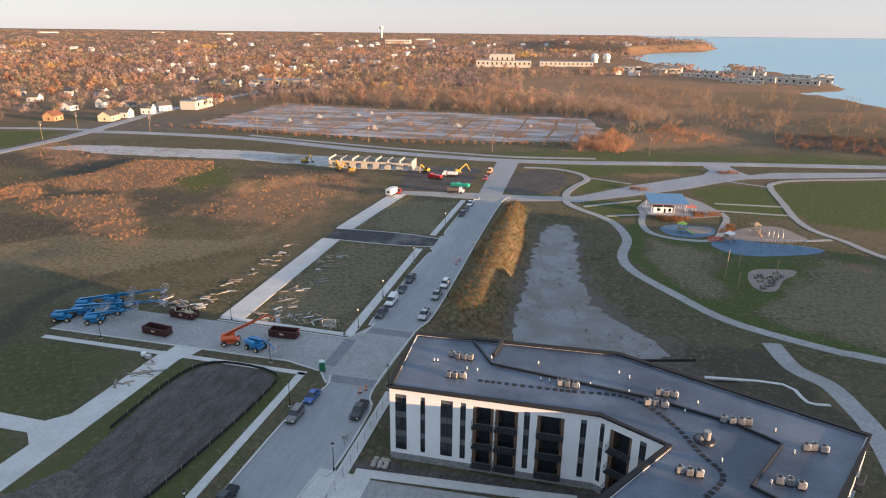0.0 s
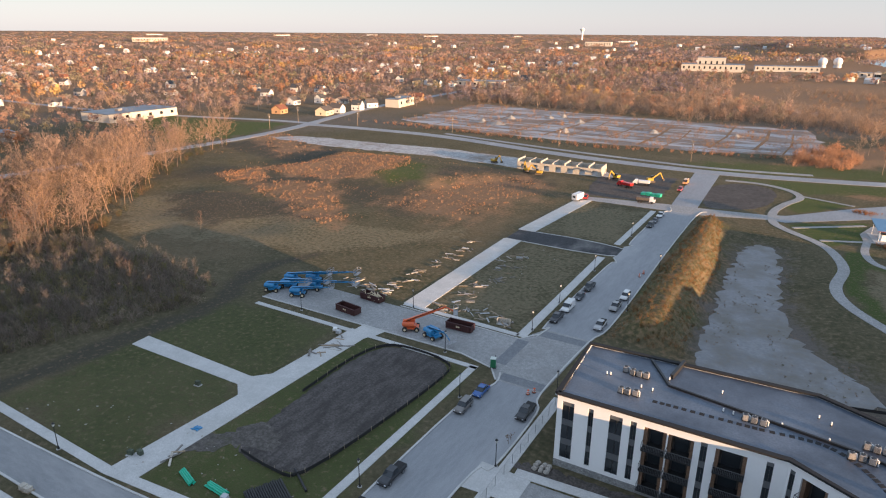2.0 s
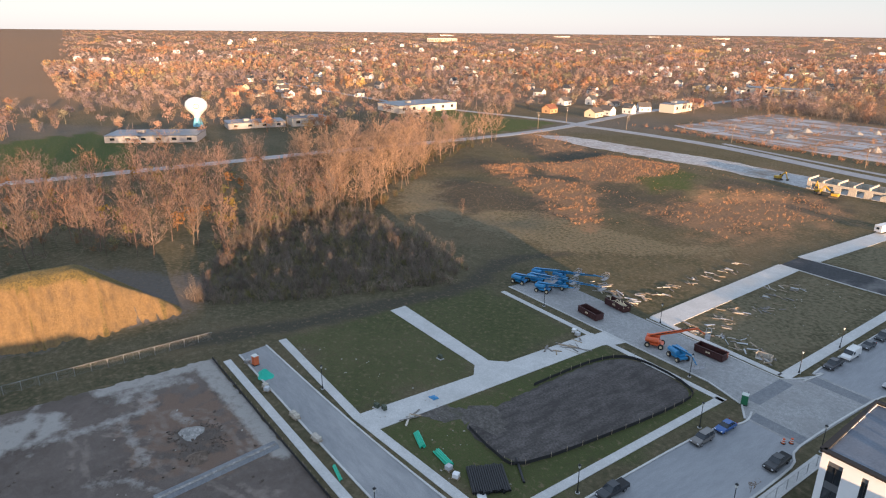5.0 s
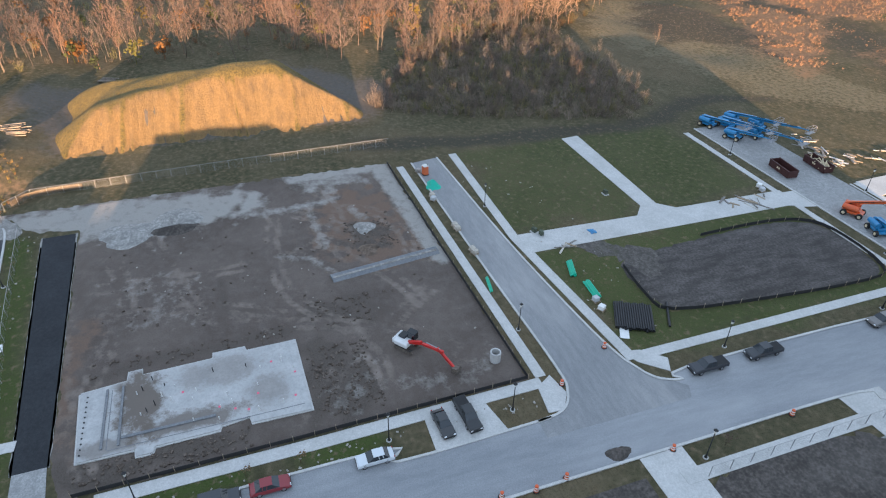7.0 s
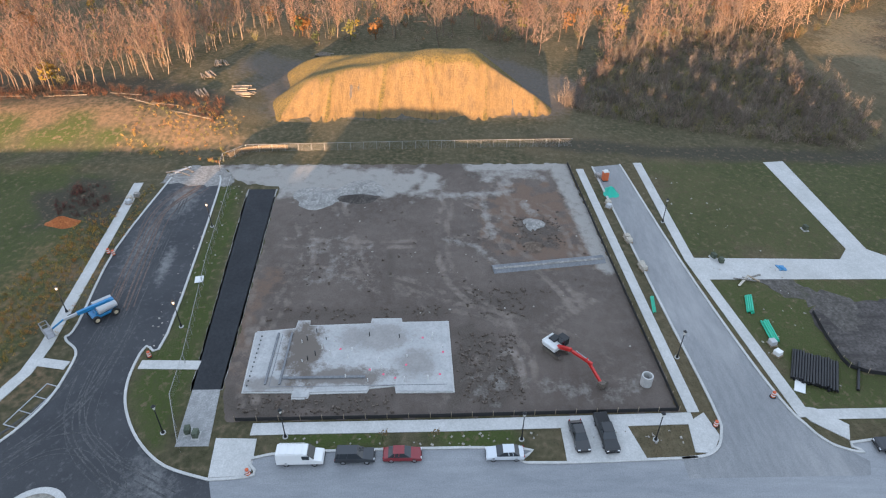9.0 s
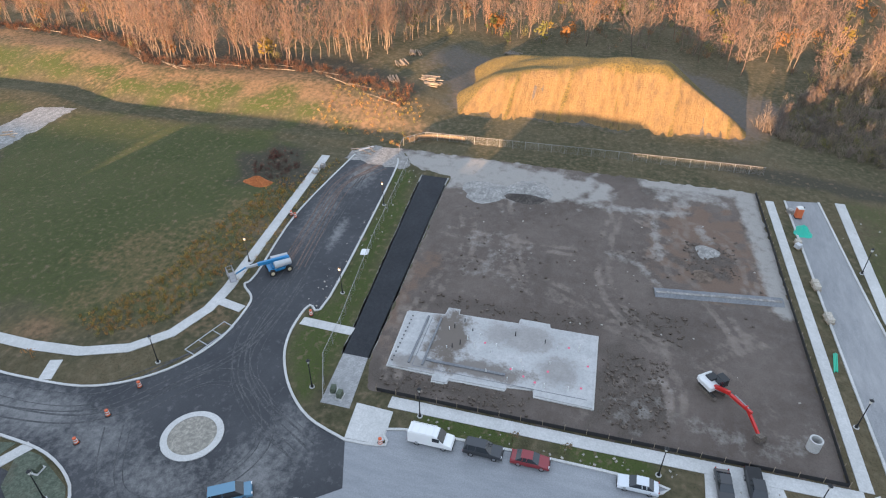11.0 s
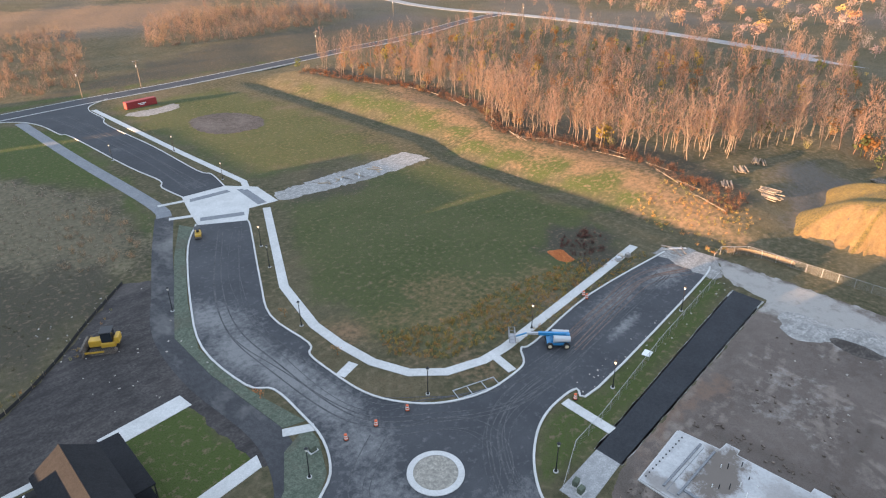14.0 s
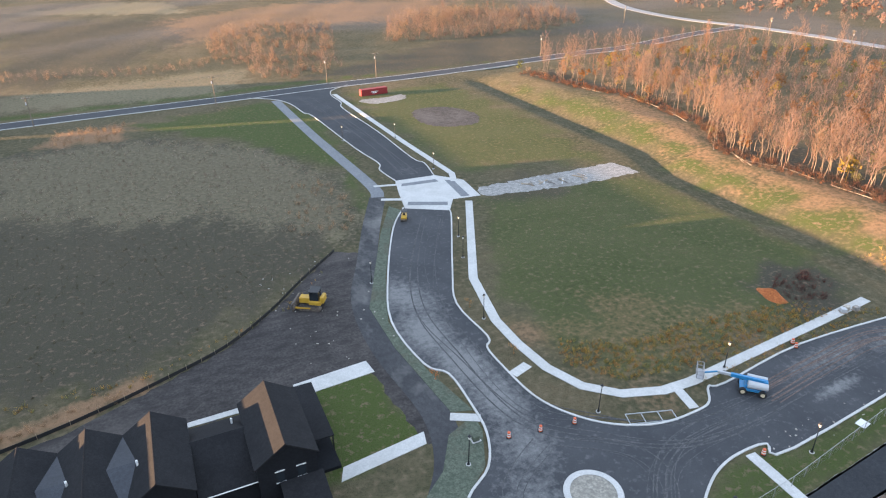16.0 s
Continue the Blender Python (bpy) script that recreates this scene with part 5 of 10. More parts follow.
HOUSE_ROW = [(-442, 462), (-404, 405), (-432, 489), (-365, 418), (-367, 437), (-411, 496), (-364, 462), (-368, 487), (-354, 506), (-366, 537), (-366, 565), (-525, 763), (-481, 744), (-468, 749), (-455, 739), (-438, 723), (-424, 738), (-393, 893), (-343, 748), (-639, 805), (-588, 795), (-520, 627), (-511, 580), (-490, 562), (-537, 566), (-525, 509), (-584, 549)]
HOUSE_FAR = [(-609, 1166), (-532, 1044), (-636, 1282), (-569, 1185), (-532, 1145), (-620, 1364), (-600, 1376), (-551, 1324), (-556, 1396), (-548, 1035), (-541, 1261), (-487, 1223), (-707, 1486), (-411, 1147), (-324, 1047), (-503, 1347), (-484, 869), (-518, 1052), (-460, 1010), (-578, 1240), (-650, 1230), (-440, 1090)]
HOUSE_WEST = [(-640, 262), (-668, 240), (-655, 300), (-700, 280), (-720, 330), (-612, 330), (-690, 220), (-760, 300), (-745, 250), (-820, 360), (-780, 420), (-860, 300), (-905, 420), (-690, 400), (-840, 470), (-930, 520), (-700, 520), (-980, 640), (-760, 600), (-620, 460), (-1040, 560), (-880, 700)]
ALL_HOUSES = HOUSE_ROW + HOUSE_FAR + HOUSE_WEST


def clear_of(places, spots, wide=9.0, front=30.0):
    """Leaves gardens and streets open round the houses, and before them."""
    x, y = np.array([p[0] for p in places]), np.array([p[1] for p in places])
    ok = np.ones(len(x), bool)
    for hx, hy in spots:
        d = math.hypot(hx, hy)
        dx, dy = -hx / d * front, -hy / d * front
        t = np.clip(((x - hx) * dx + (y - hy) * dy) / (front * front), 0, 1)
        ok &= np.hypot(x - hx - t * dx, y - hy - t * dy) > wide
    return [p for p, k in zip(places, ok) if k]


town = clear_of(fill(SECTOR, 5200, 17, 8.5, [OPEN, SLAB_LOT, SHORE, WORKS] + ROADS_FAR, (0.5, 1.15)), ALL_HOUSES)
fine_crowns = [leafy_crown(110 + q, 11.0 + q % 3, 120, 0.72) for q in range(6)]
near_town = [p for p in town if math.hypot(p[0], p[1]) < 720]
scatter("street_trees", fine_crowns, drifts(near_town, 3), LEAVES, "orange and russet trees round the nearer houses", "trees", WARM_TINTS)
town = [p for p in town if math.hypot(p[0], p[1]) >= 720]
scatter("town_trees", mid, drifts(town, 3), LEAVES, "orange, yellow and brown autumn trees among the houses", "trees", WARM_TINTS)
twiggy = [shrub(120 + q, 10.0, 13) for q in range(4)]
scatter("open_copses", twiggy, fill([(-190, 775), (-150, 605), (15, 548), (87, 568), (160, 632), (110, 682), (-77, 735)], 420, 63, 6, [SHORE], (0.35, 0.8)) + fill([(-60, 900), (60, 960), (130, 860), (104, 700), (60, 760)], 90, 64, 9, [SHORE], (0.3, 0.8)), TWIGS, "grey-brown bare copses on the shore fields", "copse", [(0.27, 0.2, 0.15), (0.24, 0.18, 0.135), (0.3, 0.2, 0.13)])
scatter("bare_copses", twiggy, clear_of(fill(SECTOR, 2400, 18, 9, [OPEN, SLAB_LOT, SHORE, WORKS] + ROADS_FAR, (0.5, 1.1)), ALL_HOUSES), TWIGS, "bare brown copses between the houses", "copse", [(0.38, 0.275, 0.205), (0.34, 0.245, 0.185), (0.43, 0.29, 0.19)])
scatter("headland_wood", mid, [(x, y, s, a, b) for x, y, s, a, b in fill(HEADLAND, 520, 65, 13, (), (0.6, 1.0))], LEAVES, "rusty wood over the headland bluff", "wood", WARM_TINTS[:7])
ROW = [(-200, 106), (-262, 114), (-326, 130), (-326, 250), (-322, 285), (-296, 226), (-262, 182), (-226, 140)]
scatter("row_undergrowth", bushes, fill(ROW, 420, 29, 0, (), (0.5, 1.3)), TWIGS, "dark green and brown scrub below the trees", "undergrowth", [(0.09, 0.085, 0.045), (0.13, 0.1, 0.06), (0.075, 0.08, 0.04), (0.16, 0.1, 0.055)])
scatter("tree_row", wide_crowns, fill(ROW, 120, 19, 7, (), (0.85, 1.5)), TWIGS, "row of tall bare trees along the field", "trees", [(0.34, 0.23, 0.165), (0.3, 0.21, 0.155), (0.38, 0.25, 0.16)])
stands = [grove(130 + q, 20.0, 13.0, 38, 3.0) for q in range(6)]
r = np.random.RandomState(20)
d, a = 1050 + 3600 * r.rand(16000) ** 0.75, np.radians(r.uniform(-12, 84, 16000))
x, y = -d * np.sin(a), d * np.cos(a)
size = r.uniform(0.65, 1.05, 16000) * np.where(d < 1500, 1.0, d / (d + 0.0015 * np.maximum(d - 1500, 0) ** 2) * 1.1 + 0.05)
ok = (within(x, y, SHORE) < -25) & (within(x, y, WORKS) < 0) & ((d > 1500) | (within(x, y, SECTOR) < 0))
out = clear_of([(x[q], y[q], size[q], int(r.randint(99)), 0) for q in np.flatnonzero(ok)[:5000]], HOUSE_FAR, 14, 40)
scatter("far_woods", stands, drifts(out, 4), LEAVES, "far woods in rust and brown up to the skyline", "woods", WARM_TINTS)
COPSE_S, COPSE_W = [(-32, -377), (-48, -475), (-92, -516), (-128, -475), (-93, -324), (-57, -303)], [(-142, -393), (-185, -492), (-250, -518), (-330, -480), (-300, -400), (-175, -376)]
scatter("south_copses", twiggy, fill(COPSE_S, 120, 21, 7, (), (0.3, 0.85)) + fill(COPSE_W, 170, 22, 7, (), (0.5, 1.1)) + fill([(65, -382), (-5, -368), (-37, -387), (-43, -366), (-30, -356), (-4, -348), (62, -362)], 90, 26, 4, (), (0.15, 0.35)), TWIGS, "bare and rusty copses past the county road", "copse", [(0.22, 0.155, 0.12), (0.19, 0.14, 0.11), (0.25, 0.17, 0.11)])
scatter("south_scrub", bushes, fill(COPSE_S, 260, 47, 0, (), (0.5, 1.3)) + fill(COPSE_W, 300, 48, 0, (), (0.6, 1.6)), TWIGS, "grey-brown scrub past the county road", "scrub", [(0.2, 0.145, 0.115), (0.17, 0.13, 0.1), (0.23, 0.15, 0.1)])
scatter("south_trees", joined, fill(COPSE_S, 16, 27, 10, (), (0.35, 0.65)) + fill(COPSE_W, 50, 28, 8, (), (0.5, 0.8)), TWIGS, "pale bare trees past the county road", "trees", BARE_TINTS)
scatter("south_woods", mid + twiggy, fill([(-420, -420), (-440, -700), (-200, -760), (120, -820), (260, -760), (300, -1000), (-700, -1000), (-700, -300), (-480, -260)], 900, 67, 12, (), (0.5, 0.95)), LEAVES, "brown woods beyond the southern fields", "woods", BARE_TINTS)
scatter("road_shrubs", bushes, fill([(-14, 387), (-8, 436), (10, 470), (24, 424), (14, 386)], 160, 23, 0, (), (0.7, 1.9)) + fill([(28, 474), (55, 529), (75, 476), (84, 448), (32, 427)], 130, 37, 0, (), (0.5, 1.3)) + fill([(-330, 400), (-262, 408), (-126, 392), (-20, 412), (-20, 402), (-126, 384), (-240, 396)], 200, 24, 0, (), (0.4, 1.1)), TWIGS, "rust-red shrubs along the far road and lot", "shrubs", [(0.44, 0.23, 0.13), (0.38, 0.22, 0.13), (0.33, 0.19, 0.12)])
scatter("brown_hedge", bushes, fill([(122, 500), (110, 436), (180, 420), (300, 436), (300, 500)], 420, 38, 0, (), (0.6, 1.4)), TWIGS, "dense dark brown hedge behind the lawn", "hedge", [(0.2, 0.12, 0.085), (0.17, 0.11, 0.08), (0.24, 0.14, 0.09)])
scatter("shore_scrub", bushes, fill([(-60, 560), (40, 480), (120, 520), (300, 520), (290, 640), (150, 630), (0, 550)], 420, 39, 0, [SHORE], (0.4, 1.3)) + fill([(-26, 935), (60, 915), (130, 860), (104, 690), (-13, 730)], 200, 40, 0, [SHORE], (0.6, 1.6)), TWIGS, "brown and rusty scrub on the shore fields", "scrub", [(0.3, 0.2, 0.14), (0.25, 0.18, 0.13), (0.36, 0.21, 0.13), (0.2, 0.16, 0.115)])
scatter("shore_trees", wide_crowns, [(x, y, 0.8 + 0.5 * (q % 3), q, q) for q, (x, y) in enumerate(((21, 444), (26, 448), (87, 485), (110, 473), (118, 476), (165, 489), (181, 494), (190, 488), (155, 598), (52, 495), (77, 554), (-27, 538), (68, 640), (100, 660), (147, 639), (10, 560), (-60, 600), (-100, 610), (40, 700), (-30, 760)))], TWIGS, "tall broad bare trees on the shore fields", "trees", [(0.36, 0.25, 0.17), (0.33, 0.24, 0.175)])
scatter("lot_scrub", [shrub(46 + q, 3.0, 9) for q in range(4)], [p for p in fill(SLAB_LOT, 3600, 25, 0, (), (0.3, 0.9)) if float(ripple(np.array(p[0] * 0.6), np.array(p[1] * 1.6), 30, 33)) > 0.05], TWIGS, "orange scrub grown through the broken concrete", "scrub", [(0.36, 0.21, 0.12), (0.31, 0.2, 0.125), (0.27, 0.18, 0.12)])
WESTWARD = [(-345, -90), (-352, 40), (-420, 120), (-470, 110), (-560, 60), (-700, 40), (-760, -260), (-560, -330), (-430, -250)]
scatter("west_trees", fine_crowns[:3] + twiggy, fill(WESTWARD, 330, 49, 11, [[(-381, -20), (-461, -6), (-484, 60), (-403, 70), (-347, 56), (-354, 4)]], (0.5, 1.1)), LEAVES, "brown and orange trees past the western road", "trees", WARM_TINTS)
scatter("belt_wood", twiggy, fill(BELT, 1100, 61, 5.5, [SHORE, SLAB_LOT], (0.4, 1.1)), TWIGS, "bare grey-brown wood behind the old lot", "wood", [(0.36, 0.26, 0.19), (0.3, 0.23, 0.175), (0.42, 0.27, 0.17), (0.28, 0.22, 0.175)])


# ---------------------------------------------------------------- buildings
STUCCO_GREY = surface("grey_siding", (0.35, 0.35, 0.34), (0.42, 0.42, 0.4), 0.3, 3.0, 0.8, 0.005, local=True)
ROOFING = surface("roof_membrane", (0.04, 0.052, 0.075), (0.12, 0.15, 0.195), 0.07, 3.0, 0.4, 0.003, (0.17, 0.165, 0.17), 0.35, spread=0.13, grit=0.2)
m, n, l, b = nodes_of("window_glass")
b.inputs["Base Color"].default_value, b.inputs["Roughness"].default_value = (0.02, 0.025, 0.03, 1), 0.08
b.inputs["Specular IOR Level"].default_value = 0.7
GLASS = m


def shade_row(x0, y0, x1, y1, height, label):
    """A plain flat-roofed block, unseen to the east, added to shade the ground."""
    ob = thing("apartment_building", label, "building", "apartment blocks to the east")
    part("wall", box(x0, y0, 0, x1, y1, height), STUCCO_GREY, ob)
    part("roof", box(x0 - 0.3, y0 - 0.3, height, x1 + 0.3, y1 + 0.3, height + 0.5, 0.1), ROOFING, ob)
    count = int((y1 - y0) / 7)
    pane = None
    for s in range(int(height / 3.1)):
        for q in range(count):
            y = y0 + (q + 0.5) * (y1 - y0) / count
            if pane is None:
                pane = box(-0.06, -1.0, 0, 0.1, 1.0, 1.6)
                w = part("window", pane, GLASS, ob)
            else:
                w = w.copy()
                scene.collection.objects.link(w)
            w.location = (x0, y, 1.0 + 3.1 * s)
    return ob


# added out of view; heights and gaps set the shadow edges on the site
for y0, y1, high in ((-335, -270, 11.5), (-262, -198, 12), (-197.6, -150, 14.5), (-146, -96, 15.6), (-95.6, -82, 14.4), (-81.6, -70, 15.2), (-69.6, -43.6, 19.2), (-43.2, -14, 17.5), (-13.6, 56, 24)):
    shade_row(70, y0, 88, y1, high, "unseen grey flat-roofed block added to cast shade")
shade_row(104, 62, 122, 138, 14.0, "unseen grey flat-roofed block added to cast shade")
shade_row(110, 138.6, 126, 212, 10.6, "unseen grey flat-roofed block added to cast shade")

WHITE_WALL = plain("white_render", (0.78, 0.78, 0.77), 0.7, dirty=0.1)
DARK_METAL = plain("dark_metal", (0.025, 0.026, 0.028), 0.45, 0.3)
BROWN_PANEL = surface("brown_wood_panel", (0.17, 0.1, 0.06), (0.23, 0.14, 0.085), 2.0, 9.0, 0.7, 0.004, local=True)
COPING = plain("black_coping", (0.012, 0.012, 0.013), 0.85)
# near-black colour stands for the shade inside recesses, core and well
SHADOW_BOX = plain("recess_shade", (0.045, 0.04, 0.037), 0.8)
GREY_BLOCK = surface("grey_block_base", (0.26, 0.26, 0.26), (0.33, 0.33, 0.32), 0.8, 4.0, 0.9, 0.01, local=True)
SPANDREL = plain("grey_spandrel", (0.1, 0.105, 0.11), 0.5)
HIGH = 13.4


def placed(bm, m):
    bmesh.ops.transform(bm, verts=bm.verts, matrix=m)
    return bm


def facade(parent, a, b, strips, bays, top=HIGH):
    """A white wall from a to b with tall window strips and recessed balcony bays, in metres along it."""
    a, b = Vector(a), Vector(b)
    m = Matrix.Translation((a.x, a.y, 0)) @ Matrix.Rotation(math.atan2(b.y - a.y, b.x - a.x), 4, "Z")
    length, cuts = (b - a).length, sorted([(u, v, 0) for u, v in strips] + [(u, v, 1) for u, v in bays])
    wall, at = bmesh.new(), 0.0
    for u, v, kind in cuts:
        if u > at:
            add_box(wall, at, 0, 1.25, u, 0.35, top)
        add_box(wall, u, 0, 12.3 if not kind else 12.0, v, 0.35, top)
        add_box(wall, u, 0, 1.25, v, 0.35, 1.9 if not kind else 1.3)
        at = v
    add_box(wall, at, 0, 1.25, length, 0.35, top)
    part("wall", placed(wall, m), WHITE_WALL, parent, "smooth white rendered wall")
    part("base", placed(box(0, -0.05, 0, length, 0.35, 1.25), m), GREY_BLOCK, parent, "grey block base")
    for u, v in strips:
        mid = u + (v - u) * 0.55
        for s in range(3):
            z = 1.9 + 3.6 * s
            w = part("window", placed(box(u, 0.16, z, v, 0.22, min(z + 2.5, 12.3)), m), GLASS, parent, "dark glazed window")
            part("frame", placed(add_box(add_box(add_box(bmesh.new(), u, 0.08, z, u + 0.07, 0.16, z + 2.5), v - 0.07, 0.08, z, v, 0.16, z + 2.5), mid - 0.04, 0.08, z, mid + 0.04, 0.16, z + 2.5), m), DARK_METAL, w)
            if s < 2:
                part("spandrel", placed(box(u, 0.12, z + 2.5, v, 0.25, z + 3.6), m), SPANDREL, parent)
        part("spandrel", placed(box(u, 0.12, 11.6, v, 0.25, 12.3), m), SPANDREL, parent)
    for u, v in bays:
        part("recess", placed(box(u + 0.5, 1.7, 1.3, v - 0.5, 1.9, 12.0), m), SHADOW_BOX, parent, "balcony recess back, shade put in its dark colour")
        part("side_panel", placed(add_box(box(u, 0.35, 1.3, u + 0.5, 1.9, 12.0), v - 0.5, 0.35, 1.3, v, 1.9, 12.0), m), BROWN_PANEL, parent, "brown wood-clad recess side")
        for s in range(3):
            z = 1.35 + 3.6 * s
            bal = part("balcony", placed(box(u, -1.0, z - 0.15, v, 1.7, z + 0.05), m), DARK_METAL, parent, "dark balcony with a slatted rail")
            rail = bmesh.new()
            add_box(rail, u, -1.0, z + 1.05, v, -0.94, z + 1.12)
            k = int((v - u) / 0.22)
            for q in range(k + 1):
                x = u + (v - u) * q / k
                add_box(rail, x - 0.02, -0.99, z, x + 0.02, -0.95, z + 1.05)
            for x in (u, v):
                add_box(rail, x - 0.03, -1.0, z + 1.05, x + 0.03, 0.0, z + 1.12)
                add_box(rail, x - 0.03, -1.0, z, x + 0.03, -0.94, z + 1.1)
            part("railing", placed(rail, m), SPANDREL, bal, "grey metal railing")
            part("balcony_door", placed(box(u + 0.8, 1.62, z + 0.05, v - 0.8, 1.7, z + 2.5), m), GLASS, parent, "dark glass balcony door")


white_block = thing("apartment_building", "white three-storey apartment building with dark window strips", "building")
OUT = [(-28.6, 84.9), (4.1, 85.2), (13.5, 80.0), (4.5, 66.8), (-1.5, 57.5), (27.0, 62.0), (33.0, 74.0), (41.4, 89.6), (7.0, 105.5), (-29.6, 104.0)]
core = [(-28.2, 87.0), (4.6, 87.2), (14.6, 81.8), (6.5, 66.6), (1.0, 58.2), (26.6, 62.6), (32.6, 74.2), (41.0, 89.4), (6.9, 105.1), (-29.2, 103.6)]
part("body", prism(core, 0, HIGH - 0.3), SHADOW_BOX, white_block, "inner walls coloured dark for the shade inside")
part("roof", prism([(x, y) for x, y in OUT], HIGH - 0.28, HIGH - 0.1), ROOFING, white_block, "dark membrane roof with dusty patches")
facade(white_block, OUT[0], OUT[1], [(0.9, 2.8), (5.1, 5.9), (8.4, 10.4), (11.6, 12.5), (21.6, 22.5), (30.1, 31.0)], [(13.6, 16.9), (17.1, 20.7), (23.6, 27.7)])
facade(white_block, OUT[1], OUT[2], [(0.3, 1.0), (6.6, 7.6)], [(1.9, 5.4)])
facade(white_block, OUT[2], OUT[4], [(2.0, 2.9), (9.0, 10.6), (17.0, 18.0)], [(4.2, 7.6), (12.0, 15.6)])
facade(white_block, OUT[5], OUT[7], [(4.0, 5.0), (13.0, 14.6), (22.0, 23.0), (28.5, 29.5)], [(6.5, 10.5), (16.5, 20.4), (24.4, 27.4)])
facade(white_block, OUT[7], OUT[8], [(3, 4), (9, 10.6), (16, 17), (22, 23.6), (32, 33)], [(5, 8.4), (12, 15), (26, 29.4)])
facade(white_block, OUT[8], OUT[9], [(3, 4), (9, 10.6), (16, 17), (22, 23.6), (32, 33)], [(5, 8.4), (12, 15), (26, 29.4)])
facade(white_block, OUT[9], OUT[0], [(2, 3), (15.8, 16.8)], [(4.6, 8.0), (10.6, 14.4)])
part("parapet", ribbon([(x, y) for x, y in OUT] + [OUT[0]], 0.9, HIGH - 0.02, HIGH + 0.3), COPING, white_block, "black parapet coping")
CURB = [(-18.5, 103.6), (-14.0, 96.3), (-1.5, 94.2), (11.6, 92.0), (23.2, 88.0), (28.7, 84.3), (22.8, 74.0), (27.8, 70.6)]
part("roof_curb", ribbon(CURB, 0.35, HIGH - 0.1, HIGH + 0.3), DARK_METAL, white_block, "dark roof step with a membrane edge")
part("roof_curb", ribbon([(-13.4, 105.2), (-14.2, 99.0)], 0.5, HIGH - 0.1, HIGH + 0.7), DARK_METAL, white_block)
route = eased([(-14.9, 90.6), (-1.3, 91.0), (8.2, 91.5), (13.7, 86.9), (17.5, 79.6), (19.7, 75.2), (16.6, 70.1)], 24)
line, gone = [route[0]], 0.0
for a, b in zip(route, route[1:]):  # evenly spaced pads along the way
    gone += math.dist(a, b)
    if gone > 0.92:
        line.append(b)
        gone = 0.0
paver = None
for q, (x, y) in enumerate(line):
    if paver is None:
        paver = part("walk_pad", box(-0.36, -0.36, 0, 0.36, 0.36, 0.05), COPING, white_block, "black rubber walk pad")
    else:
        paver = paver.copy()
        scene.collection.objects.link(paver)
    c, d = line[min(q + 1, len(line) - 1)], line[max(q - 1, 0)]
    paver.matrix_basis = pose(x, y, HIGH - 0.1, 0, 0, math.degrees(math.atan2(c[1] - d[1], c[0] - d[0])))
UNIT = surface("condenser_casing", (0.27, 0.26, 0.25), (0.36, 0.35, 0.34), 1.5, 8.0, 0.6, 0.004, local=True)
WHITE_PIPE = plain("white_pipe", (0.75, 0.75, 0.73), 0.5)


def condenser():
    """A rooftop condenser: louvred casing, fan grille and pipe bend."""
    ob = thing("roof_condenser", "tan rooftop condenser unit on the dark roof", "air conditioner", "condensers on the roof")
    part("casing", box(-0.42, -0.42, 0.12, 0.42, 0.42, 1.0, 0.04), UNIT, ob)
    part("foot", box(-0.5, -0.5, 0, 0.5, 0.5, 0.12, 0.02), DARK_METAL, ob)
    part("fan", tube((0, 0, 1.0), (0, 0, 1.06), 0.33, 0.3, 14), DARK_METAL, ob, "round dark fan grille")
    lou = bmesh.new()
    for q in range(6):
        add_box(lou, -0.44, -0.34, 0.24 + 0.12 * q, 0.44, 0.34, 0.28 + 0.12 * q)
    part("louvre", lou, SPANDREL, ob)
    pipe = add_tube(add_tube(bmesh.new(), (0.62, 0, 0), (0.62, 0, 0.85), 0.09), (0.62, 0, 0.85), (0.35, 0, 0.95), 0.09)
    part("pipe_bend", pipe, WHITE_PIPE, ob, "white pipe bend")
    return ob


unit = condenser()
r = np.random.RandomState(31)
first = True
for cx, cy, row in ((-19.0, 97.3, 4), (-18.5, 90.6, 3), (-0.5, 92.6, 3), (14.7, 93.8, 3), (12.9, 90.3, 3), (24.1, 88.4, 4), (16.0, 74.6, 3), (33.3, 84.3, 3), (28.2, 75.6, 3)):
    for q in range(row):
        at = pose(cx + 1.15 * (q - row / 2) + r.uniform(-0.1, 0.1), cy + r.uniform(-0.25, 0.25), HIGH - 0.1, 0, 0, r.uniform(-12, 12) + (90 if q % 2 else 0))
        if first:
            unit.matrix_basis, first = at, False
        else:
            copy_thing(unit, at)
hood = thing("roof_hood", "round roof hood beside a tan exhaust drum", "roof vent", at=(18.4, 82.8, HIGH - 0.1))
part("curb", tube((0, 0, 0), (0, 0, 0.3), 1.5, 1.4, 16), DARK_METAL, hood)
part("drum", tube((0.3, 0.1, 0.3), (0.3, 0.1, 1.5), 0.5, 0.5, 14), UNIT, hood)
part("cap", tube((-0.6, 0, 0.3), (-0.6, 0, 0.9), 0.6, 0.15, 12), SPANDREL, hood)
vent = thing("vent_pipe", "short white vent pipe on the roof", "vent pipe", "vents on the roof")
part("pipe", tube((0, 0, 0), (0, 0, 0.6), 0.11, 0.11, 8), WHITE_PIPE, vent)
part("collar", tube((0, 0, 0), (0, 0, 0.1), 0.2, 0.14, 8), DARK_METAL, vent)
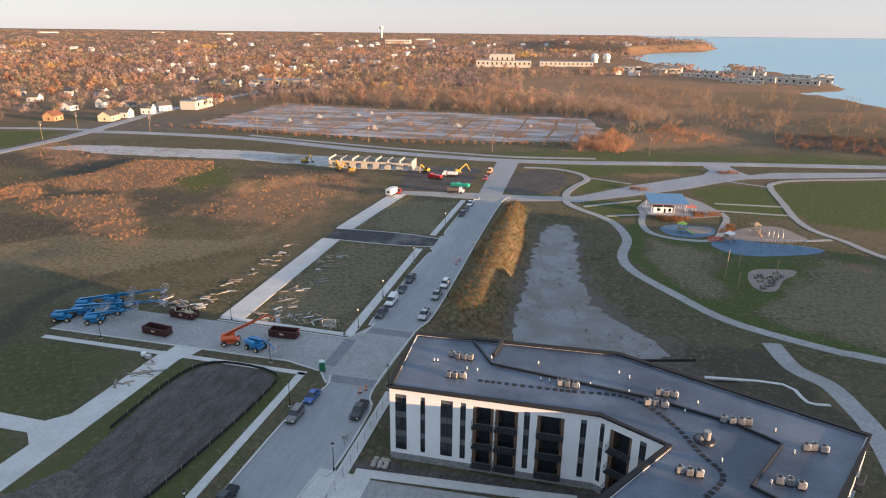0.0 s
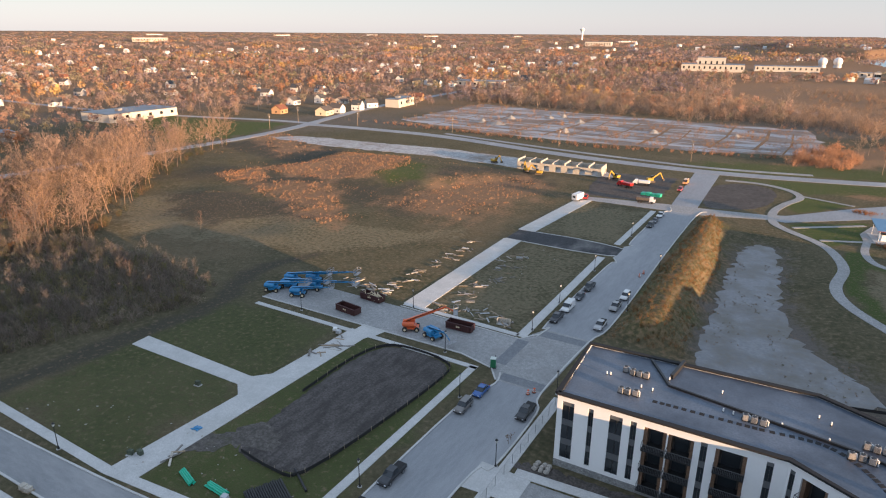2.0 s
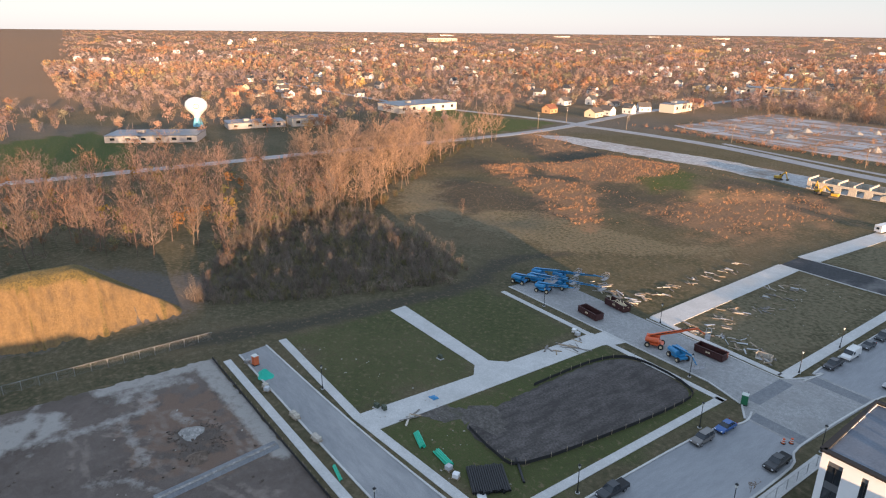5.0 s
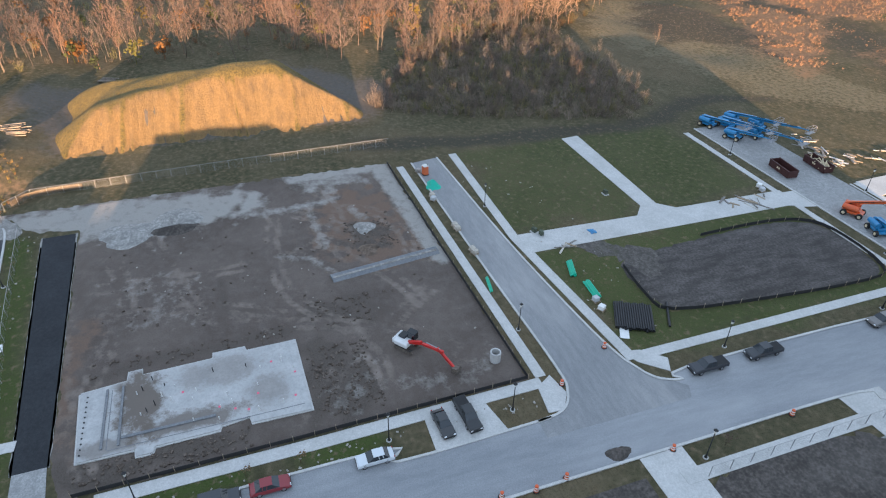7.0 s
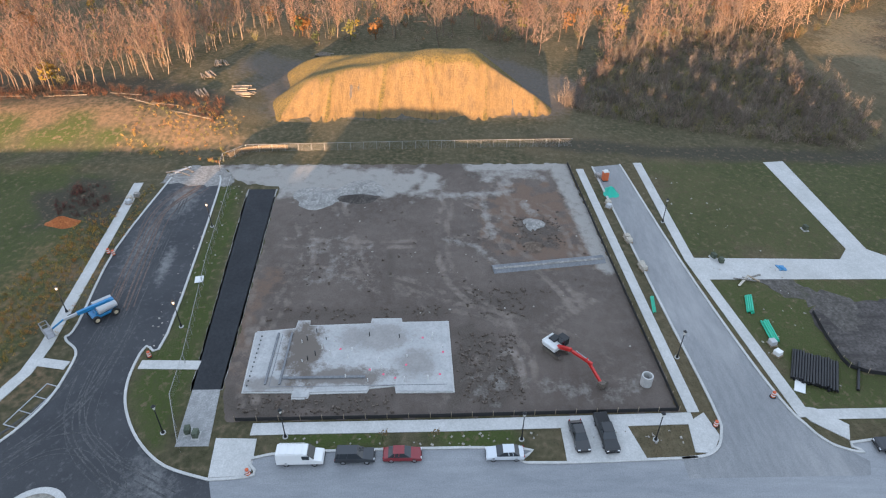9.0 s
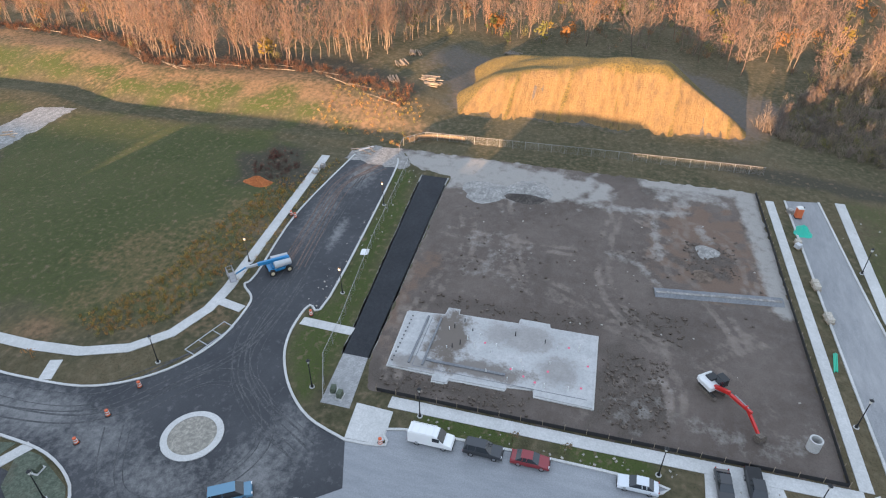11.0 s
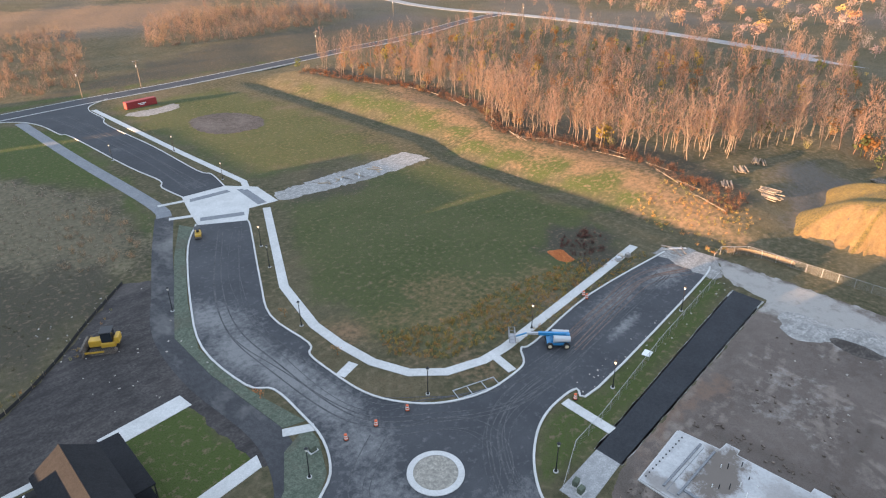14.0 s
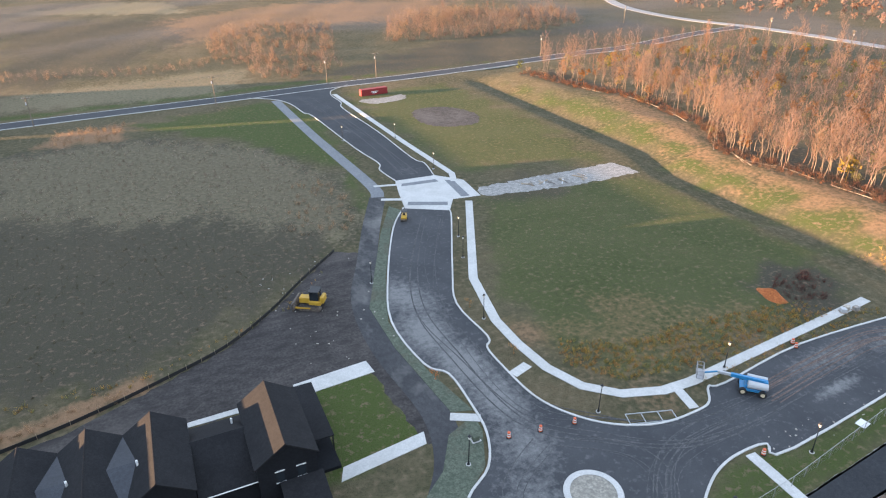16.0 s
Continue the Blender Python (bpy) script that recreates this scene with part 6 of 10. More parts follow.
for q, (x, y) in enumerate([(-23.8, 94.9), (-23.2, 95.0), (-17.8, 93.6), (-16.0, 93.5), (-14.4, 98.4), (-6.3, 98.5), (-5.4, 93.2), (-4.0, 93.1), (2.5, 93.6), (7.1, 98.7), (8.7, 97.6), (8.5, 92.9), (16.5, 89.4), (18.7, 92.4), (28.6, 87.6), (29.9, 82.8), (20.0, 78.4), (25.4, 75.4)]):
    at = pose(x, y, HIGH - 0.1)
    if q:
        copy_thing(vent, at)
    else:
        vent.matrix_basis = at

# ---- row of new townhouses
SHINGLE = surface("dark_shingle", (0.017, 0.0175, 0.0195), (0.024, 0.0245, 0.0265), 0.5, 6.0, 0.92, 0.02, local=True, grit=0.5)
# paler copy of the shingle: sky light on the flatter saddles, put into colour
SHINGLE_SKYLIT = surface("skylit_shingle", (0.032, 0.036, 0.045), (0.045, 0.05, 0.06), 0.5, 6.0, 0.7, 0.02, local=True, grit=0.5)
DARK_SIDING = surface("dark_siding", (0.009, 0.0105, 0.0135), (0.013, 0.0145, 0.018), 0.5, 5.0, 0.8, 0.005, local=True, grit=0.5)


def across(pts, y0, y1):
    """An outline in x and z drawn out along y."""
    return placed(side_prism([(-x, z) for x, z in pts], y0, y1), Matrix.Rotation(radians(90), 4, "Z"))


def townhouse(cx, wing, saddle):
    """A tall gabled block with its ridge along y, and a wing or a low saddle roof on its far side."""
    ob = thing("townhouse", "new townhouse with a dark shingle gable roof", "house", "row of townhouses")
    h, t = 3.6, 0.22
    part("wall", across([(cx - h, 0), (cx - h, 8.3), (cx, 10.7), (cx + h, 8.3), (cx + h, 0)], -71.7, -59.7), DARK_SIDING, ob)
    for s in (-1, 1):
        part("roof", across([(cx, 11.1), (cx + s * 3.9, 8.42), (cx + s * 3.9, 8.42 - t), (cx, 11.1 - t)], -72.2, -59.2), SHINGLE, ob)
    part("ridge_cap", tube((cx, -72.2, 11.08), (cx, -59.2, 11.08), 0.1, 0.1, 6), SHINGLE, ob)
    for q in (-1.6, 1.0):
        win = part("window", box(cx + q - 0.5, -59.78, 5.0, cx + q + 0.5, -59.62, 6.7), GLASS, ob)
        part("frame", add_box(box(cx + q - 0.6, -59.72, 4.9, cx + q + 0.6, -59.6, 5.0), cx + q - 0.6, -59.72, 6.7, cx + q + 0.6, -59.6, 6.8), WHITE_PIPE, win)
    if wing:
        part("wing_wall", side_prism([(-73.6, 0), (-73.6, 5.0), (-67.2, 8.2), (-61.2, 5.1), (-61.2, 0)], cx + h, cx + wing), DARK_SIDING, ob)
        part("wing_roof", side_prism([(-74.0, 5.1), (-67.2, 8.6), (-60.8, 5.2), (-60.8, 4.98), (-67.2, 8.38), (-74.0, 4.88)], cx + 2.6, cx + wing), SHINGLE, ob)
        part("gutter", tube((cx + h, -60.75, 5.08), (cx + wing, -60.75, 5.08), 0.08, 0.08, 6), WHITE_PIPE, ob, "pale eaves gutter")
        part("wing_window", box(cx + h + 3, -61.28, 1.2, cx + h + 5, -61.1, 2.8), GLASS, ob)
        part("vent_stack", tube((-1.4, -70.6, 6.6), (-1.4, -70.6, 7.7), 0.14, 0.14, 8), WHITE_PIPE, ob, "white vent stack")
    if saddle:
        part("saddle_roof", side_prism([(-72.4, 8.5), (-65.4, 9.7), (-58.8, 8.5), (-58.8, 8.2), (-72.4, 8.2)], cx + 0.9, cx + saddle - 0.9), SHINGLE_SKYLIT, ob, "low saddle roof in the valley, coloured paler for sky light")
        part("vent_stack", tube((cx + 1.9, -64.6, 9.5), (cx + 1.9, -64.6, 10.5), 0.14, 0.14, 8), WHITE_PIPE, ob, "white vent stack")
        part("link_wall", box(cx + h, -71.2, 0, cx + saddle - h, -60.0, 8.2), DARK_SIDING, ob)
    return ob


townhouse(-6.4, 10.5, 0)
townhouse(7.8, 0, 7.3)
townhouse(15.1, 0, 7.2)
townhouse(22.3, 0, 7.1)
townhouse(29.4, 0, 0)
lean = thing("garage", "low dark garage with a lean-to roof", "garage")
part("wall", box(-10.2, -59.5, 0, -5.6, -54.2, 3.2), DARK_SIDING, lean)
part("roof", side_prism([(-59.6, 5.0), (-53.8, 3.3), (-53.8, 3.1), (-59.6, 4.8)], -10.6, -5.2), SHINGLE, lean)
part("door", box(-9.6, -54.22, 0, -6.2, -54.1, 2.4), DARK_METAL, lean)
porch = thing("porch", "low dark porch with a railing beside the lawn", "porch", at=(-12.4, -72, 0))
part("porch_floor", box(-1.4, -7, 0, 1.9, 8.5, 0.5), DARK_SIDING, porch)
part("porch_roof", box(-1.5, -7, 3.1, 1.9, 5.5, 3.35, 0.05), SHINGLE, porch)
for y in (-6.8, -2.8, 1.2, 5.3):
    part("post", box(-1.4, y - 0.08, 0.5, -1.24, y + 0.08, 3.1), DARK_METAL, porch)
paving("sidewalk", [(-11.8, -83.6), (-24.4, -84.6), (-24.8, -81.2), (-11.8, -80.2)], 0.08, CONCRETE, "pale concrete walk beside the lawn", "sidewalk")
paving("sidewalk", [(-13.0, -61.0), (-14.0, -63.4), (-26.6, -65.0), (-26.0, -62.6)], 0.08, CONCRETE, "pale concrete walk beside the lawn", "sidewalk")
paving("sidewalk", [(-6.2, -81.8), (4.6, -81.6), (4.6, -80.5), (-6.2, -80.6)], 0.08, CONCRETE, "pale concrete walk behind the houses", "sidewalk")


# ---------------------------------------------------------------- vehicles
RUBBER = plain("rubber", (0.02, 0.02, 0.021), 0.85)
STEEL = plain("bare_steel", (0.35, 0.35, 0.36), 0.45, 0.7)
LAMP_WHITE = plain("headlight", (0.75, 0.76, 0.78), 0.15)
LAMP_RED = plain("tail_light", (0.35, 0.02, 0.02), 0.2)
PAINTS = {}


def paint(rgb):
    if rgb not in PAINTS:
        PAINTS[rgb] = plain("car_paint", rgb, 0.35, 0.0, 0.4, 0.1)
    return PAINTS[rgb]


def tapered(pts, half, top_half, z_turn):
    """A side outline drawn to a width that narrows above z_turn."""
    bm = side_prism(pts, -half, half)
    high = max(z for _, z in pts)
    for v in bm.verts:
        if v.co.z > z_turn:
            f = (v.co.z - z_turn) / (high - z_turn)
            v.co.x *= 1 + (top_half / half - 1) * f
    return bm


# per kind: length, half width, body outline, glass outline, roof
KINDS = {
    "sedan": (4.7, 0.9, [(-2.35, 0.3), (-2.35, 0.72), (-1.7, 0.98), (1.0, 0.92), (2.2, 0.72), (2.35, 0.5), (2.35, 0.3)], [(-1.75, 0.95), (-1.05, 1.4), (0.2, 1.42), (1.05, 0.92)], (-1.05, 0.2, 1.42)),
    "suv": (4.8, 0.95, [(-2.4, 0.38), (-2.4, 1.0), (-2.3, 1.08), (1.0, 1.05), (2.25, 0.92), (2.4, 0.65), (2.4, 0.38)], [(-2.3, 1.06), (-2.05, 1.7), (0.3, 1.72), (1.05, 1.05)], (-2.05, 0.3, 1.72)),
    "minivan": (5.0, 0.98, [(-2.5, 0.35), (-2.5, 0.95), (1.3, 0.98), (2.35, 0.8), (2.5, 0.55), (2.5, 0.35)], [(-2.45, 0.95), (-2.2, 1.7), (0.7, 1.72), (1.6, 0.95)], (-2.2, 0.7, 1.72)),
    "van": (5.7, 1.0, [(-2.85, 0.4), (-2.85, 2.0), (-2.8, 2.08), (0.9, 2.08), (1.7, 1.2), (2.7, 1.0), (2.85, 0.7), (2.85, 0.4)], [(0.98, 2.02), (0.55, 2.02), (0.4, 1.25), (1.68, 1.24)], None),
    "pickup": (5.9, 0.98, [(-2.95, 0.5), (-2.95, 1.08), (1.2, 1.12), (2.75, 1.0), (2.95, 0.75), (2.95, 0.5)], [(-0.75, 1.1), (-0.6, 1.78), (0.75, 1.8), (1.45, 1.1)], (-0.6, 0.75, 1.8)),
}


def car(kind, rgb, label, x, y, turn=0.0):
    """A parked vehicle that faces +y before it is turned."""
    length, half, body, glass, roof = KINDS[kind]
    ob = thing(kind if kind != "suv" else "sport_utility_car", label, "car", "parked cars", (x, y, 0.05), turn)
    shell = tapered(body, half, half * 0.86, 0.9)
    bmesh.ops.bevel(shell, geom=list(shell.edges), offset=0.06, segments=1, affect="EDGES")
    shell_ob = part("body", shell, paint(rgb), ob)
    if kind == "van":
        for side in (-1, 1):
            part("side_window", box(side * 0.94 - 0.04, 0.35, 1.3, side * 0.94 + 0.04, 1.25, 1.85), GLASS, ob)
        bm = bmesh.new()
        q = [bm.verts.new(c) for c in ((-0.85, 0.98, 2.02), (0.85, 0.98, 2.02), (0.9, 1.7, 1.25), (-0.9, 1.7, 1.25))]
        bm.faces.new(q)
        bmesh.ops.translate(bm, verts=bm.verts, vec=(0, 0.05, 0.03))
        bmesh.ops.solidify(bm, geom=list(bm.faces), thickness=0.04)
        part("windscreen", bm, GLASS, ob)
        rack = bmesh.new()
        for yy in (-2.4, -1.5, -0.6, 0.3):
            add_box(rack, -0.86, yy, 2.16, 0.86, yy + 0.06, 2.22)
        for xx in (-0.84, 0.78):
            add_box(rack, xx, -2.6, 2.16, xx + 0.06, 0.6, 2.22)
            add_box(rack, xx, -2.4, 2.0, xx + 0.05, -2.35, 2.18)
            add_box(rack, xx, 0.3, 2.0, xx + 0.05, 0.35, 2.18)
        part("roof_rack", rack, WHITE_PIPE, ob, "white ladder rack")
    else:
        part("glasshouse", tapered(glass, half * 0.93, half * 0.72, 1.0), GLASS, ob, "dark tinted windows")
        y0, y1, z = roof
        top = box(-half * 0.7, y0 - 0.08, z - 0.03, half * 0.7, y1 + 0.08, z + 0.05, 0.03)
        part("roof", top, paint(rgb), ob)
        pil = bmesh.new()
        for side in (-1, 1):
            for yy in (y0 * 0.9, (y0 + y1) / 2):
                add_tube(pil, (side * half * 0.88, yy, 1.05), (side * half * 0.7, yy + 0.08, z), 0.05, 0.05, 4)
        part("pillars", pil, paint(rgb), ob)
    if kind == "pickup":
        part("cargo_bed", box(-0.78, -2.8, 1.0, 0.78, -0.85, 1.14), RUBBER, ob, "black bed liner")
    wheel = add_tube(bmesh.new(), (-0.11, 0, 0), (0.11, 0, 0), 0.36, 0.36, 14)
    first = None
    for side in (-1, 1):
        for yy in (-length * 0.29, length * 0.31):
            if first is None:
                first = part("wheel", wheel, RUBBER, ob)
                w = first
                rim = part("rim", tube((-0.13, 0, 0), (0.13, 0, 0), 0.21, 0.21, 10), STEEL, w)
            else:
                w = first.copy()
                scene.collection.objects.link(w)
                rm = rim.copy()
                scene.collection.objects.link(rm)
                rm.parent = w
            w.location = (side * (half - 0.12), yy, 0.34)
    for side in (-1, 1):
        part("headlight", box(side * half * 0.7 - 0.16, length / 2 - 0.1, 0.62, side * half * 0.7 + 0.16, length / 2 + 0.02, 0.78, 0.02), LAMP_WHITE, ob)
        part("tail_light", box(side * half * 0.82 - 0.08, -length / 2 - 0.02, 0.68, side * half * 0.82 + 0.08, -length / 2 + 0.08, 0.92, 0.02), LAMP_RED, ob)
    part("bumper", box(-half * 0.9, length / 2 - 0.06, 0.32, half * 0.9, length / 2 + 0.06, 0.5, 0.03), RUBBER, ob)
    part("bumper", box(-half * 0.9, -length / 2 - 0.06, 0.32, half * 0.9, -length / 2 + 0.06, 0.5, 0.03), RUBBER, ob)
    return ob


BLACK, GREYC, WHITEC = (0.012, 0.013, 0.015), (0.16, 0.15, 0.14), (0.78, 0.78, 0.77)
car("van", WHITEC, "white work van with a ladder rack on its roof", -49.1, -15.8)
car("suv", (0.03, 0.033, 0.038), "dark grey boxy utility car parked at the kerb", -49.2, -9.2)
car("sedan", (0.22, 0.018, 0.025), "dark red saloon parked at the kerb", -49.3, -3.4)
car("sedan", (0.6, 0.63, 0.66), "silver-white saloon parked at the kerb", -49.2, 9.2, 180)
car("sedan", (0.03, 0.03, 0.032), "dark saloon parked across the driveway", -51.6, 18.9, -86)
car("pickup", BLACK, "long black pickup on the driveway", -52.0, 22.4, -86)
car("pickup", (0.02, 0.022, 0.028), "black pickup parked at the kerb", -49.4, 58.6, 180)
car("pickup", (0.018, 0.02, 0.024), "dark pickup with a bed cover at the kerb", -49.3, 68.4, 180)
car("suv", GREYC, "grey-beige utility car parked at the kerb", -49.1, 91.4, 180)
car("sedan", (0.02, 0.09, 0.3), "bright blue saloon parked at the kerb", -48.8, 98.0, 180)
car("pickup", BLACK, "black pickup with a dusty bonnet at the kerb", -38.3, 95.8, 180)
car("pickup", (0.02, 0.02, 0.024), "dark crew pickup parked by the crossing", -48.4, 137.8, 180)
car("van", (0.7, 0.7, 0.68), "white box van parked at the kerb", -48.2, 145.2, 180)
car("sedan", (0.03, 0.034, 0.04), "dark saloon parked behind the van", -48.1, 153.6, 180)
car("pickup", (0.03, 0.034, 0.036), "dark green pickup parked at the kerb", -48.0, 161.6, 180)
car("pickup", (0.4, 0.4, 0.4), "silver and black pickup facing the crossing", -37.8, 139.4, 180)
car("pickup", (0.3, 0.3, 0.29), "grey pickup with a work bed", -37.9, 152.2, 180)
car("suv", (0.65, 0.65, 0.63), "white utility car with dark windows", -37.6, 160.2, 180)
car("pickup", (0.72, 0.72, 0.7), "white pickup near the park crossing", -48.2, 247.5, 180)
car("sedan", (0.05, 0.05, 0.055), "dark saloon near the park crossing", -48.2, 238.5, 180)
car("suv", (0.03, 0.03, 0.03), "black utility car near the park crossing", -48.2, 231.5, 180)
car("minivan", (0.1, 0.22, 0.32), "pale blue minivan stopped beside the traffic circle", -35.6, -36.0, 31)

# ---------------------------------------------------------------- site machines
BLUE = plain("blue_machine_paint", (0.02, 0.2, 0.42), 0.4, 0.0, 0.3)
ORANGE = plain("orange_machine_paint", (0.62, 0.1, 0.02), 0.4, 0.0, 0.3)
CREAM = plain("cream_paint", (0.6, 0.5, 0.33), 0.5)
RED = plain("red_machine_paint", (0.55, 0.015, 0.012), 0.4, 0.0, 0.3)
YELLOW = plain("yellow_machine_paint", (0.5, 0.3, 0.03), 0.5)
MACHINE_WHITE = plain("machine_white", (0.7, 0.7, 0.69), 0.45)
GREY_SHELL = plain("grey_cowling", (0.45, 0.46, 0.47), 0.45)


def boom_lift(x, y, turn, colour, cowl, label, lift=4.0, reach=7.5, jib=-8.0, z=0.05):
    """A self-propelled boom lift; its boom leaves forward at the angle lift."""
    ob = thing("boom_lift", label, "boom lift", "boom lifts", (x, y, z), turn)
    ob.scale = (1.25, 1.25, 1.25)
    part("chassis", box(-0.9, -1.5, 0.45, 0.9, 1.5, 0.85, 0.08), colour, ob)
    for sx in (-1, 1):
        for yy in (-1.15, 1.15):
            w = part("wheel", tube((sx * 0.85, yy, 0.48), (sx * 1.2, yy, 0.48), 0.48, 0.48, 14), RUBBER, ob)
            part("rim", tube((sx * 1.02, yy, 0.48), (sx * 1.23, yy, 0.48), 0.26, 0.26, 10), CREAM, w)
    part("turret", box(-0.7, -1.0, 0.85, 0.7, 1.0, 1.2, 0.08), colour, ob)
    for sx in (-1, 1):
        part("cowling", placed(tube((0, -1.6, 0), (0, 0.7, 0), 0.42, 0.5, 12), Matrix.Translation((sx * 0.72, 0, 1.45))), cowl, ob, "rounded engine cowling")
    a, t = radians(lift), radians(jib)
    heel = Vector((0, -1.3, 1.75))
    head = heel + Vector((0, math.cos(a), math.sin(a))) * reach
    bm = placed(box(-0.2, 0, -0.24, 0.2, reach * 0.72, 0.24, 0.03), Matrix.Translation(heel) @ Matrix.Rotation(a, 4, "X"))
    boom = part("boom", bm, colour, ob)
    part("inner_boom", placed(box(-0.14, reach * 0.6, -0.17, 0.14, reach, 0.17, 0.02), Matrix.Translation(heel) @ Matrix.Rotation(a, 4, "X")), cowl, boom)
    part("heel_post", add_box(bmesh.new(), -0.32, -1.6, 1.1, 0.32, -1.0, 1.9, 0.05), colour, ob)
    tip = head + Vector((0, math.cos(t), math.sin(t))) * 1.7
    part("jib", tube(head, tip, 0.12, 0.12, 6), colour, ob)
    cage = bmesh.new()
    for zz in (0.0, 0.55, 1.1):
        for p, q in (((-1.1, 0), (1.1, 0)), ((1.1, 0), (1.1, 0.8)), ((1.1, 0.8), (-1.1, 0.8)), ((-1.1, 0.8), (-1.1, 0))):
            add_tube(cage, (tip.x + p[0], tip.y + p[1], tip.z - 0.3 + zz), (tip.x + q[0], tip.y + q[1], tip.z - 0.3 + zz), 0.04, 0.04, 4)
    for p in ((-1.1, 0), (1.1, 0), (1.1, 0.8), (-1.1, 0.8), (0, 0.8)):
        add_tube(cage, (tip.x + p[0], tip.y + p[1], tip.z - 0.3), (tip.x + p[0], tip.y + p[1], tip.z + 0.8), 0.04, 0.04, 4)
    part("basket", cage, STEEL, ob, "steel work basket")
    part("basket_floor", box(tip.x - 1.1, tip.y, tip.z - 0.36, tip.x + 1.1, tip.y + 0.8, tip.z - 0.3), STEEL, ob)
    part("hose", add_tube(bmesh.new(), heel + Vector((0.25, 0.4, 0.1)), head + Vector((0.2, -0.6, 0.15)), 0.05, 0.05, 5), RUBBER, ob)
    return ob


boom_lift(-76.8, -51.2, -135, BLUE, GREY_SHELL, "blue boom lift with its basket over the walk", 2, 5.6, -20)
for x, y, turn, up, far in ((-121.5, 114.6, -70, 5, 7.5), (-119.4, 118.6, -78, 6, 9.0), (-113.2, 115.6, -64, 3, 6.5), (-112.4, 121.4, -80, 7, 9.5), (-121.6, 122.4, -72, 8, 8.5), (-116.4, 125.6, -76, 9, 10.0)):
    boom_lift(x, y, turn, BLUE, BLUE, "blue boom lift parked close among others", up, far, 4)
boom_lift(-76.0, 114.2, -62, ORANGE, ORANGE, "orange boom lift with its cream boom raised", 22, 8.5, -30)
boom_lift(-69.4, 113.4, -108, BLUE, BLUE, "small blue boom lift with a lowered boom", 6, 4.6, -35)


def tracked_base(ob, half, width, length, material):
    for sx in (-1, 1):
        c = sx * half
        pts = [(-length / 2 + 0.2, 0.05), (length / 2 - 0.2, 0.05), (length / 2, 0.35), (length / 2 - 0.25, 0.72), (-length / 2 + 0.25, 0.72), (-length / 2, 0.35)]
        tr = part("track", side_prism(pts, c - width / 2, c + width / 2), material, ob, "muddy steel track")
        shoes = bmesh.new()
        k = int(length / 0.22)
        for q in range(k):
            yy = -length / 2 + 0.3 + (length - 0.6) * q / (k - 1)
            add_box(shoes, c - width / 2 - 0.02, yy - 0.05, 0.7, c + width / 2 + 0.02, yy + 0.05, 0.77)
        part("track_shoes", shoes, RUBBER, tr)


MUD = surface("muddy_steel", (0.12, 0.1, 0.085), (0.2, 0.17, 0.14), 1.5, 8.0, 0.8, 0.01, local=True)
digger = thing("excavator", "white excavator with a red boom on the bare soil", "excavator", at=(-67.2, 18.6, 0.02), turn=-52)
tracked_base(digger, 1.0, 0.5, 3.4, MUD)
part("house", box(-1.25, -1.7, 0.9, 1.25, 0.7, 1.7, 0.12), MACHINE_WHITE, digger, "white engine house")
part("counterweight", box(-1.2, -2.0, 0.95, 1.2, -1.6, 1.8, 0.15), MACHINE_WHITE, digger)
part("engine_cover", box(-1.1, -1.5, 1.7, 0.3, -0.3, 1.95, 0.06), DARK_METAL, digger)
cab = part("cab", box(-1.2, -0.2, 1.7, -0.2, 1.2, 2.9, 0.08), GLASS, digger, "dark glazed cab")
part("cab_roof", box(-1.22, -0.22, 2.88, -0.18, 1.22, 2.98, 0.03), DARK_METAL, cab)
part("boom", placed(add_box(add_box(bmesh.new(), -0.2, 0, -0.28, 0.2, 2.6, 0.28, 0.04), -0.18, 2.3, -0.22, 0.18, 5.9, 0.2, 0.04, Matrix.Rotation(radians(-20), 4, "X") @ Matrix.Translation((0, 0.25, 0.75))), Matrix.Translation((0.3, 0.5, 1.6)) @ Matrix.Rotation(radians(24), 4, "X")), RED, digger, "red lifting boom")
part("stick", placed(box(-0.16, -0.5, -0.2, 0.16, 3.3, 0.2, 0.04), Matrix.Translation((0.3, 5.9, 2.75)) @ Matrix.Rotation(radians(-38), 4, "X")), RED, digger, "red dipper stick")
part("hydraulic_ram", add_tube(add_tube(bmesh.new(), (0.3, 0.9, 1.2), (0.3, 2.4, 2.2), 0.08), (0.3, 3.6, 3.1), (0.3, 6.0, 3.05), 0.07), STEEL, digger)
part("bucket", placed(side_prism([(0, 0), (0.9, 0.15), (1.0, -0.6), (0.5, -1.0), (-0.1, -0.8)], -0.55, 0.55), Matrix.Translation((0.3, 8.3, 0.98))), MUD, digger, "dusty bucket")

dozer = thing("bulldozer", "yellow bulldozer on dark trampled soil", "bulldozer", at=(-20.6, -105.4, 0.02), turn=-122)
dozer.scale = (1.45, 1.45, 1.45)
tracked_base(dozer, 0.95, 0.55, 3.2, MUD)
part("engine_hood", box(-0.5, -0.1, 0.75, 0.5, 1.5, 1.6, 0.06), YELLOW, dozer)
part("body", box(-0.85, -1.5, 0.7, 0.85, 0.1, 1.3, 0.06), YELLOW, dozer)
cab = part("cab", box(-0.7, -1.2, 1.3, 0.7, 0.0, 2.6, 0.05), GLASS, dozer, "dark glazed cab")
part("cab_roof", box(-0.8, -1.3, 2.6, 0.8, 0.1, 2.72, 0.04), DARK_METAL, cab)
part("tank", box(-0.7, -1.9, 1.0, 0.7, -1.4, 1.9, 0.08), YELLOW, dozer)
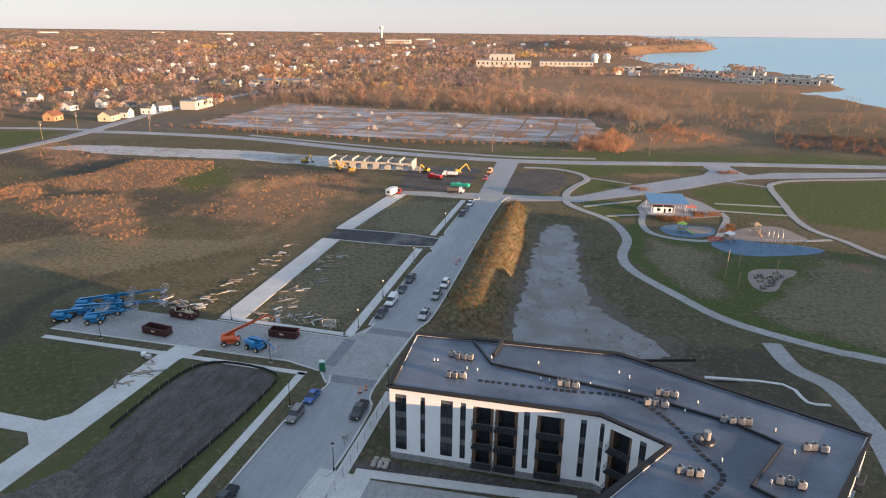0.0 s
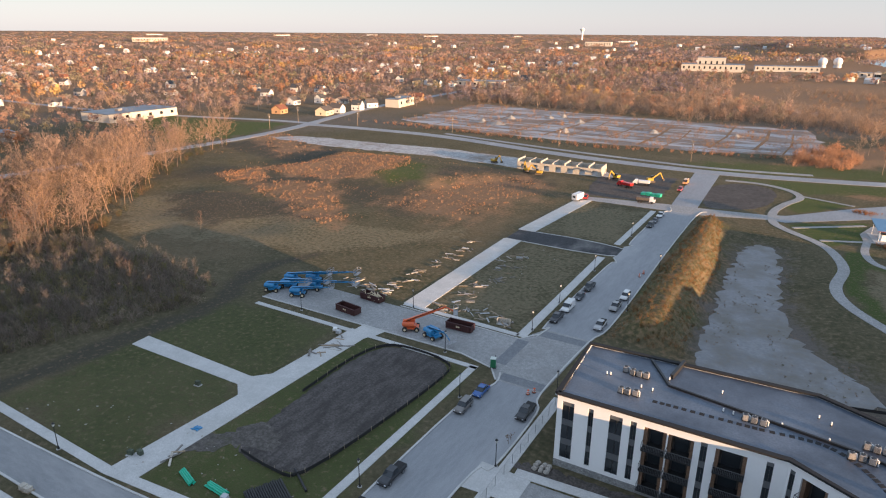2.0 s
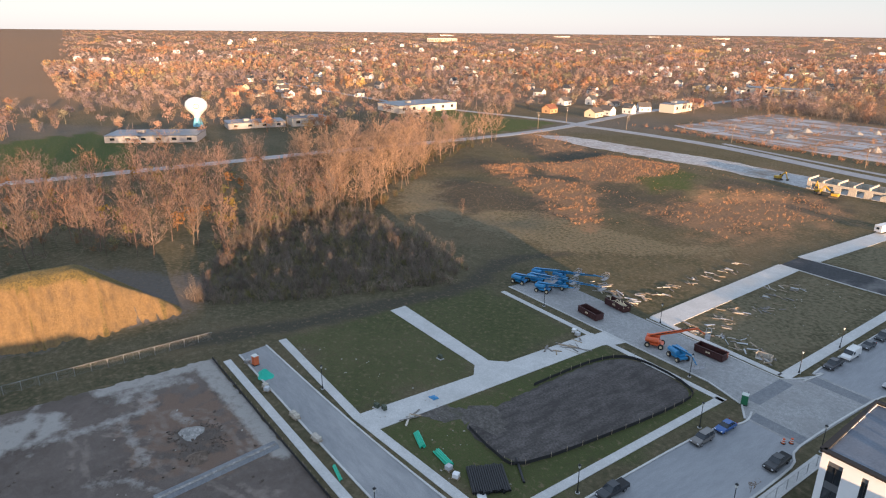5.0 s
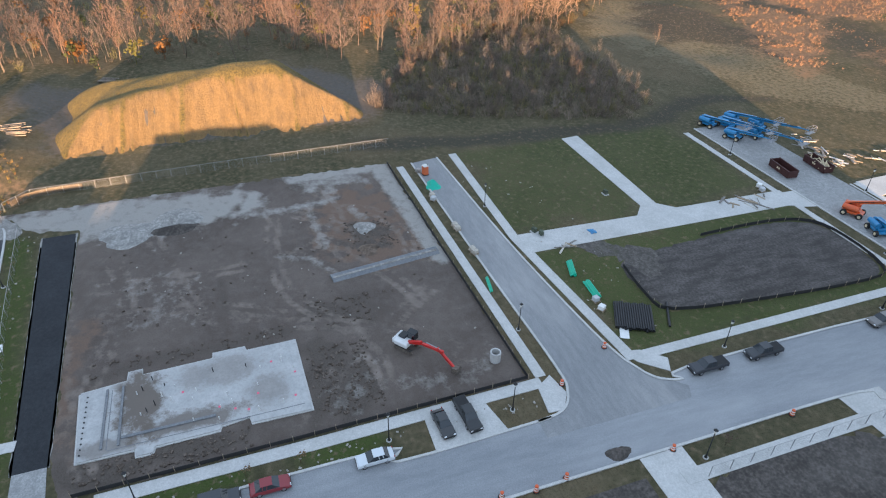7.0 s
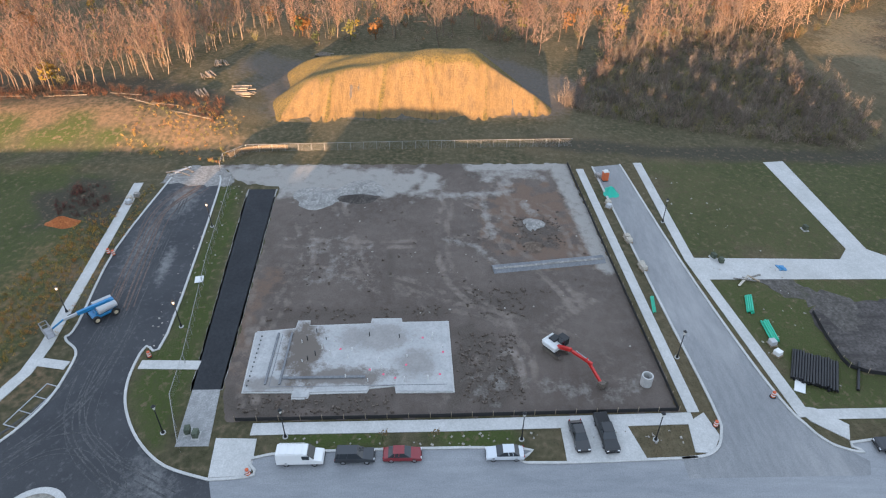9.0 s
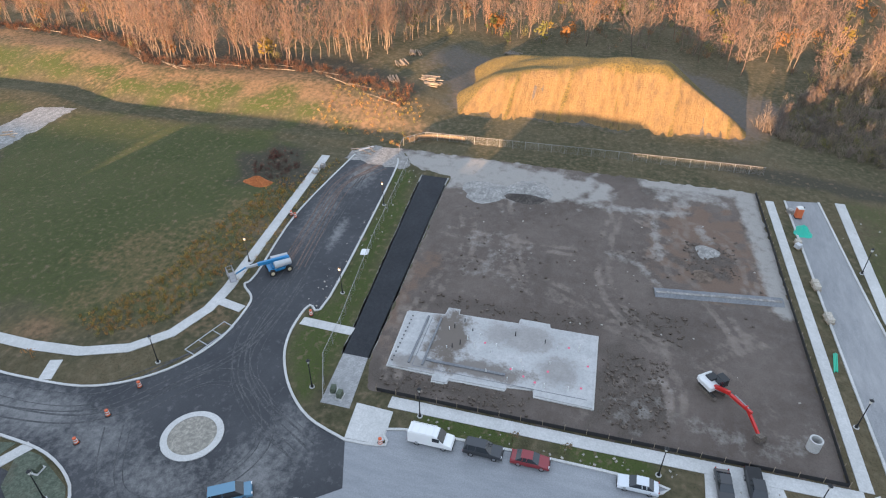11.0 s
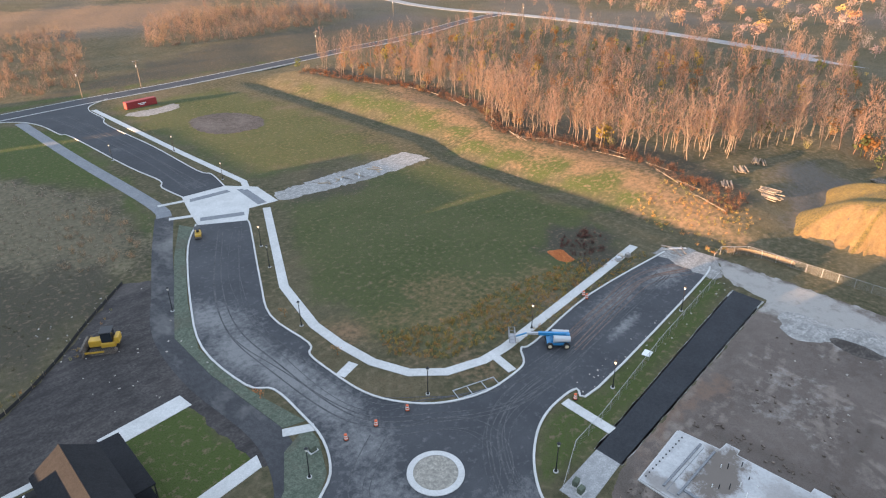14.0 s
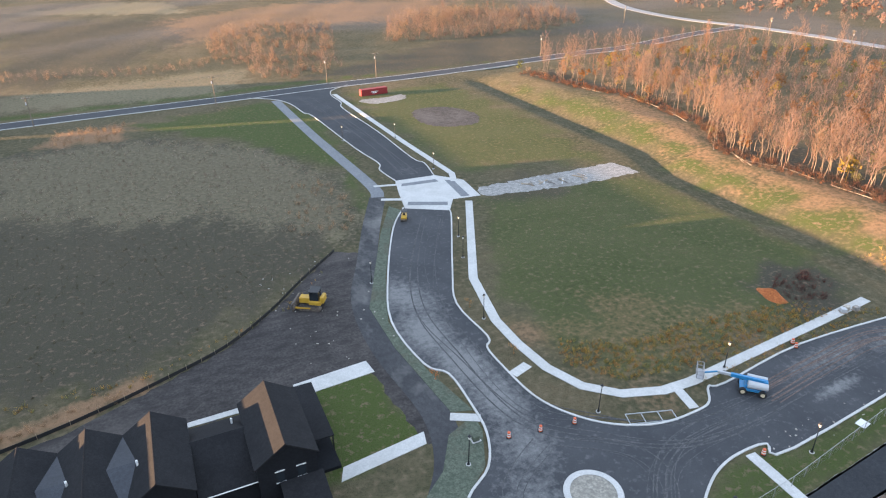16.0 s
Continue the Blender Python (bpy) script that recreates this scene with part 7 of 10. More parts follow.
part("blade", placed(side_prism([(0, 0), (0.28, -0.02), (0.08, 0.5), (0.3, 1.05), (0.02, 1.1), (-0.12, 0.5)], -1.5, 1.5), Matrix.Translation((0, 2.0, 0.05))), MUD, dozer, "curved steel blade")
part("push_arms", add_box(box(-1.3, -0.2, 0.4, -1.15, 2.0, 0.6), 1.15, -0.2, 0.4, 1.3, 2.0, 0.6), YELLOW, dozer)

roller = thing("road_roller", "small yellow roller parked by the raised crossing", "roller", at=(-51.8, -135.4, 0.05), turn=-25)
part("drum", tube((-0.75, 1.0, 0.5), (0.75, 1.0, 0.5), 0.5, 0.5, 18), MUD, roller)
part("drum", tube((-0.75, -1.0, 0.5), (0.75, -1.0, 0.5), 0.5, 0.5, 18), MUD, roller)
part("body", box(-0.7, -1.5, 0.7, 0.7, 1.5, 1.25, 0.08), YELLOW, roller)
part("seat", box(-0.3, -0.4, 1.25, 0.3, 0.1, 1.7, 0.05), RUBBER, roller)
part("canopy", box(-0.75, -0.9, 2.35, 0.75, 0.7, 2.45, 0.03), DARK_METAL, roller)
for sx in (-0.65, 0.65):
    part("canopy_post", tube((sx, -0.7, 1.2), (sx, -0.7, 2.36), 0.04), DARK_METAL, roller)


def dumpster(x, y, turn, label, full):
    ob = thing("dumpster", label, "dumpster", "dumpsters", (x, y, 0.05), turn)
    side = plain("dumpster_paint", (0.055, 0.016, 0.014), 0.6) if "dumpster_paint" not in bpy.data.materials else bpy.data.materials["dumpster_paint"]
    part("floor", box(-1.2, -3.3, 0.2, 1.2, 3.3, 0.35), side, ob)
    for nm, b4 in (("side_wall", (-1.25, -3.3, 0.2, -1.15, 3.3, 1.75)), ("side_wall", (1.15, -3.3, 0.2, 1.25, 3.3, 1.75)), ("end_wall", (-1.15, -3.35, 0.2, 1.15, -3.25, 1.75)), ("end_wall", (-1.15, 3.25, 0.2, 1.15, 3.35, 1.75))):
        part(nm, box(*b4), side, ob)
    for q in range(7):
        yy = -3.1 + q * 1.03
        part("rib", add_box(box(-1.34, yy - 0.06, 0.2, -1.25, yy + 0.06, 1.7), 1.25, yy - 0.06, 0.2, 1.34, yy + 0.06, 1.7), side, ob)
    part("rim", add_box(box(-1.34, -3.4, 1.7, -1.12, 3.4, 1.82), 1.12, -3.4, 1.7, 1.34, 3.4, 1.82), side, ob)
    part("sign_bars", add_box(box(1.345, -0.5, 0.9, 1.36, 0.0, 1.3), 1.345, 0.1, 0.9, 1.36, 0.5, 1.3), CREAM, ob, "pale printed bars")
    if full:
        rnd, heap = random.Random(5), bmesh.new()
        for q in range(26):
            m4 = Matrix.Translation((rnd.uniform(-0.8, 0.8), rnd.uniform(-2.8, 2.8), rnd.uniform(1.0, 1.9))) @ Euler((rnd.uniform(-0.5, 0.5), rnd.uniform(-0.5, 0.5), rnd.uniform(0, 3))).to_matrix().to_4x4()
            add_box(heap, -0.1, -rnd.uniform(0.5, 1.3), -0.04, 0.1, rnd.uniform(0.5, 1.3), 0.06, 0.0, m4)
        part("waste", heap, CREAM, ob, "heaped building waste")
    return ob


dumpster(-95.2, 114.4, -97, "dark maroon open dumpster beside the street", False)
dumpster(-94.6, 123.8, -95, "dark maroon dumpster heaped with waste", True)
dumpster(-66.2, 120.6, -88, "rust-red open dumpster by the kerb", False)


def toilet(x, y, rgb, top, label, turn=0):
    ob = thing("portable_toilet", label, "portable toilet", at=(x, y, 0.05), turn=turn)
    shell = plain("toilet_plastic", rgb, 0.5)
    part("cabin", box(-0.56, -0.56, 0.12, 0.56, 0.56, 2.1, 0.05), shell, ob)
    part("door", box(-0.4, -0.6, 0.2, 0.4, -0.55, 1.95, 0.02), shell, ob)
    part("roof", placed(tapered([(-0.6, 0), (-0.6, 0.08), (0, 0.32), (0.6, 0.08), (0.6, 0)], 0.6, 0.35, 0.08), Matrix.Translation((0, 0, 2.1))), plain("toilet_roof", top, 0.5), ob, "pale translucent roof")
    part("skid", box(-0.62, -0.62, 0, 0.62, 0.62, 0.12), RUBBER, ob)
    part("vent", tube((0.4, 0.4, 2.1), (0.4, 0.4, 2.7), 0.05), RUBBER, ob)
    return ob


toilet(-51.3, 108.4, (0.02, 0.16, 0.07), (0.6, 0.65, 0.6), "green portable toilet at the street corner", 20)
toilet(-118.4, 37.6, (0.6, 0.14, 0.05), (0.65, 0.65, 0.62), "orange portable toilet with a white roof", 10)

BARREL_WHITE = plain("barrel_white", (0.7, 0.7, 0.68), 0.5)
barrel = thing("traffic_barrel", "orange traffic barrel with white bands", "traffic barrel", "traffic barrels")
for q in range(5):
    z0 = 0.08 + 0.18 * q
    part("body" if q % 2 == 0 else "band", tube((0, 0, z0), (0, 0, z0 + 0.18), 0.31 - 0.018 * q, 0.29 - 0.018 * q, 12), ORANGE if q % 2 == 0 else BARREL_WHITE, barrel)
part("base", tube((0, 0, 0), (0, 0, 0.08), 0.44, 0.42, 12), RUBBER, barrel)
for q, (x, y) in enumerate([(-37.2, -58.7), (-42.0, -57.9), (-47.4, -57.1), (-93.1, -56.2), (-93.6, -57.3), (-53.2, 37.0), (-57.9, 46.6), (-47.2, -21.9), (-39.9, 103.6), (-40.7, 102.4), (-38.6, 63.8), (-38.9, 45.2), (-38.4, 178.0), (-38.0, 181.2), (-39.6, 22.0), (-39.4, 30.4), (-39.0, 26.2), (-67.4, -40.8)]):
    at = pose(x, y, 0.05, random.uniform(-4, 4), 0, random.uniform(0, 90))
    if q:
        copy_thing(barrel, at)
    else:
        barrel.matrix_basis = at

# ---------------------------------------------------------------- street lamps and poles
GLOBE = plain("lamp_glass", (0.7, 0.68, 0.62), 0.3)
lamp = thing("street_lamp", "black cast street lamp with a lantern head", "street lamp", "street lamps")
part("pole", tube((0, 0, 0.5), (0, 0, 4.6), 0.08, 0.055, 8), DARK_METAL, lamp)
part("base", add_tube(tube((0, 0, 0), (0, 0, 0.25), 0.24, 0.22, 10), (0, 0, 0.25), (0, 0, 0.8), 0.17, 0.08, 10), DARK_METAL, lamp)
part("footing", tube((0, 0, -0.1), (0, 0, 0.12), 0.36, 0.36, 12), CONCRETE, lamp)
part("lantern", tube((0, 0, 4.6), (0, 0, 5.1), 0.13, 0.24, 8), GLOBE, lamp, "frosted lantern glass")
part("cap", add_tube(tube((0, 0, 5.1), (0, 0, 5.3), 0.3, 0.1, 8), (0, 0, 5.3), (0, 0, 5.5), 0.05, 0.01, 6), DARK_METAL, lamp)
LAMPS = [(-52.6, -18.4), (-51.6, 11.6), (-51.2, 28.6), (-65.6, 36.0), (-101.8, 45.0), (-106.0, 109.0), (-63.4, 108.8), (-82.6, 125.2), (-52.4, 64.0), (-51.7, 94.6), (-36.4, 79.4), (-35.8, 105.4), (-51.2, 129.0), (-51.6, 148.0), (-51.2, 176.0), (-51.0, 216.0), (-34.8, 152.0), (-34.6, 186.0), (-52.1, -57.6), (-48.6, -87.5), (-34.0, -109.0), (-56.0, -111.0), (-59.8, -121.0), (-29.6, -56.6), (-73.8, -38.2), (-53.6, -34.2), (-73.6, -166.0), (-74.4, -200.0), (-77.6, -57.4), (-102.0, -41.2), (-57.2, -205.0), (-36.0, 20.0), (-36.6, 48.4)]
for q, (x, y) in enumerate(LAMPS):
    at = pose(x, y, 0.0, random.uniform(-1, 1), random.uniform(-1, 1), random.uniform(0, 360))
    if q:
        copy_thing(lamp, at)
    else:
        lamp.matrix_basis = at

WOOD_POLE = surface("weathered_pole", (0.2, 0.16, 0.12), (0.27, 0.22, 0.17), 2.0, 8.0, 0.9, 0.01, local=True)
pole = thing("utility_pole", "weathered wooden utility pole with crossarms", "utility pole", "utility poles")
part("shaft", tube((0, 0, 0), (0, 0, 12.0), 0.2, 0.13, 8), WOOD_POLE, pole)
part("crossarm", box(-1.3, -0.08, 11.2, 1.3, 0.08, 11.4), WOOD_POLE, pole)
part("crossarm", box(-1.1, -0.08, 10.2, 1.1, 0.08, 10.35), WOOD_POLE, pole)
ins = bmesh.new()
for x in (-1.2, -0.6, 0.6, 1.2):
    add_tube(ins, (x, 0, 11.4), (x, 0, 11.65), 0.06, 0.04, 6)
part("insulators", ins, GREY_SHELL, pole)
part("transformer", tube((0.35, 0, 9.0), (0.35, 0, 9.9), 0.24, 0.24, 10), GREY_SHELL, pole)
POLES = [(40, -268, 0), (-24.5, -274.3, 5), (-77.2, -295.4, 0), (-101.8, -296.0, 0), (-202.0, -306.0, 15), (-330, -392, 40), (-372, -300, 80), (-366, -240, 80), (-398, -130, 85), (-140, 378, -5), (-60, 372, 5), (-225, 392, 0), (-300, 380, 5), (-352, 372, 60), (-340, 330, 60), (-384, 440, 70), (-372, 520, 70), (30, 386, 8), (-330, 420, 50)]
for q, (x, y, a) in enumerate(POLES):
    at = pose(x, y, -0.2, 0, 0, a)
    if q:
        copy_thing(pole, at)
    else:
        pole.matrix_basis = at
wires = bmesh.new()
for (ax, ay, _), (bx, by, _) in ((POLES[0], POLES[1]), (POLES[1], POLES[2]), (POLES[2], POLES[3]), (POLES[3], POLES[4]), (POLES[4], POLES[5]), (POLES[5], POLES[6]), (POLES[6], POLES[7]), (POLES[7], POLES[8])):
    for off in (-1.2, 1.2):
        old = None
        for s in range(9):
            f = s / 8
            p = Vector((ax + (bx - ax) * f, ay + (by - ay) * f + off, 11.5 - 3.2 * f * (1 - f)))
            if old is not None:
                add_tube(wires, old, p, 0.02, 0.02, 3)
            old = p
tagged(mesh_object("power_lines", wires, DARK_METAL), "thin dark power lines between the poles", "power line", "", "stuff")


# ---------------------------------------------------------------- park and far roads
structure("road", ribbon(eased([(-337, 366), (-300, 371), (-224, 372), (-142, 355), (-95, 348), (-46, 346), (0, 353), (44, 364), (100, 376), (200, 392), (420, 412)]), 9.5, -0.4, 0.14), ASPHALT_OLD, "grey two-lane road past the empty lots", "road")
structure("road", ribbon(eased([(-226, 384), (-142, 368), (-90, 361), (-46, 358), (0, 366)]), 4.0, -0.4, 0.13), ASPHALT_OLD, "narrow grey service lane beside the road", "road")
structure("road", ribbon(eased([(-372, -120), (-348, -42), (-340, 4), (-337, 60), (-335, 150), (-330, 230), (-328, 290), (-333, 345), (-346, 400), (-362, 470), (-372, 560), (-384, 700), (-420, 900)]), 9.0, -0.6, 0.12), ASPHALT_OLD, "grey road between field and houses", "road")
structure("road", ribbon(eased([(-333, 372), (-380, 368), (-470, 345), (-600, 330), (-900, 330)]), 7.0, -0.6, 0.1), ASPHALT_OLD, "grey road past the green field", "road")
structure("road", ribbon(eased([(-440, -560), (-395, -470), (-384, -390), (-398, -320), (-396, -216), (-376, -108)]), 10.0, -0.8, 0.2), CONCRETE_DUSTY, "pale wide road behind the wood", "road")
paving("road", [(-48.4, 268), (-52.4, 344), (-40.5, 343), (-38.2, 268)], 0.034, ASPHALT_OLD, "grey asphalt street end")
paving("road", [(-86, 252.6), (-80, 257.0), (-50, 257.6), (-36, 257.6), (-8, 266.0), (-8, 272.6), (-36, 268.8), (-50, 268.2), (-84, 262.5)], 0.05, CONCRETE_DUSTY, "dusty concrete cross street by the park")
paving("road", [(-10, 265), (-6, 264), (22, 286), (42, 303), (60, 322), (73, 333), (92, 340), (142, 358), (200, 372), (200, 384), (147, 370), (89, 353), (76, 343), (72, 352), (69, 369), (56, 361), (58, 350), (53, 337), (17, 302), (-6, 275), (-11, 273)], 0.044, ASPHALT_OLD, "grey park drive with parking bays")
walkway(eased([(-36, 330), (-21, 331), (-8, 323), (-3, 310), (-8, 294), (-11, 279), (-10, 263), (-5, 254), (5, 243), (10, 233), (13, 217), (11, 199), (14, 186), (24, 171), (36, 156), (55, 146), (66, 143), (110, 128)]), 3.2, 0.1, CONCRETE_DUSTY, "grey concrete park path")
walkway(eased([(26, 126), (41, 127), (44, 121), (48, 121)], 3), 0.8)
walkway(eased([(43, 146), (45, 135), (50, 129), (52, 121), (53, 112), (52, 98)]), 4.2, 0.08, CONCRETE_DUSTY, "grey concrete path to the new building")
walkway(eased([(150, 356), (100, 338), (86, 329), (80, 317), (78, 282), (77, 262), (79, 247), (86, 235), (93, 220), (112, 200)]), 2.8, 0.1, CONCRETE_DUSTY, "grey concrete park path")
for a, b2 in (((50, 278), (77.6, 280)), ((48, 266), (76.6, 266)), ((-3, 258), (20, 275)), ((-3, 314), (17, 306)), ((6, 246), (20, 252)), ((72, 232), (82, 236)), ((62, 325), (79, 317))):
    walkway([a, b2], 1.8, 0.09, CONCRETE_DUSTY)
paving("plaza", [(39, 287), (45, 279), (49, 268), (50, 258), (39, 252), (19, 252), (18, 262), (22, 275)], 0.085, CONCRETE_DUSTY, "grey concrete plaza round the pavilion", "paving")
walkway(eased([(20, 252), (19, 238), (22, 227), (31, 222.6), (42, 225), (48, 243), (51, 255), (50, 263)]), 2.4, 0.095, CONCRETE_DUSTY)
paving("soil_lot", ragged(eased([(-40, 306), (-34, 322), (-22, 326), (-13, 316), (-14, 290), (-22, 276), (-36, 274)], 5, True), 2, 0.5), 0.02, SOIL_DARK, "bare round soil lot with a grassy rim", "soil")
PAVE = surface("tan_paving", (0.27, 0.22, 0.19), (0.34, 0.28, 0.24), 0.3, 4.0)
BLUE_RUBBER = surface("blue_play_surface", (0.11, 0.17, 0.24), (0.16, 0.24, 0.32), 0.3, 4.0)
paving("play_ground", eased([(25, 235), (31, 241), (37, 241), (44, 240), (43, 232), (36, 226), (28, 227)], 6, True), 0.07, BLUE_RUBBER, "blue rubber play surface", "play area")
paving("play_ground", eased([(35, 238), (38, 240), (43, 239), (42, 234), (37, 231)], 6, True), 0.08, PAVE, "tan rubber play area", "play area")
paving("play_ground", eased([(49, 236), (58, 245), (67, 248), (72, 240), (73, 232), (57, 227), (49, 227)], 6, True), 0.07, PAVE, "tan rubber play area", "play area")
paving("play_ground", eased([(40.5, 221), (49, 228), (54, 226), (69, 226), (76, 223), (70, 217), (53, 210.5), (44, 212.5)], 6, True), 0.08, BLUE_RUBBER, "blue rubber play surface", "play area")
paving("fire_circle", eased([(46, 184), (47, 193), (51, 198), (61, 199.6), (60, 195), (56, 190), (52, 181), (48, 179.6)], 6, True), 0.07, PAVE, "tan paved seating circle", "paving")

LIME = plain("lime_play_plastic", (0.35, 0.5, 0.05), 0.5)
TIMBER = surface("pale_timber", (0.34, 0.25, 0.15), (0.42, 0.32, 0.2), 1.5, 8.0, 0.8, 0.005, local=True)
BLUE_ROOF = surface("blue_metal_roof", (0.08, 0.2, 0.36), (0.11, 0.25, 0.42), 0.5, 4.0, 0.4, 0.004, local=True)
pav = thing("pavilion", "park pavilion with a blue metal roof and timber ceiling", "pavilion", at=(29, 260, 0.05), turn=10)
pav.scale = (0.66, 0.66, 0.72)
part("floor", box(-12, -9, 0, 12, 9, 0.2), CONCRETE, pav)
part("kiosk", box(-8.5, -5, 0.2, 2.5, 1, 3.4), WHITE_WALL, pav, "white kiosk wall")
part("kiosk_roof", box(-9, -5.6, 3.4, 3.2, 1.5, 3.7), DARK_METAL, pav)
part("opening", add_box(add_box(box(-6.5, -5.06, 1.2, -4.4, -4.94, 2.6), -2.5, -5.06, 0.2, -1.3, -4.94, 2.6), 0.2, -5.06, 0.9, 1.8, -4.94, 2.6), GLASS, pav)
part("ceiling", side_prism([(-7, 5.2), (9, 7.4), (9, 7.55), (-7, 5.35)], -11, 11), ORANGE, pav, "orange timber ceiling")
part("roof", side_prism([(-7.3, 5.4), (9.3, 7.62), (9.3, 7.95), (-7.3, 5.75)], -11.4, 11.4), BLUE_ROOF, pav)
for x in (-10, -3.4, 3.4, 10):
    part("post", tube((x, -6, 0.2), (x, -6, 5.4), 0.15), WHITE_PIPE, pav)
    part("post", tube((x, 8, 0.2), (x, 8, 7.3), 0.15), WHITE_PIPE, pav)
part("canopy_frame", box(11, -4, 3.2, 17, 3, 3.45), ORANGE, pav, "orange slatted canopy")
for x, y in ((12, -3.6), (16.6, -3.6), (12, 2.6), (16.6, 2.6)):
    part("post", tube((x, y, 0), (x, y, 3.2), 0.1), WHITE_PIPE, pav)


def play_tower(x, y, turn, label, colour):
    ob = thing("play_structure", label, "play structure", "playground", (x, y, 0.07), turn)
    for px in (-1.2, 1.2):
        for py in (-1.2, 1.2):
            part("post", tube((px, py, 0), (px, py, 3.4), 0.08), STEEL, ob)
    part("deck", box(-1.3, -1.3, 1.5, 1.3, 1.3, 1.62), TIMBER, ob)
    part("canopy", tapered([(-1.5, 3.3), (0, 4.2), (1.5, 3.3)], 1.5, 0.3, 3.4), colour, ob)
    part("slide", side_prism([(-4.4, 0.1), (-1.3, 1.6), (-1.3, 1.75), (-4.4, 0.3)], -0.4, 0.4), colour, ob)
    part("climbing_net", add_tube(add_tube(bmesh.new(), (1.3, -1, 1.5), (3.6, -1.6, 0), 0.05), (1.3, 1, 1.5), (3.6, 1.6, 0), 0.05), RUBBER, ob)
    return ob


play_tower(57.5, 237, 20, "timber play tower with net and slide", TIMBER)
play_tower(32, 231, 70, "lime-green climbing frame with a slide", LIME)
play_tower(46.5, 223, 140, "white slide tower on blue rubber", BARREL_WHITE)
swing = thing("swing_frame", "long pale swing frame on the blue surface", "swings", "playground", (63.5, 222.5, 0.07), 14)
for x in (-7, -2.4, 2.4, 7):
    part("leg", add_tube(tube((x, -1, 0), (x, 0, 2.6), 0.06), (x, 1, 0), (x, 0, 2.6), 0.06), STEEL, swing)
part("beam", tube((-7.2, 0, 2.6), (7.2, 0, 2.6), 0.08), WHITE_PIPE, swing)
for x in (-4.7, 0, 4.7):
    part("swing_seat", add_tube(box(x - 0.3, -0.12, 0.5, x + 0.3, 0.12, 0.56), (x, 0, 0.56), (x, 0, 2.6), 0.025), RUBBER, swing)
for q, (x, y, h) in enumerate(((39.4, 186.2, 9.0), (41.6, 178.9, 5.0), (45.5, 199, 4.5), (53, 187.6, 6.5))):
    ob = thing("timber_mast", "tall pale timber mast in the grass", "mast", "timber masts", (x, y, 0))
    part("mast", tube((0, 0, 0), (0.1, 0, h), 0.16, 0.12, 8), TIMBER, ob)
    part("cap", tube((0.1, 0, h), (0.1, 0, h + 0.08), 0.15, 0.13, 8), STEEL, ob)
tunnel = thing("climbing_tunnel", "orange ribbed climbing tunnel on blue rubber", "play structure", "playground", (42.6, 224.4, 0.08), 10)
for q in range(7):
    bm = bmesh.new()
    for k in range(8):
        a, c = radians(22.5 * k), radians(22.5 * (k + 1))
        add_tube(bm, (q * 0.7 - 2.4, 1.0 * math.cos(a), 1.2 * math.sin(a)), (q * 0.7 - 2.4, 1.0 * math.cos(c), 1.2 * math.sin(c)), 0.17, 0.17, 6)
    part("rib", bm, ORANGE, tunnel)
frame_dome = thing("climbing_dome", "grey rope climbing frame of tall arches", "play structure", "playground", (63.5, 235, 0.08), 0)
for q in range(4):
    bm = bmesh.new()
    for k in range(8):
        a, c = radians(22.5 * k), radians(22.5 * (k + 1))
        add_tube(bm, (q * 1.5 - 2.2, 1.9 * math.cos(a), 2.8 * math.sin(a)), (q * 1.5 - 2.2, 1.9 * math.cos(c), 2.8 * math.sin(c)), 0.06, 0.06, 5)
    part("arch", bm, STEEL, frame_dome)
picnic = thing("picnic_table", "dark picnic table on the tan paving", "table", "picnic tables")
part("top", box(-0.9, -0.38, 0.72, 0.9, 0.38, 0.78), DARK_METAL, picnic)
for sy in (-1, 1):
    part("seat", box(-0.9, sy * 0.75 - 0.14, 0.42, 0.9, sy * 0.75 + 0.14, 0.47), DARK_METAL, picnic)
for sx in (-0.7, 0.7):
    part("leg", add_box(box(sx - 0.04, -0.8, 0.36, sx + 0.04, 0.8, 0.42), sx - 0.04, -0.1, 0, sx + 0.04, 0.1, 0.72), DARK_METAL, picnic)
for q, (x, y, a) in enumerate(((52, 187, 15), (53.4, 189.4, 15), (49.6, 191, 40), (51.4, 184.6, 15), (55.6, 192, 70), (48.6, 181.4, 0))):
    at = pose(x, y, 0.07, 0, 0, a)
    if q:
        copy_thing(picnic, at)
    else:
        picnic.matrix_basis = at
bench = thing("park_bench", "dark slatted bench on the paved circle", "bench", "benches")
for q in range(4):
    part("slat", box(-0.9, -0.25 + 0.14 * q, 0.45, 0.9, -0.14 + 0.14 * q, 0.5), TIMBER, bench)
part("leg", box(-0.8, -0.25, 0, -0.7, 0.3, 0.45), DARK_METAL, bench)
part("leg", box(0.7, -0.25, 0, 0.8, 0.3, 0.45), DARK_METAL, bench)
for q, (x, y, a) in enumerate(((49, 187, 20), (51, 190, 20), (50.2, 184, 110), (53, 192, 60), (55, 195, 20), (48.4, 190, 80))):
    at = pose(x, y, 0.07, 0, 0, a)
    if q:
        copy_thing(bench, at)
    else:
        bench.matrix_basis = at
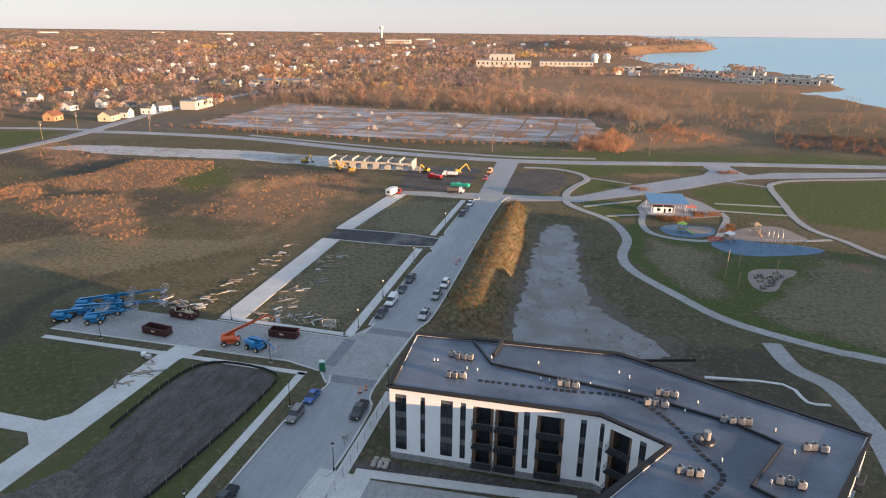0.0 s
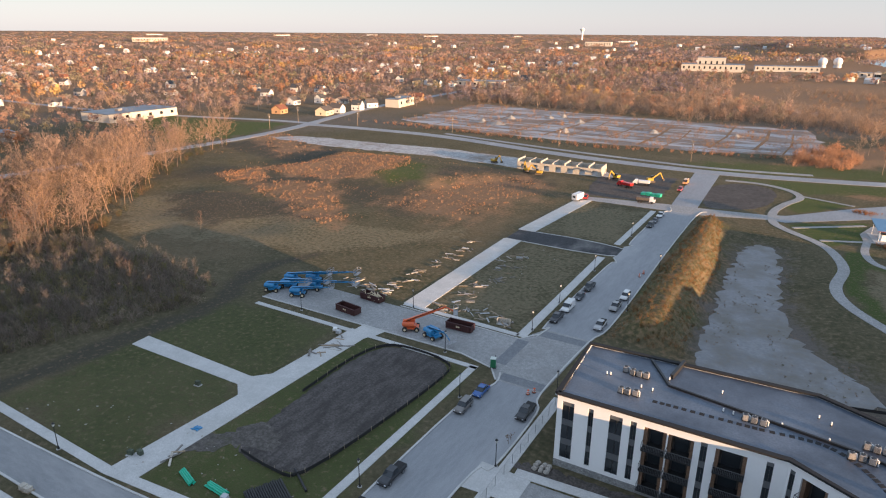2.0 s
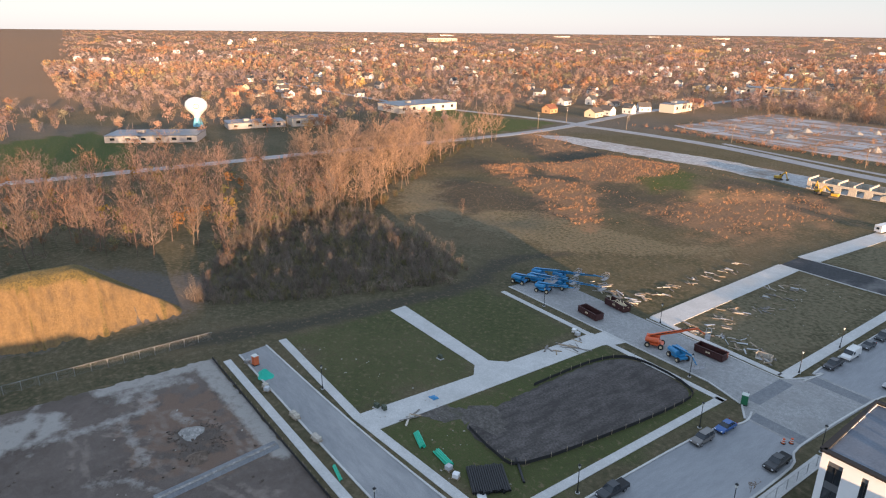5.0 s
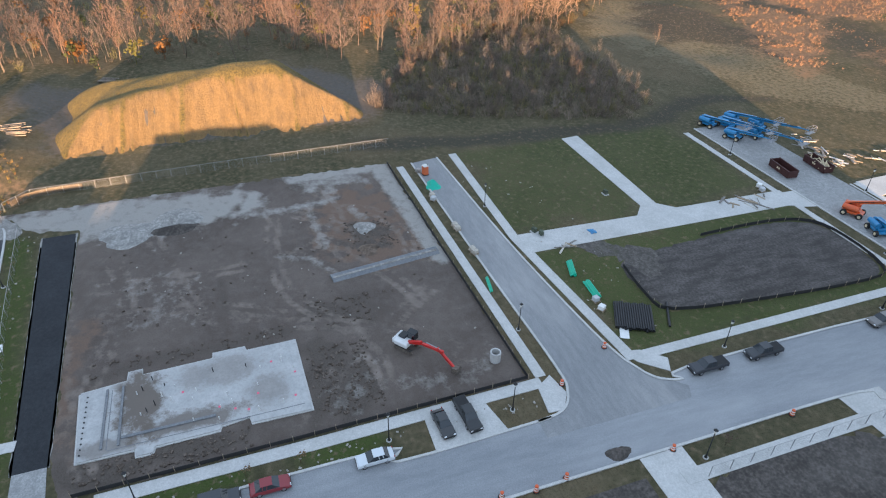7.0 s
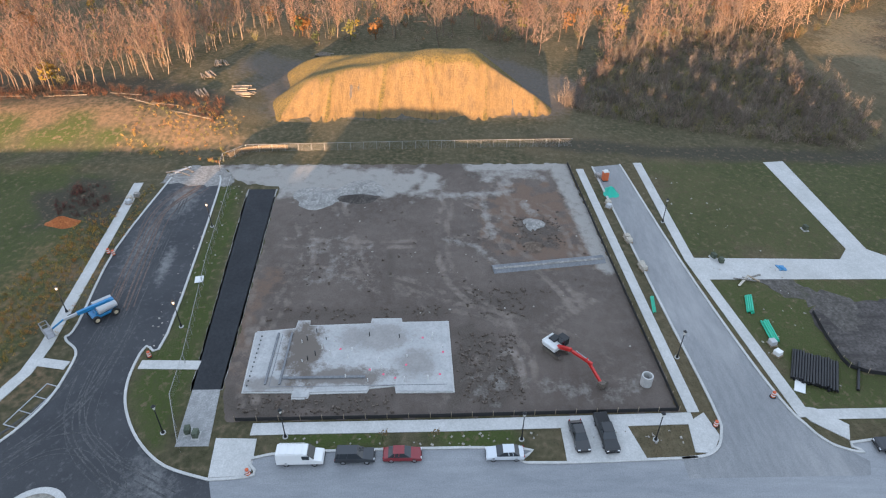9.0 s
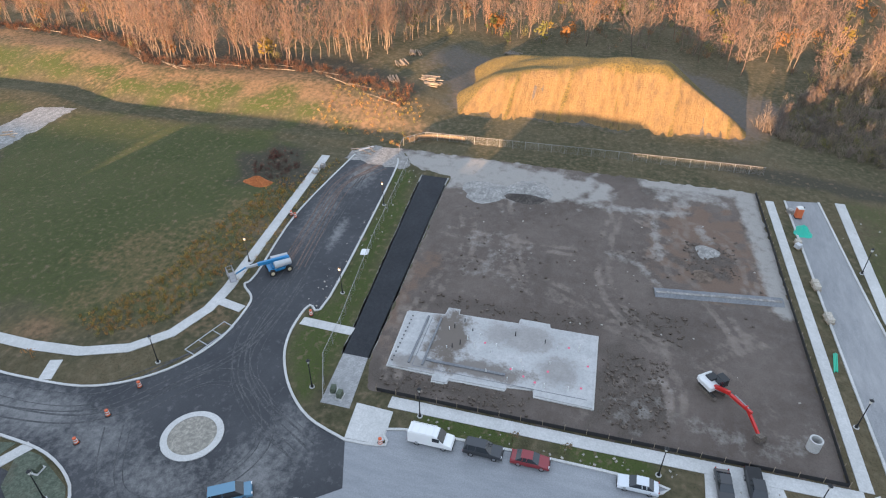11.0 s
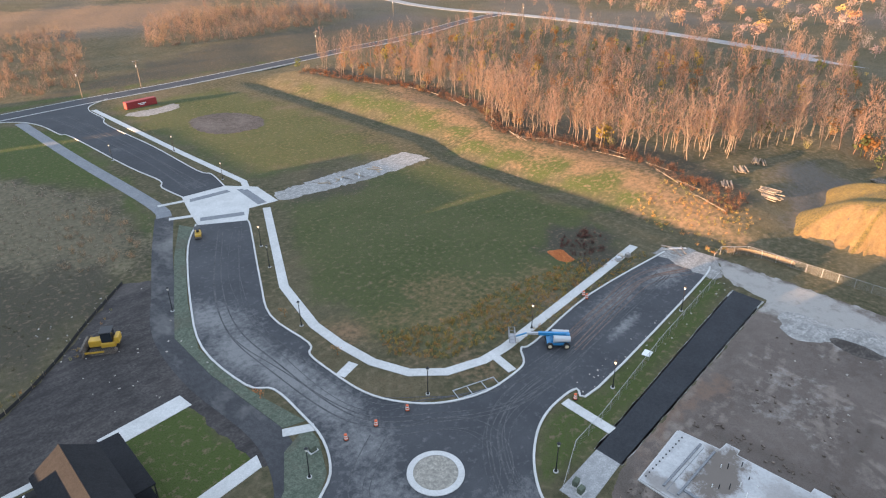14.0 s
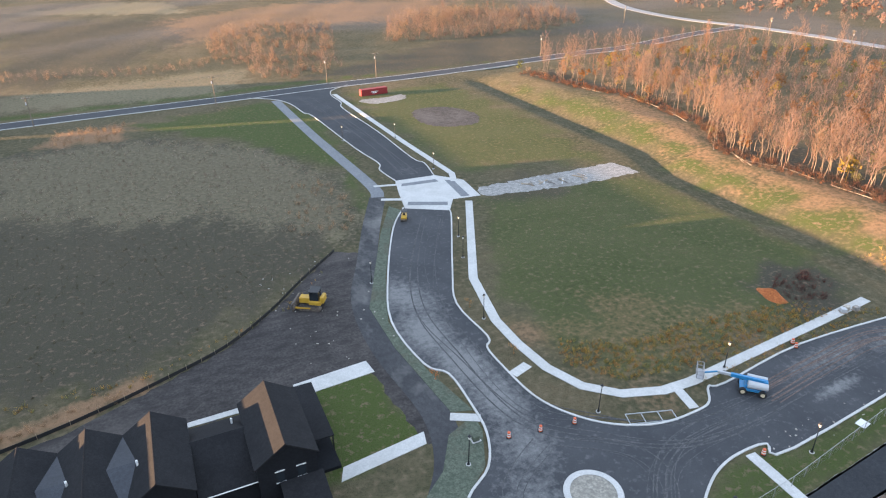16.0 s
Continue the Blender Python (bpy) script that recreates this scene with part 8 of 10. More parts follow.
scatter("ornamental_grass", tuft, fill([(22, 250), (27, 243.5), (36, 246), (38, 251.5)], 120, 41, 0, (), (0.8, 1.3)) + fill([(39, 260), (39, 252), (50, 258), (49, 262)], 90, 42, 0, (), (0.8, 1.3)) + fill([(45, 234), (49, 233), (52, 244), (49, 245)], 60, 43, 0, (), (0.8, 1.2)) + fill([(60, 345), (68, 350), (72, 345), (64, 340)], 50, 44, 0, (), (0.8, 1.3)) + fill([(16, 294), (22, 292), (26, 296), (18, 299)], 40, 45, 0, (), (0.8, 1.3)), TWIGS, "rust ornamental grass beds round the pavilion", "grass bed", [(0.32, 0.16, 0.07), (0.28, 0.13, 0.06)])

# ---- building site past the side street
paving("gravel_pad", ragged([(-318, 306), (-300, 322), (-196, 332), (-138, 328), (-90, 318), (-84, 306), (-140, 303), (-186, 308), (-262, 300)], 5, 1.5), 0.06, surface("site_gravel", (0.4, 0.39, 0.38), (0.52, 0.51, 0.5), 0.06, 1.0, 0.9, 0.05, (0.2, 0.15, 0.11), 0.9), "pale gravel pad of a building site", "gravel")
paving("soil_lot", ragged([(-90, 318), (-56, 322), (-56, 268), (-84, 266), (-90, 290)], 3, 0.8), 0.03, SOIL_DARK, "trampled dark site yard", "soil")
PLY = surface("pale_sheathing", (0.5, 0.45, 0.38), (0.6, 0.55, 0.47), 0.8, 4.0, 0.8, 0.004, local=True)
shell = thing("house_shell", "row of unfinished houses with pale open walls", "building shell", at=(-112, 308, 0.06), turn=4)
for q in range(8):
    x = -22 + q * 6.2
    part("party_wall", box(x, -5, 0, x + 0.5, 6, 5.0 - 0.3 * (q % 2)), PLY, shell)
for q in range(7):
    x = -22 + q * 6.2
    part("front_wall", add_box(add_box(box(x + 0.5, -5, 2.8, x + 6.2, -4.6, 3.8), x + 0.5, -5, 0, x + 1.8, -4.6, 2.8), x + 4.8, -5, 0, x + 6.2, -4.6, 2.8), PLY, shell)
    part("back_wall", box(x + 0.5, 5.6, 0, x + 6.2, 6, 4.2), PLY, shell)
part("floor", box(-22, -5, 0, 21.8, 6, 0.15), CONCRETE, shell)
box_truck = thing("box_trailer", "white office trailer at the path's end", "trailer", at=(-84.2, 254.6, 0.05), turn=-8)
part("body", box(-1.3, -3.2, 0.7, 1.3, 3.2, 3.1, 0.08), MACHINE_WHITE, box_truck)
part("window", box(-1.33, -1.4, 1.6, -1.25, 0.2, 2.4), GLASS, box_truck)
part("window", box(-0.5, -3.24, 1.6, 0.5, -3.16, 2.4), GLASS, box_truck)
for sx in (-1.1, 1.1):
    for y in (-0.6, 0.6):
        part("wheel", tube((sx - 0.12, y, 0.4), (sx + 0.12, y, 0.4), 0.4, 0.4, 12), RUBBER, box_truck)
car("pickup", (0.45, 0.03, 0.03), "red pickup beside the office trailer", -82.4, 259.5, 12)
car("van", (0.7, 0.3, 0.08), "white and orange delivery van at the kerb", -51.2, 312.0, 180)
car("suv", (0.3, 0.02, 0.02), "dark red utility car at the kerb", -50.6, 296.0, 180)


def flat_truck(x, y, turn, cab_rgb, load, label):
    ob = thing("truck", label, "truck", "site trucks", (x, y, 0.05), turn)
    part("cab", tapered([(1.6, 0.6), (1.6, 2.6), (2.9, 2.6), (3.5, 1.6), (3.8, 1.4), (3.8, 0.6)], 1.15, 1.0, 1.8), paint(cab_rgb), ob)
    part("windscreen", side_prism([(2.95, 2.5), (3.0, 2.5), (3.56, 1.65), (3.5, 1.65)], -0.9, 0.9), GLASS, ob)
    part("bed", box(-1.2, -4, 0.9, 1.2, 1.5, 1.1), DARK_METAL, ob)
    part("load", box(-1.15, -3.8, 1.1, 1.15, 1.2, 2.3, 0.1), load, ob)
    for sx in (-1, 1):
        for yy in (-2.8, -1.7, 2.6):
            part("wheel", tube((sx * 1.1 - 0.15, yy, 0.48), (sx * 1.1 + 0.15, yy, 0.48), 0.48, 0.48, 12), RUBBER, ob)
    return ob


flat_truck(-58.5, 266.0, -85, (0.7, 0.7, 0.69), MUD, "white flatbed truck with a muddy load")
flat_truck(-74.0, 290.0, 70, (0.5, 0.02, 0.02), RED, "bright red truck on the site yard")
flat_truck(-68.5, 298.0, 95, (0.7, 0.7, 0.68), MACHINE_WHITE, "white box truck on the site yard")
stack = thing("green_pipe_stack", "stack of green-wrapped material by the fence", "material stack", at=(-59.5, 279.5, 0.03), turn=-6)
GREEN_WRAP = plain("green_wrap", (0.03, 0.4, 0.26), 0.5)
for q in range(4):
    part("bundle", box(-4.2 + 2.2 * q, -1.3, 0, -2.2 + 2.2 * q, 1.3, 1.1 + 0.2 * (q % 2), 0.08), GREEN_WRAP, stack)


def far_digger(x, y, turn):
    ob = thing("excavator", "yellow excavator on the far site", "excavator", "far machines", (x, y, 0.2), turn)
    tracked_base(ob, 1.0, 0.5, 3.6, MUD)
    part("house", box(-1.3, -1.9, 0.9, 1.3, 0.9, 2.0, 0.1), YELLOW, ob)
    part("cab", box(-1.2, 0.0, 2.0, -0.2, 1.3, 3.0, 0.06), GLASS, ob)
    part("boom", placed(box(-0.22, 0, -0.28, 0.22, 4.4, 0.28, 0.04), Matrix.Translation((0.2, 0.6, 1.9)) @ Matrix.Rotation(radians(38), 4, "X")), YELLOW, ob)
    part("stick", placed(box(-0.18, 0, -0.22, 0.18, 3.6, 0.22, 0.04), Matrix.Translation((0.2, 4.0, 4.6)) @ Matrix.Rotation(radians(-62), 4, "X")), YELLOW, ob)
    part("bucket", box(-0.5, 5.3, 0.8, 0.9, 6.2, 1.7, 0.15), MUD, ob)
    return ob


far_digger(-126, 296, 40)
far_digger(-118, 293, 100)
far_digger(-66, 306, -60)
far_digger(-150, 308, -110)
far_digger(-82, 303, 160)

# ---- old concrete lot
paving("concrete_lot", ragged(SLAB_LOT, 9, 3), 0.05, surface("broken_concrete", (0.44, 0.44, 0.45), (0.2, 0.14, 0.1), 0.04, 0.6, 0.9, 0.05, (0.24, 0.15, 0.09), 0.7, (0.55, 1.5, 1), spread=0.05, grit=0.4), "cracked old concrete lot with weeds", "concrete")
rnd, heap = random.Random(8), bmesh.new()
for q in range(9):
    x, y = rnd.uniform(-235, -30), rnd.uniform(425, 520)
    bmesh.ops.create_cone(heap, cap_ends=True, segments=9, radius1=rnd.uniform(3, 8), radius2=0.4, depth=rnd.uniform(1.5, 4), matrix=Matrix.Translation((x, y, 1.2)))
tagged(mesh_object("rubble_heaps", heap, RUBBLE), "low heaps of soil and rubble on the old lot", "rubble", "", "stuff")

# ---- houses, works and tower
SIDINGS = [plain("house_siding", c, 0.7) for c in ((0.62, 0.61, 0.59), (0.55, 0.48, 0.35), (0.42, 0.26, 0.14), (0.3, 0.3, 0.31), (0.52, 0.48, 0.42))]
ROOFS = [surface("house_roof", c, tuple(v * 1.3 for v in c), 0.6, 4.0, 0.9, 0.0, local=True) for c in ((0.1, 0.09, 0.085), (0.16, 0.12, 0.1), (0.07, 0.075, 0.08), (0.2, 0.09, 0.06))]


def house(width, depth, eave, ridge, siding, roof):
    ob = thing("house", "small gabled house among autumn trees", "house", "houses of the town")
    w, d = width / 2, depth / 2
    part("wall", side_prism([(-d, 0), (-d, eave), (0, ridge - 0.2), (d, eave), (d, 0)], -w, w), siding, ob)
    part("roof", side_prism([(-d - 0.5, eave - 0.3), (0, ridge), (d + 0.5, eave - 0.3), (d + 0.5, eave - 0.05), (0, ridge + 0.3), (-d - 0.5, eave - 0.05)], -w - 0.4, w + 0.4), roof, ob)
    for x in (-w * 0.5, w * 0.5):
        for y in (-d - 0.04, d + 0.04):
            part("window", box(x - 0.6, y - 0.05, 1.2, x + 0.6, y + 0.05, 2.6), GLASS, ob)
    part("window", box(-w - 0.05, -0.6, 1.2, -w + 0.05, 0.6, 2.6), GLASS, ob)
    part("chimney", box(w * 0.4, -0.4, ridge - 1.2, w * 0.4 + 0.7, 0.3, ridge + 1.0), SIDINGS[2], ob)
    return ob


kinds = [house(11, 9, 4.6, 8.0, SIDINGS[0], ROOFS[0]), house(13, 9, 3.4, 6.4, SIDINGS[4], ROOFS[1]), house(9, 8, 5.2, 8.8, SIDINGS[0], ROOFS[2]), house(14, 10, 4.4, 7.6, SIDINGS[1], ROOFS[0]), house(11, 9, 4.2, 7.4, SIDINGS[2], ROOFS[3]), house(10, 8, 4.8, 8.2, SIDINGS[3], ROOFS[2])]
r = np.random.RandomState(77)
SPOTS = [(x, y, (0, 4, 2, 3, 0, 1, 2, 0, 5)[q % 9]) for q, (x, y) in enumerate(ALL_HOUSES)]
for q in range(34):
    a, d = radians(r.uniform(22, 78)), r.uniform(900, 1700)
    SPOTS.append((-d * math.sin(a), d * math.cos(a), r.randint(6)))
used = set()
for x, y, kk in SPOTS:
    z = float(lie(np.array([x]), np.array([y]))[0]) - 0.2
    at = pose(x, y, z, 0, 0, r.choice([8, 98, 8, 100, 60]) + r.uniform(-6, 6))
    if kk in used:
        copy_thing(kinds[kk], at)
    else:
        kinds[kk].matrix_basis = at
        used.add(kk)


CREAM_ROOF = surface("pale_flat_roof", (0.36, 0.33, 0.29), (0.46, 0.43, 0.39), 0.05, 1.0, 0.8, 0.0)


def flat_block(x, y, w, d, h, turn, material, label, name="warehouse", roof=None):
    ob = thing(name, label, "building", "flat roofed buildings", (x, y, float(lie(np.array([float(x)]), np.array([float(y)]))[0]) - 0.2), turn)
    part("wall", box(-w / 2, -d / 2, 0, w / 2, d / 2, h), material, ob)
    part("roof", box(-w / 2 - 0.3, -d / 2 - 0.3, h, w / 2 + 0.3, d / 2 + 0.3, h + 0.4), roof or ROOFING, ob)
    k = max(3, int(w / 9))
    for q in range(k):
        xx = -w / 2 + (q + 0.5) * w / k
        part("window", box(xx - 1.4, -d / 2 - 0.06, h * 0.4, xx + 1.4, -d / 2 + 0.06, h * 0.75), GLASS, ob)
    part("roof_unit", box(-w * 0.2, -2, h + 0.4, -w * 0.2 + 4, 2, h + 2.0, 0.1), UNIT, ob)
    return ob


CREAM_WALL = SIDINGS[4]
for x, y, w, d, h, turn, label in ((-482, 318, 62, 34, 6.5, 92, "long cream warehouse beside the green field"), (-456, 160, 40, 20, 4, 80, "low flat-roofed hall with a pale roof"), (-446, 196, 26, 18, 6, 80, "low brick-coloured hall among trees"), (-432, 88, 54, 26, 4.2, 62, "low flat shop building beside the tower"), (-352, 512, 34, 14, 7.5, 98, "long cream apartment house along the road"), (-394, 760, 60, 22, 8, 10, "pale blue-white warehouse in the town"), (-200, 1340, 110, 50, 13, 8, "long cream waterworks hall with windows"), (-205, 1352, 50, 36, 25, 8, "tall cream waterworks block with towers"), (-80, 1420, 110, 40, 10, 8, "low cream arcaded works hall"), (40, 1300, 30, 18, 8, 5, "pale works shed near the shore"), (110, 1245, 46, 20, 9, 5, "cream sheds near the shore"), (-730, 2300, 90, 40, 15, 10, "far pale industrial hall in woods"), (-2100, 1500, 110, 40, 14, 40, "far pale industrial hall in woods")):
    flat_block(x, y, w, d, h, turn, SIDINGS[3] if h < 4.5 else CREAM_WALL, label)
r = np.random.RandomState(57)
for x, y in ((96, 1227), (136, 1340), (143, 1164), (162, 1134), (180, 1106), (221, 1196), (206, 1022), (265, 1256), (255, 1103), (273, 1110), (267, 1035), (283, 1024), (262, 1380), (251, 1209), (308, 1063), (180, 1250), (120, 1290), (230, 1060), (190, 1050), (300, 1150)):
    flat_block(x, y, r.uniform(22, 52), r.uniform(12, 20), r.uniform(5, 9), r.uniform(-24, -10), CREAM_WALL, "low cream plant building on the shore point", roof=CREAM_ROOF)
for x, y, w in ((-2500, 2560, 170), (-2300, 3070, 120), (-1850, 2980, 150), (-749, 2710, 160), (-1500, 3300, 90), (-2900, 2100, 140)):
    flat_block(x, y, w * 0.5, 30, 5, 45, SIDINGS[0], "far white hall on the skyline", roof=CREAM_ROOF)
for x, y in ((322, 1068), (318, 1090), (60, 1240)):
    flat_block(x, y, 9, 9, 11, 0, SIDINGS[0], "small white tower block on the shore", "pump_house", CREAM_ROOF)
for q, (x, y) in enumerate(((-24, 1604), (4, 1614))):
    ob = thing("storage_tank", "white spherical storage tank on a ring", "tank", "spherical tanks", (x, y, float(lie(np.array([float(x)]), np.array([float(y)]))[0])))
    bm = bmesh.new()
    bmesh.ops.create_uvsphere(bm, u_segments=18, v_segments=10, radius=9, matrix=Matrix.Translation((0, 0, 12)))
    part("sphere", bm, MACHINE_WHITE, ob, smooth=True)
    part("skirt", tube((0, 0, 0), (0, 0, 7), 8, 7, 16), GREY_SHELL, ob)
tower = thing("water_tower", "white water tower with a pale blue foot", "water tower", at=(-478, 126, 0))
tower.scale = (0.75, 0.75, 0.86)
bm = bmesh.new()
prof = [(3.0, 7.0), (3.6, 9.0), (6.5, 11.5), (9.4, 14.0), (10.4, 17.0), (9.6, 20.0), (6.6, 22.4), (2.5, 23.6), (0.0, 23.8)]
rings = [[bm.verts.new((p * math.cos(radians(20 * k)), p * math.sin(radians(20 * k)), z)) for k in range(18)] for p, z in prof[:-1]]
top = bm.verts.new((0, 0, prof[-1][1]))
for a, b2 in zip(rings, rings[1:]):
    for k in range(18):
        bm.faces.new((a[k - 1], a[k], b2[k], b2[k - 1]))
for k in range(18):
    bm.faces.new((rings[-1][k - 1], rings[-1][k], top))
part("bowl", bm, MACHINE_WHITE, tower, "white rounded bowl", True)
part("foot", tube((0, 0, 0), (0, 0, 7.2), 5.0, 3.0, 18), plain("pale_blue_steel", (0.15, 0.42, 0.55), 0.5), tower, "pale blue flared foot")
ring_mark = bmesh.new()
for k in range(16):
    a, b2 = radians(22.5 * k), radians(22.5 * (k + 1))
    add_tube(ring_mark, (10.3, 2.6 * math.cos(a) - 3, 17.2 + 1.8 * math.sin(a)), (10.3, 2.6 * math.cos(b2) - 3, 17.2 + 1.8 * math.sin(b2)), 0.25, 0.25, 4)
part("ring_mark", ring_mark, DARK_METAL, tower, "dark oval ring")
for x in (-1, 1):
    part("mast", tube((x, 0, 23.5), (x, 0, 26.0), 0.15), DARK_METAL, tower)
far_tower = thing("far_water_tower", "far pale water tower over the woods", "water tower", at=(-1000, 2900, float(lie(np.array([-1000.0]), np.array([2900.0]))[0])))
part("stem", tube((0, 0, 0), (0, 0, 40), 4, 4, 10), MACHINE_WHITE, far_tower)
part("bowl", add_tube(tube((0, 0, 38), (0, 0, 46), 7, 12, 14), (0, 0, 46), (0, 0, 52), 12, 5, 14), MACHINE_WHITE, far_tower)
r, town = np.random.RandomState(91), bmesh.new()
for q in range(150):
    a, d = radians(r.uniform(-4, 84)), r.uniform(1100, 2600)
    x, y = -d * math.sin(a), d * math.cos(a)
    if within(np.array([x]), np.array([y]), SHORE)[0] > -60 or within(np.array([x]), np.array([y]), WORKS)[0] > 0:
        continue
    z, w, e = float(lie(np.array([x]), np.array([y]))[0]), r.uniform(5, 9), r.uniform(5, 7)
    bit = side_prism([(-5, 0), (-5, e), (0, e + r.uniform(2, 4)), (5, e), (5, 0)], -w, w)
    bmesh.ops.transform(bit, matrix=pose(x, y, z, 0, 0, r.uniform(0, 180)), verts=bit.verts)
    me = bpy.data.meshes.new("bit")
    bit.to_mesh(me)
    town.from_mesh(me)
    bpy.data.meshes.remove(me)
    bit.free()
tagged(mesh_object("far_roofs", town, SIDINGS[0]), "pale gables of the far town among trees", "roofs", "", "stuff")
joints = bmesh.new()  # weedy joints of the old lot
for q in range(13):
    x = -282 + q * 22 + (q % 3) * 3
    y0, y1 = 412 + (q % 4) * 6, 535 - (q % 5) * 9
    joints = ribbon([(x, y0), (x + 3, (y0 + y1) / 2), (x + 1, y1)], 1.1 + 0.5 * (q % 3), 0.0, 0.068, joints)
for q in range(9):
    y, x0, x1 = 416 + q * 14, -280 + (q % 3) * 30, -8 - (q % 4) * 22
    joints = ribbon([(x0, y), ((x0 + x1) / 2, y + 2), (x1, y + 3)], 1.6 + 0.8 * (q % 2), 0.0, 0.076, joints)
tagged(mesh_object("weedy_joints", joints, GROUND), "weeds and soil in the joints of the old lot", "weeds", "", "stuff")


# ---------------------------------------------------------------- the building plot
m, n, l, b = nodes_of("new_slab")
pos = n.new("ShaderNodeNewGeometry").outputs["Position"]
mid, fine = noise_at(n, l, pos, 0.45, 6.0, 0.72), noise_at(n, l, pos, 2.5, 4.0, 0.7)
colour = blend(n, l, ramp(n, l, mid, 0.35, 0.65), (0.36, 0.36, 0.355), (0.48, 0.475, 0.465))
colour = blend(n, l, times(n, l, ramp(n, l, fine, 0.45, 0.75), 0.5), colour, (0.26, 0.25, 0.235))
for cx, cy, rx, ry, much in ((-68.0, -18.6, 5.0, 2.6, 0.95), (-62.6, -13.0, 1.6, 6.0, 0.8), (-70.6, -8.0, 2.4, 5.0, 0.45), (-65.0, -2.0, 2.6, 2.6, 0.45), (-61.4, -22.0, 1.2, 4.0, 0.6)):
    # mud trodden over part of the slab
    away = n.new("ShaderNodeMapping")
    away.vector_type = "POINT"
    away.inputs["Location"].default_value, away.inputs["Scale"].default_value = (-cx / rx, -cy / ry, 0), (1 / rx, 1 / ry, 0)
    l.new(pos, away.inputs["Vector"])
    size = n.new("ShaderNodeVectorMath")
    size.operation = "LENGTH"
    l.new(away.outputs[0], size.inputs[0])
    both = n.new("ShaderNodeMath")
    both.operation = "SUBTRACT"
    l.new(ramp(n, l, mid, 0.2, 0.62), both.inputs[0])
    l.new(times(n, l, size.outputs["Value"], 0.75), both.inputs[1])
    colour = blend(n, l, times(n, l, ramp(n, l, both.outputs[0], -0.35, 0.1), much), colour, (0.13, 0.105, 0.085))
l.new(colour, b.inputs["Base Color"])
b.inputs["Roughness"].default_value = 0.85
bumped(n, l, b, fine, 0.5, 0.02)
SLAB_MAT = m
slab = thing("foundation_slab", "new pale concrete foundation slab with pipe stubs", "foundation", at=(0, 0, 0.02))
OUTER = [(-72.0, -26.2), (-72.6, -20.4), (-74.4, -20.2), (-74.4, -18.6), (-73.2, -18.4), (-73.5, -9.0), (-74.6, -8.9), (-74.6, -4.4), (-73.7, -4.2), (-73.9, 2.8), (-59.6, 3.2), (-59.8, -4.6), (-61.0, -4.8), (-60.6, -8.4), (-59.9, -8.6), (-59.8, -16.4), (-58.9, -16.6), (-58.9, -18.6), (-60.1, -18.8), (-60.1, -25.5)]
part("slab", prism(OUTER, -0.2, 0.32), SLAB_MAT, slab)
part("footing", ribbon(OUTER + [OUTER[0]], 0.5, -0.2, 0.2), CONCRETE, slab, "pale footing edge")
for y in (-22.9, -20.9):
    part("footing_wall", box(-71.6, y, 0.3, -61.2, y + 0.3, 0.52), CONCRETE_GREY, slab, "low grey footing wall")
part("footing_wall", box(-62.6, -20.5, 0.3, -62.2, -9.0, 0.5), CONCRETE_GREY, slab, "low grey footing wall")
part("groove", add_box(box(-71.4, -22.2, 0.32, -61.0, -22.1, 0.335), -60.9, -22.1, 0.32, -60.8, 2.4, 0.335), CONCRETE_GREY, slab)
rnd = random.Random(21)
PINK = plain("pink_marking", (0.75, 0.12, 0.2), 0.7)
for q in range(26):
    x, y = rnd.uniform(-72, -61.5), rnd.uniform(-19, 2)
    part("pipe_stub", tube((x, y, 0.3), (x, y, 0.3 + rnd.uniform(0.3, 1.0)), 0.07, 0.07, 7), WHITE_PIPE if q % 4 else DARK_METAL, slab)
for q in range(8):
    x, y = rnd.uniform(-71, -62), rnd.uniform(-15, 2)
    part("marking", box(x, y, 0.32, x + 0.35, y + 0.3, 0.33), PINK, slab, "pink paint mark")
for q in range(12):
    part("anchor_bolt", tube((-71.0 + q * 0.9, -25.2, 0.3), (-71.0 + q * 0.9, -25.2, 0.42), 0.12, 0.12, 6), DARK_METAL, slab)


def patch(name, pts, top, material, label, category="soil", rough=0.6, seed=1):
    return structure(name, prism(ragged(eased(pts, 5, True), 0.9, rough, seed), -0.1, top), material, label, category)


DUST = surface("stone_dust", (0.27, 0.255, 0.235), (0.36, 0.345, 0.325), 0.12, 2.5, 0.95, 0.06, (0.15, 0.125, 0.1), 0.85)


def heap(x, y, rx, ry, h, material, label, name="gravel_mound", seed=1):
    """A low uneven pile."""
    r2 = np.random.RandomState(seed)
    n1, n2 = 9, 26
    v, t = [(x, y, h)], []
    for i1 in range(1, n1):
        f = i1 / (n1 - 1)
        for k in range(n2):
            a = 2 * math.pi * k / n2
            w = 1 + 0.12 * math.sin(3 * a + seed) + r2.uniform(-0.05, 0.05)
            v.append((x + rx * f * w * math.cos(a), y + ry * f * w * math.sin(a), h * (0.5 + 0.5 * math.cos(math.pi * f)) * (1 + r2.uniform(-0.08, 0.08)) if i1 < n1 - 1 else -0.1))
    for k in range(n2):
        t.append((0, 1 + k, 1 + (k + 1) % n2))
    for i1 in range(n1 - 2):
        for k in range(n2):
            a, b2, c, d = 1 + i1 * n2 + k, 1 + i1 * n2 + (k + 1) % n2, 1 + (i1 + 1) * n2 + (k + 1) % n2, 1 + (i1 + 1) * n2 + k
            t += [(a, d, c), (a, c, b2)]
    ob = from_arrays(name, np.array(v), np.array(t), material)
    ob.data.shade_smooth()
    return tagged(ob, label, "heap", "heaps")


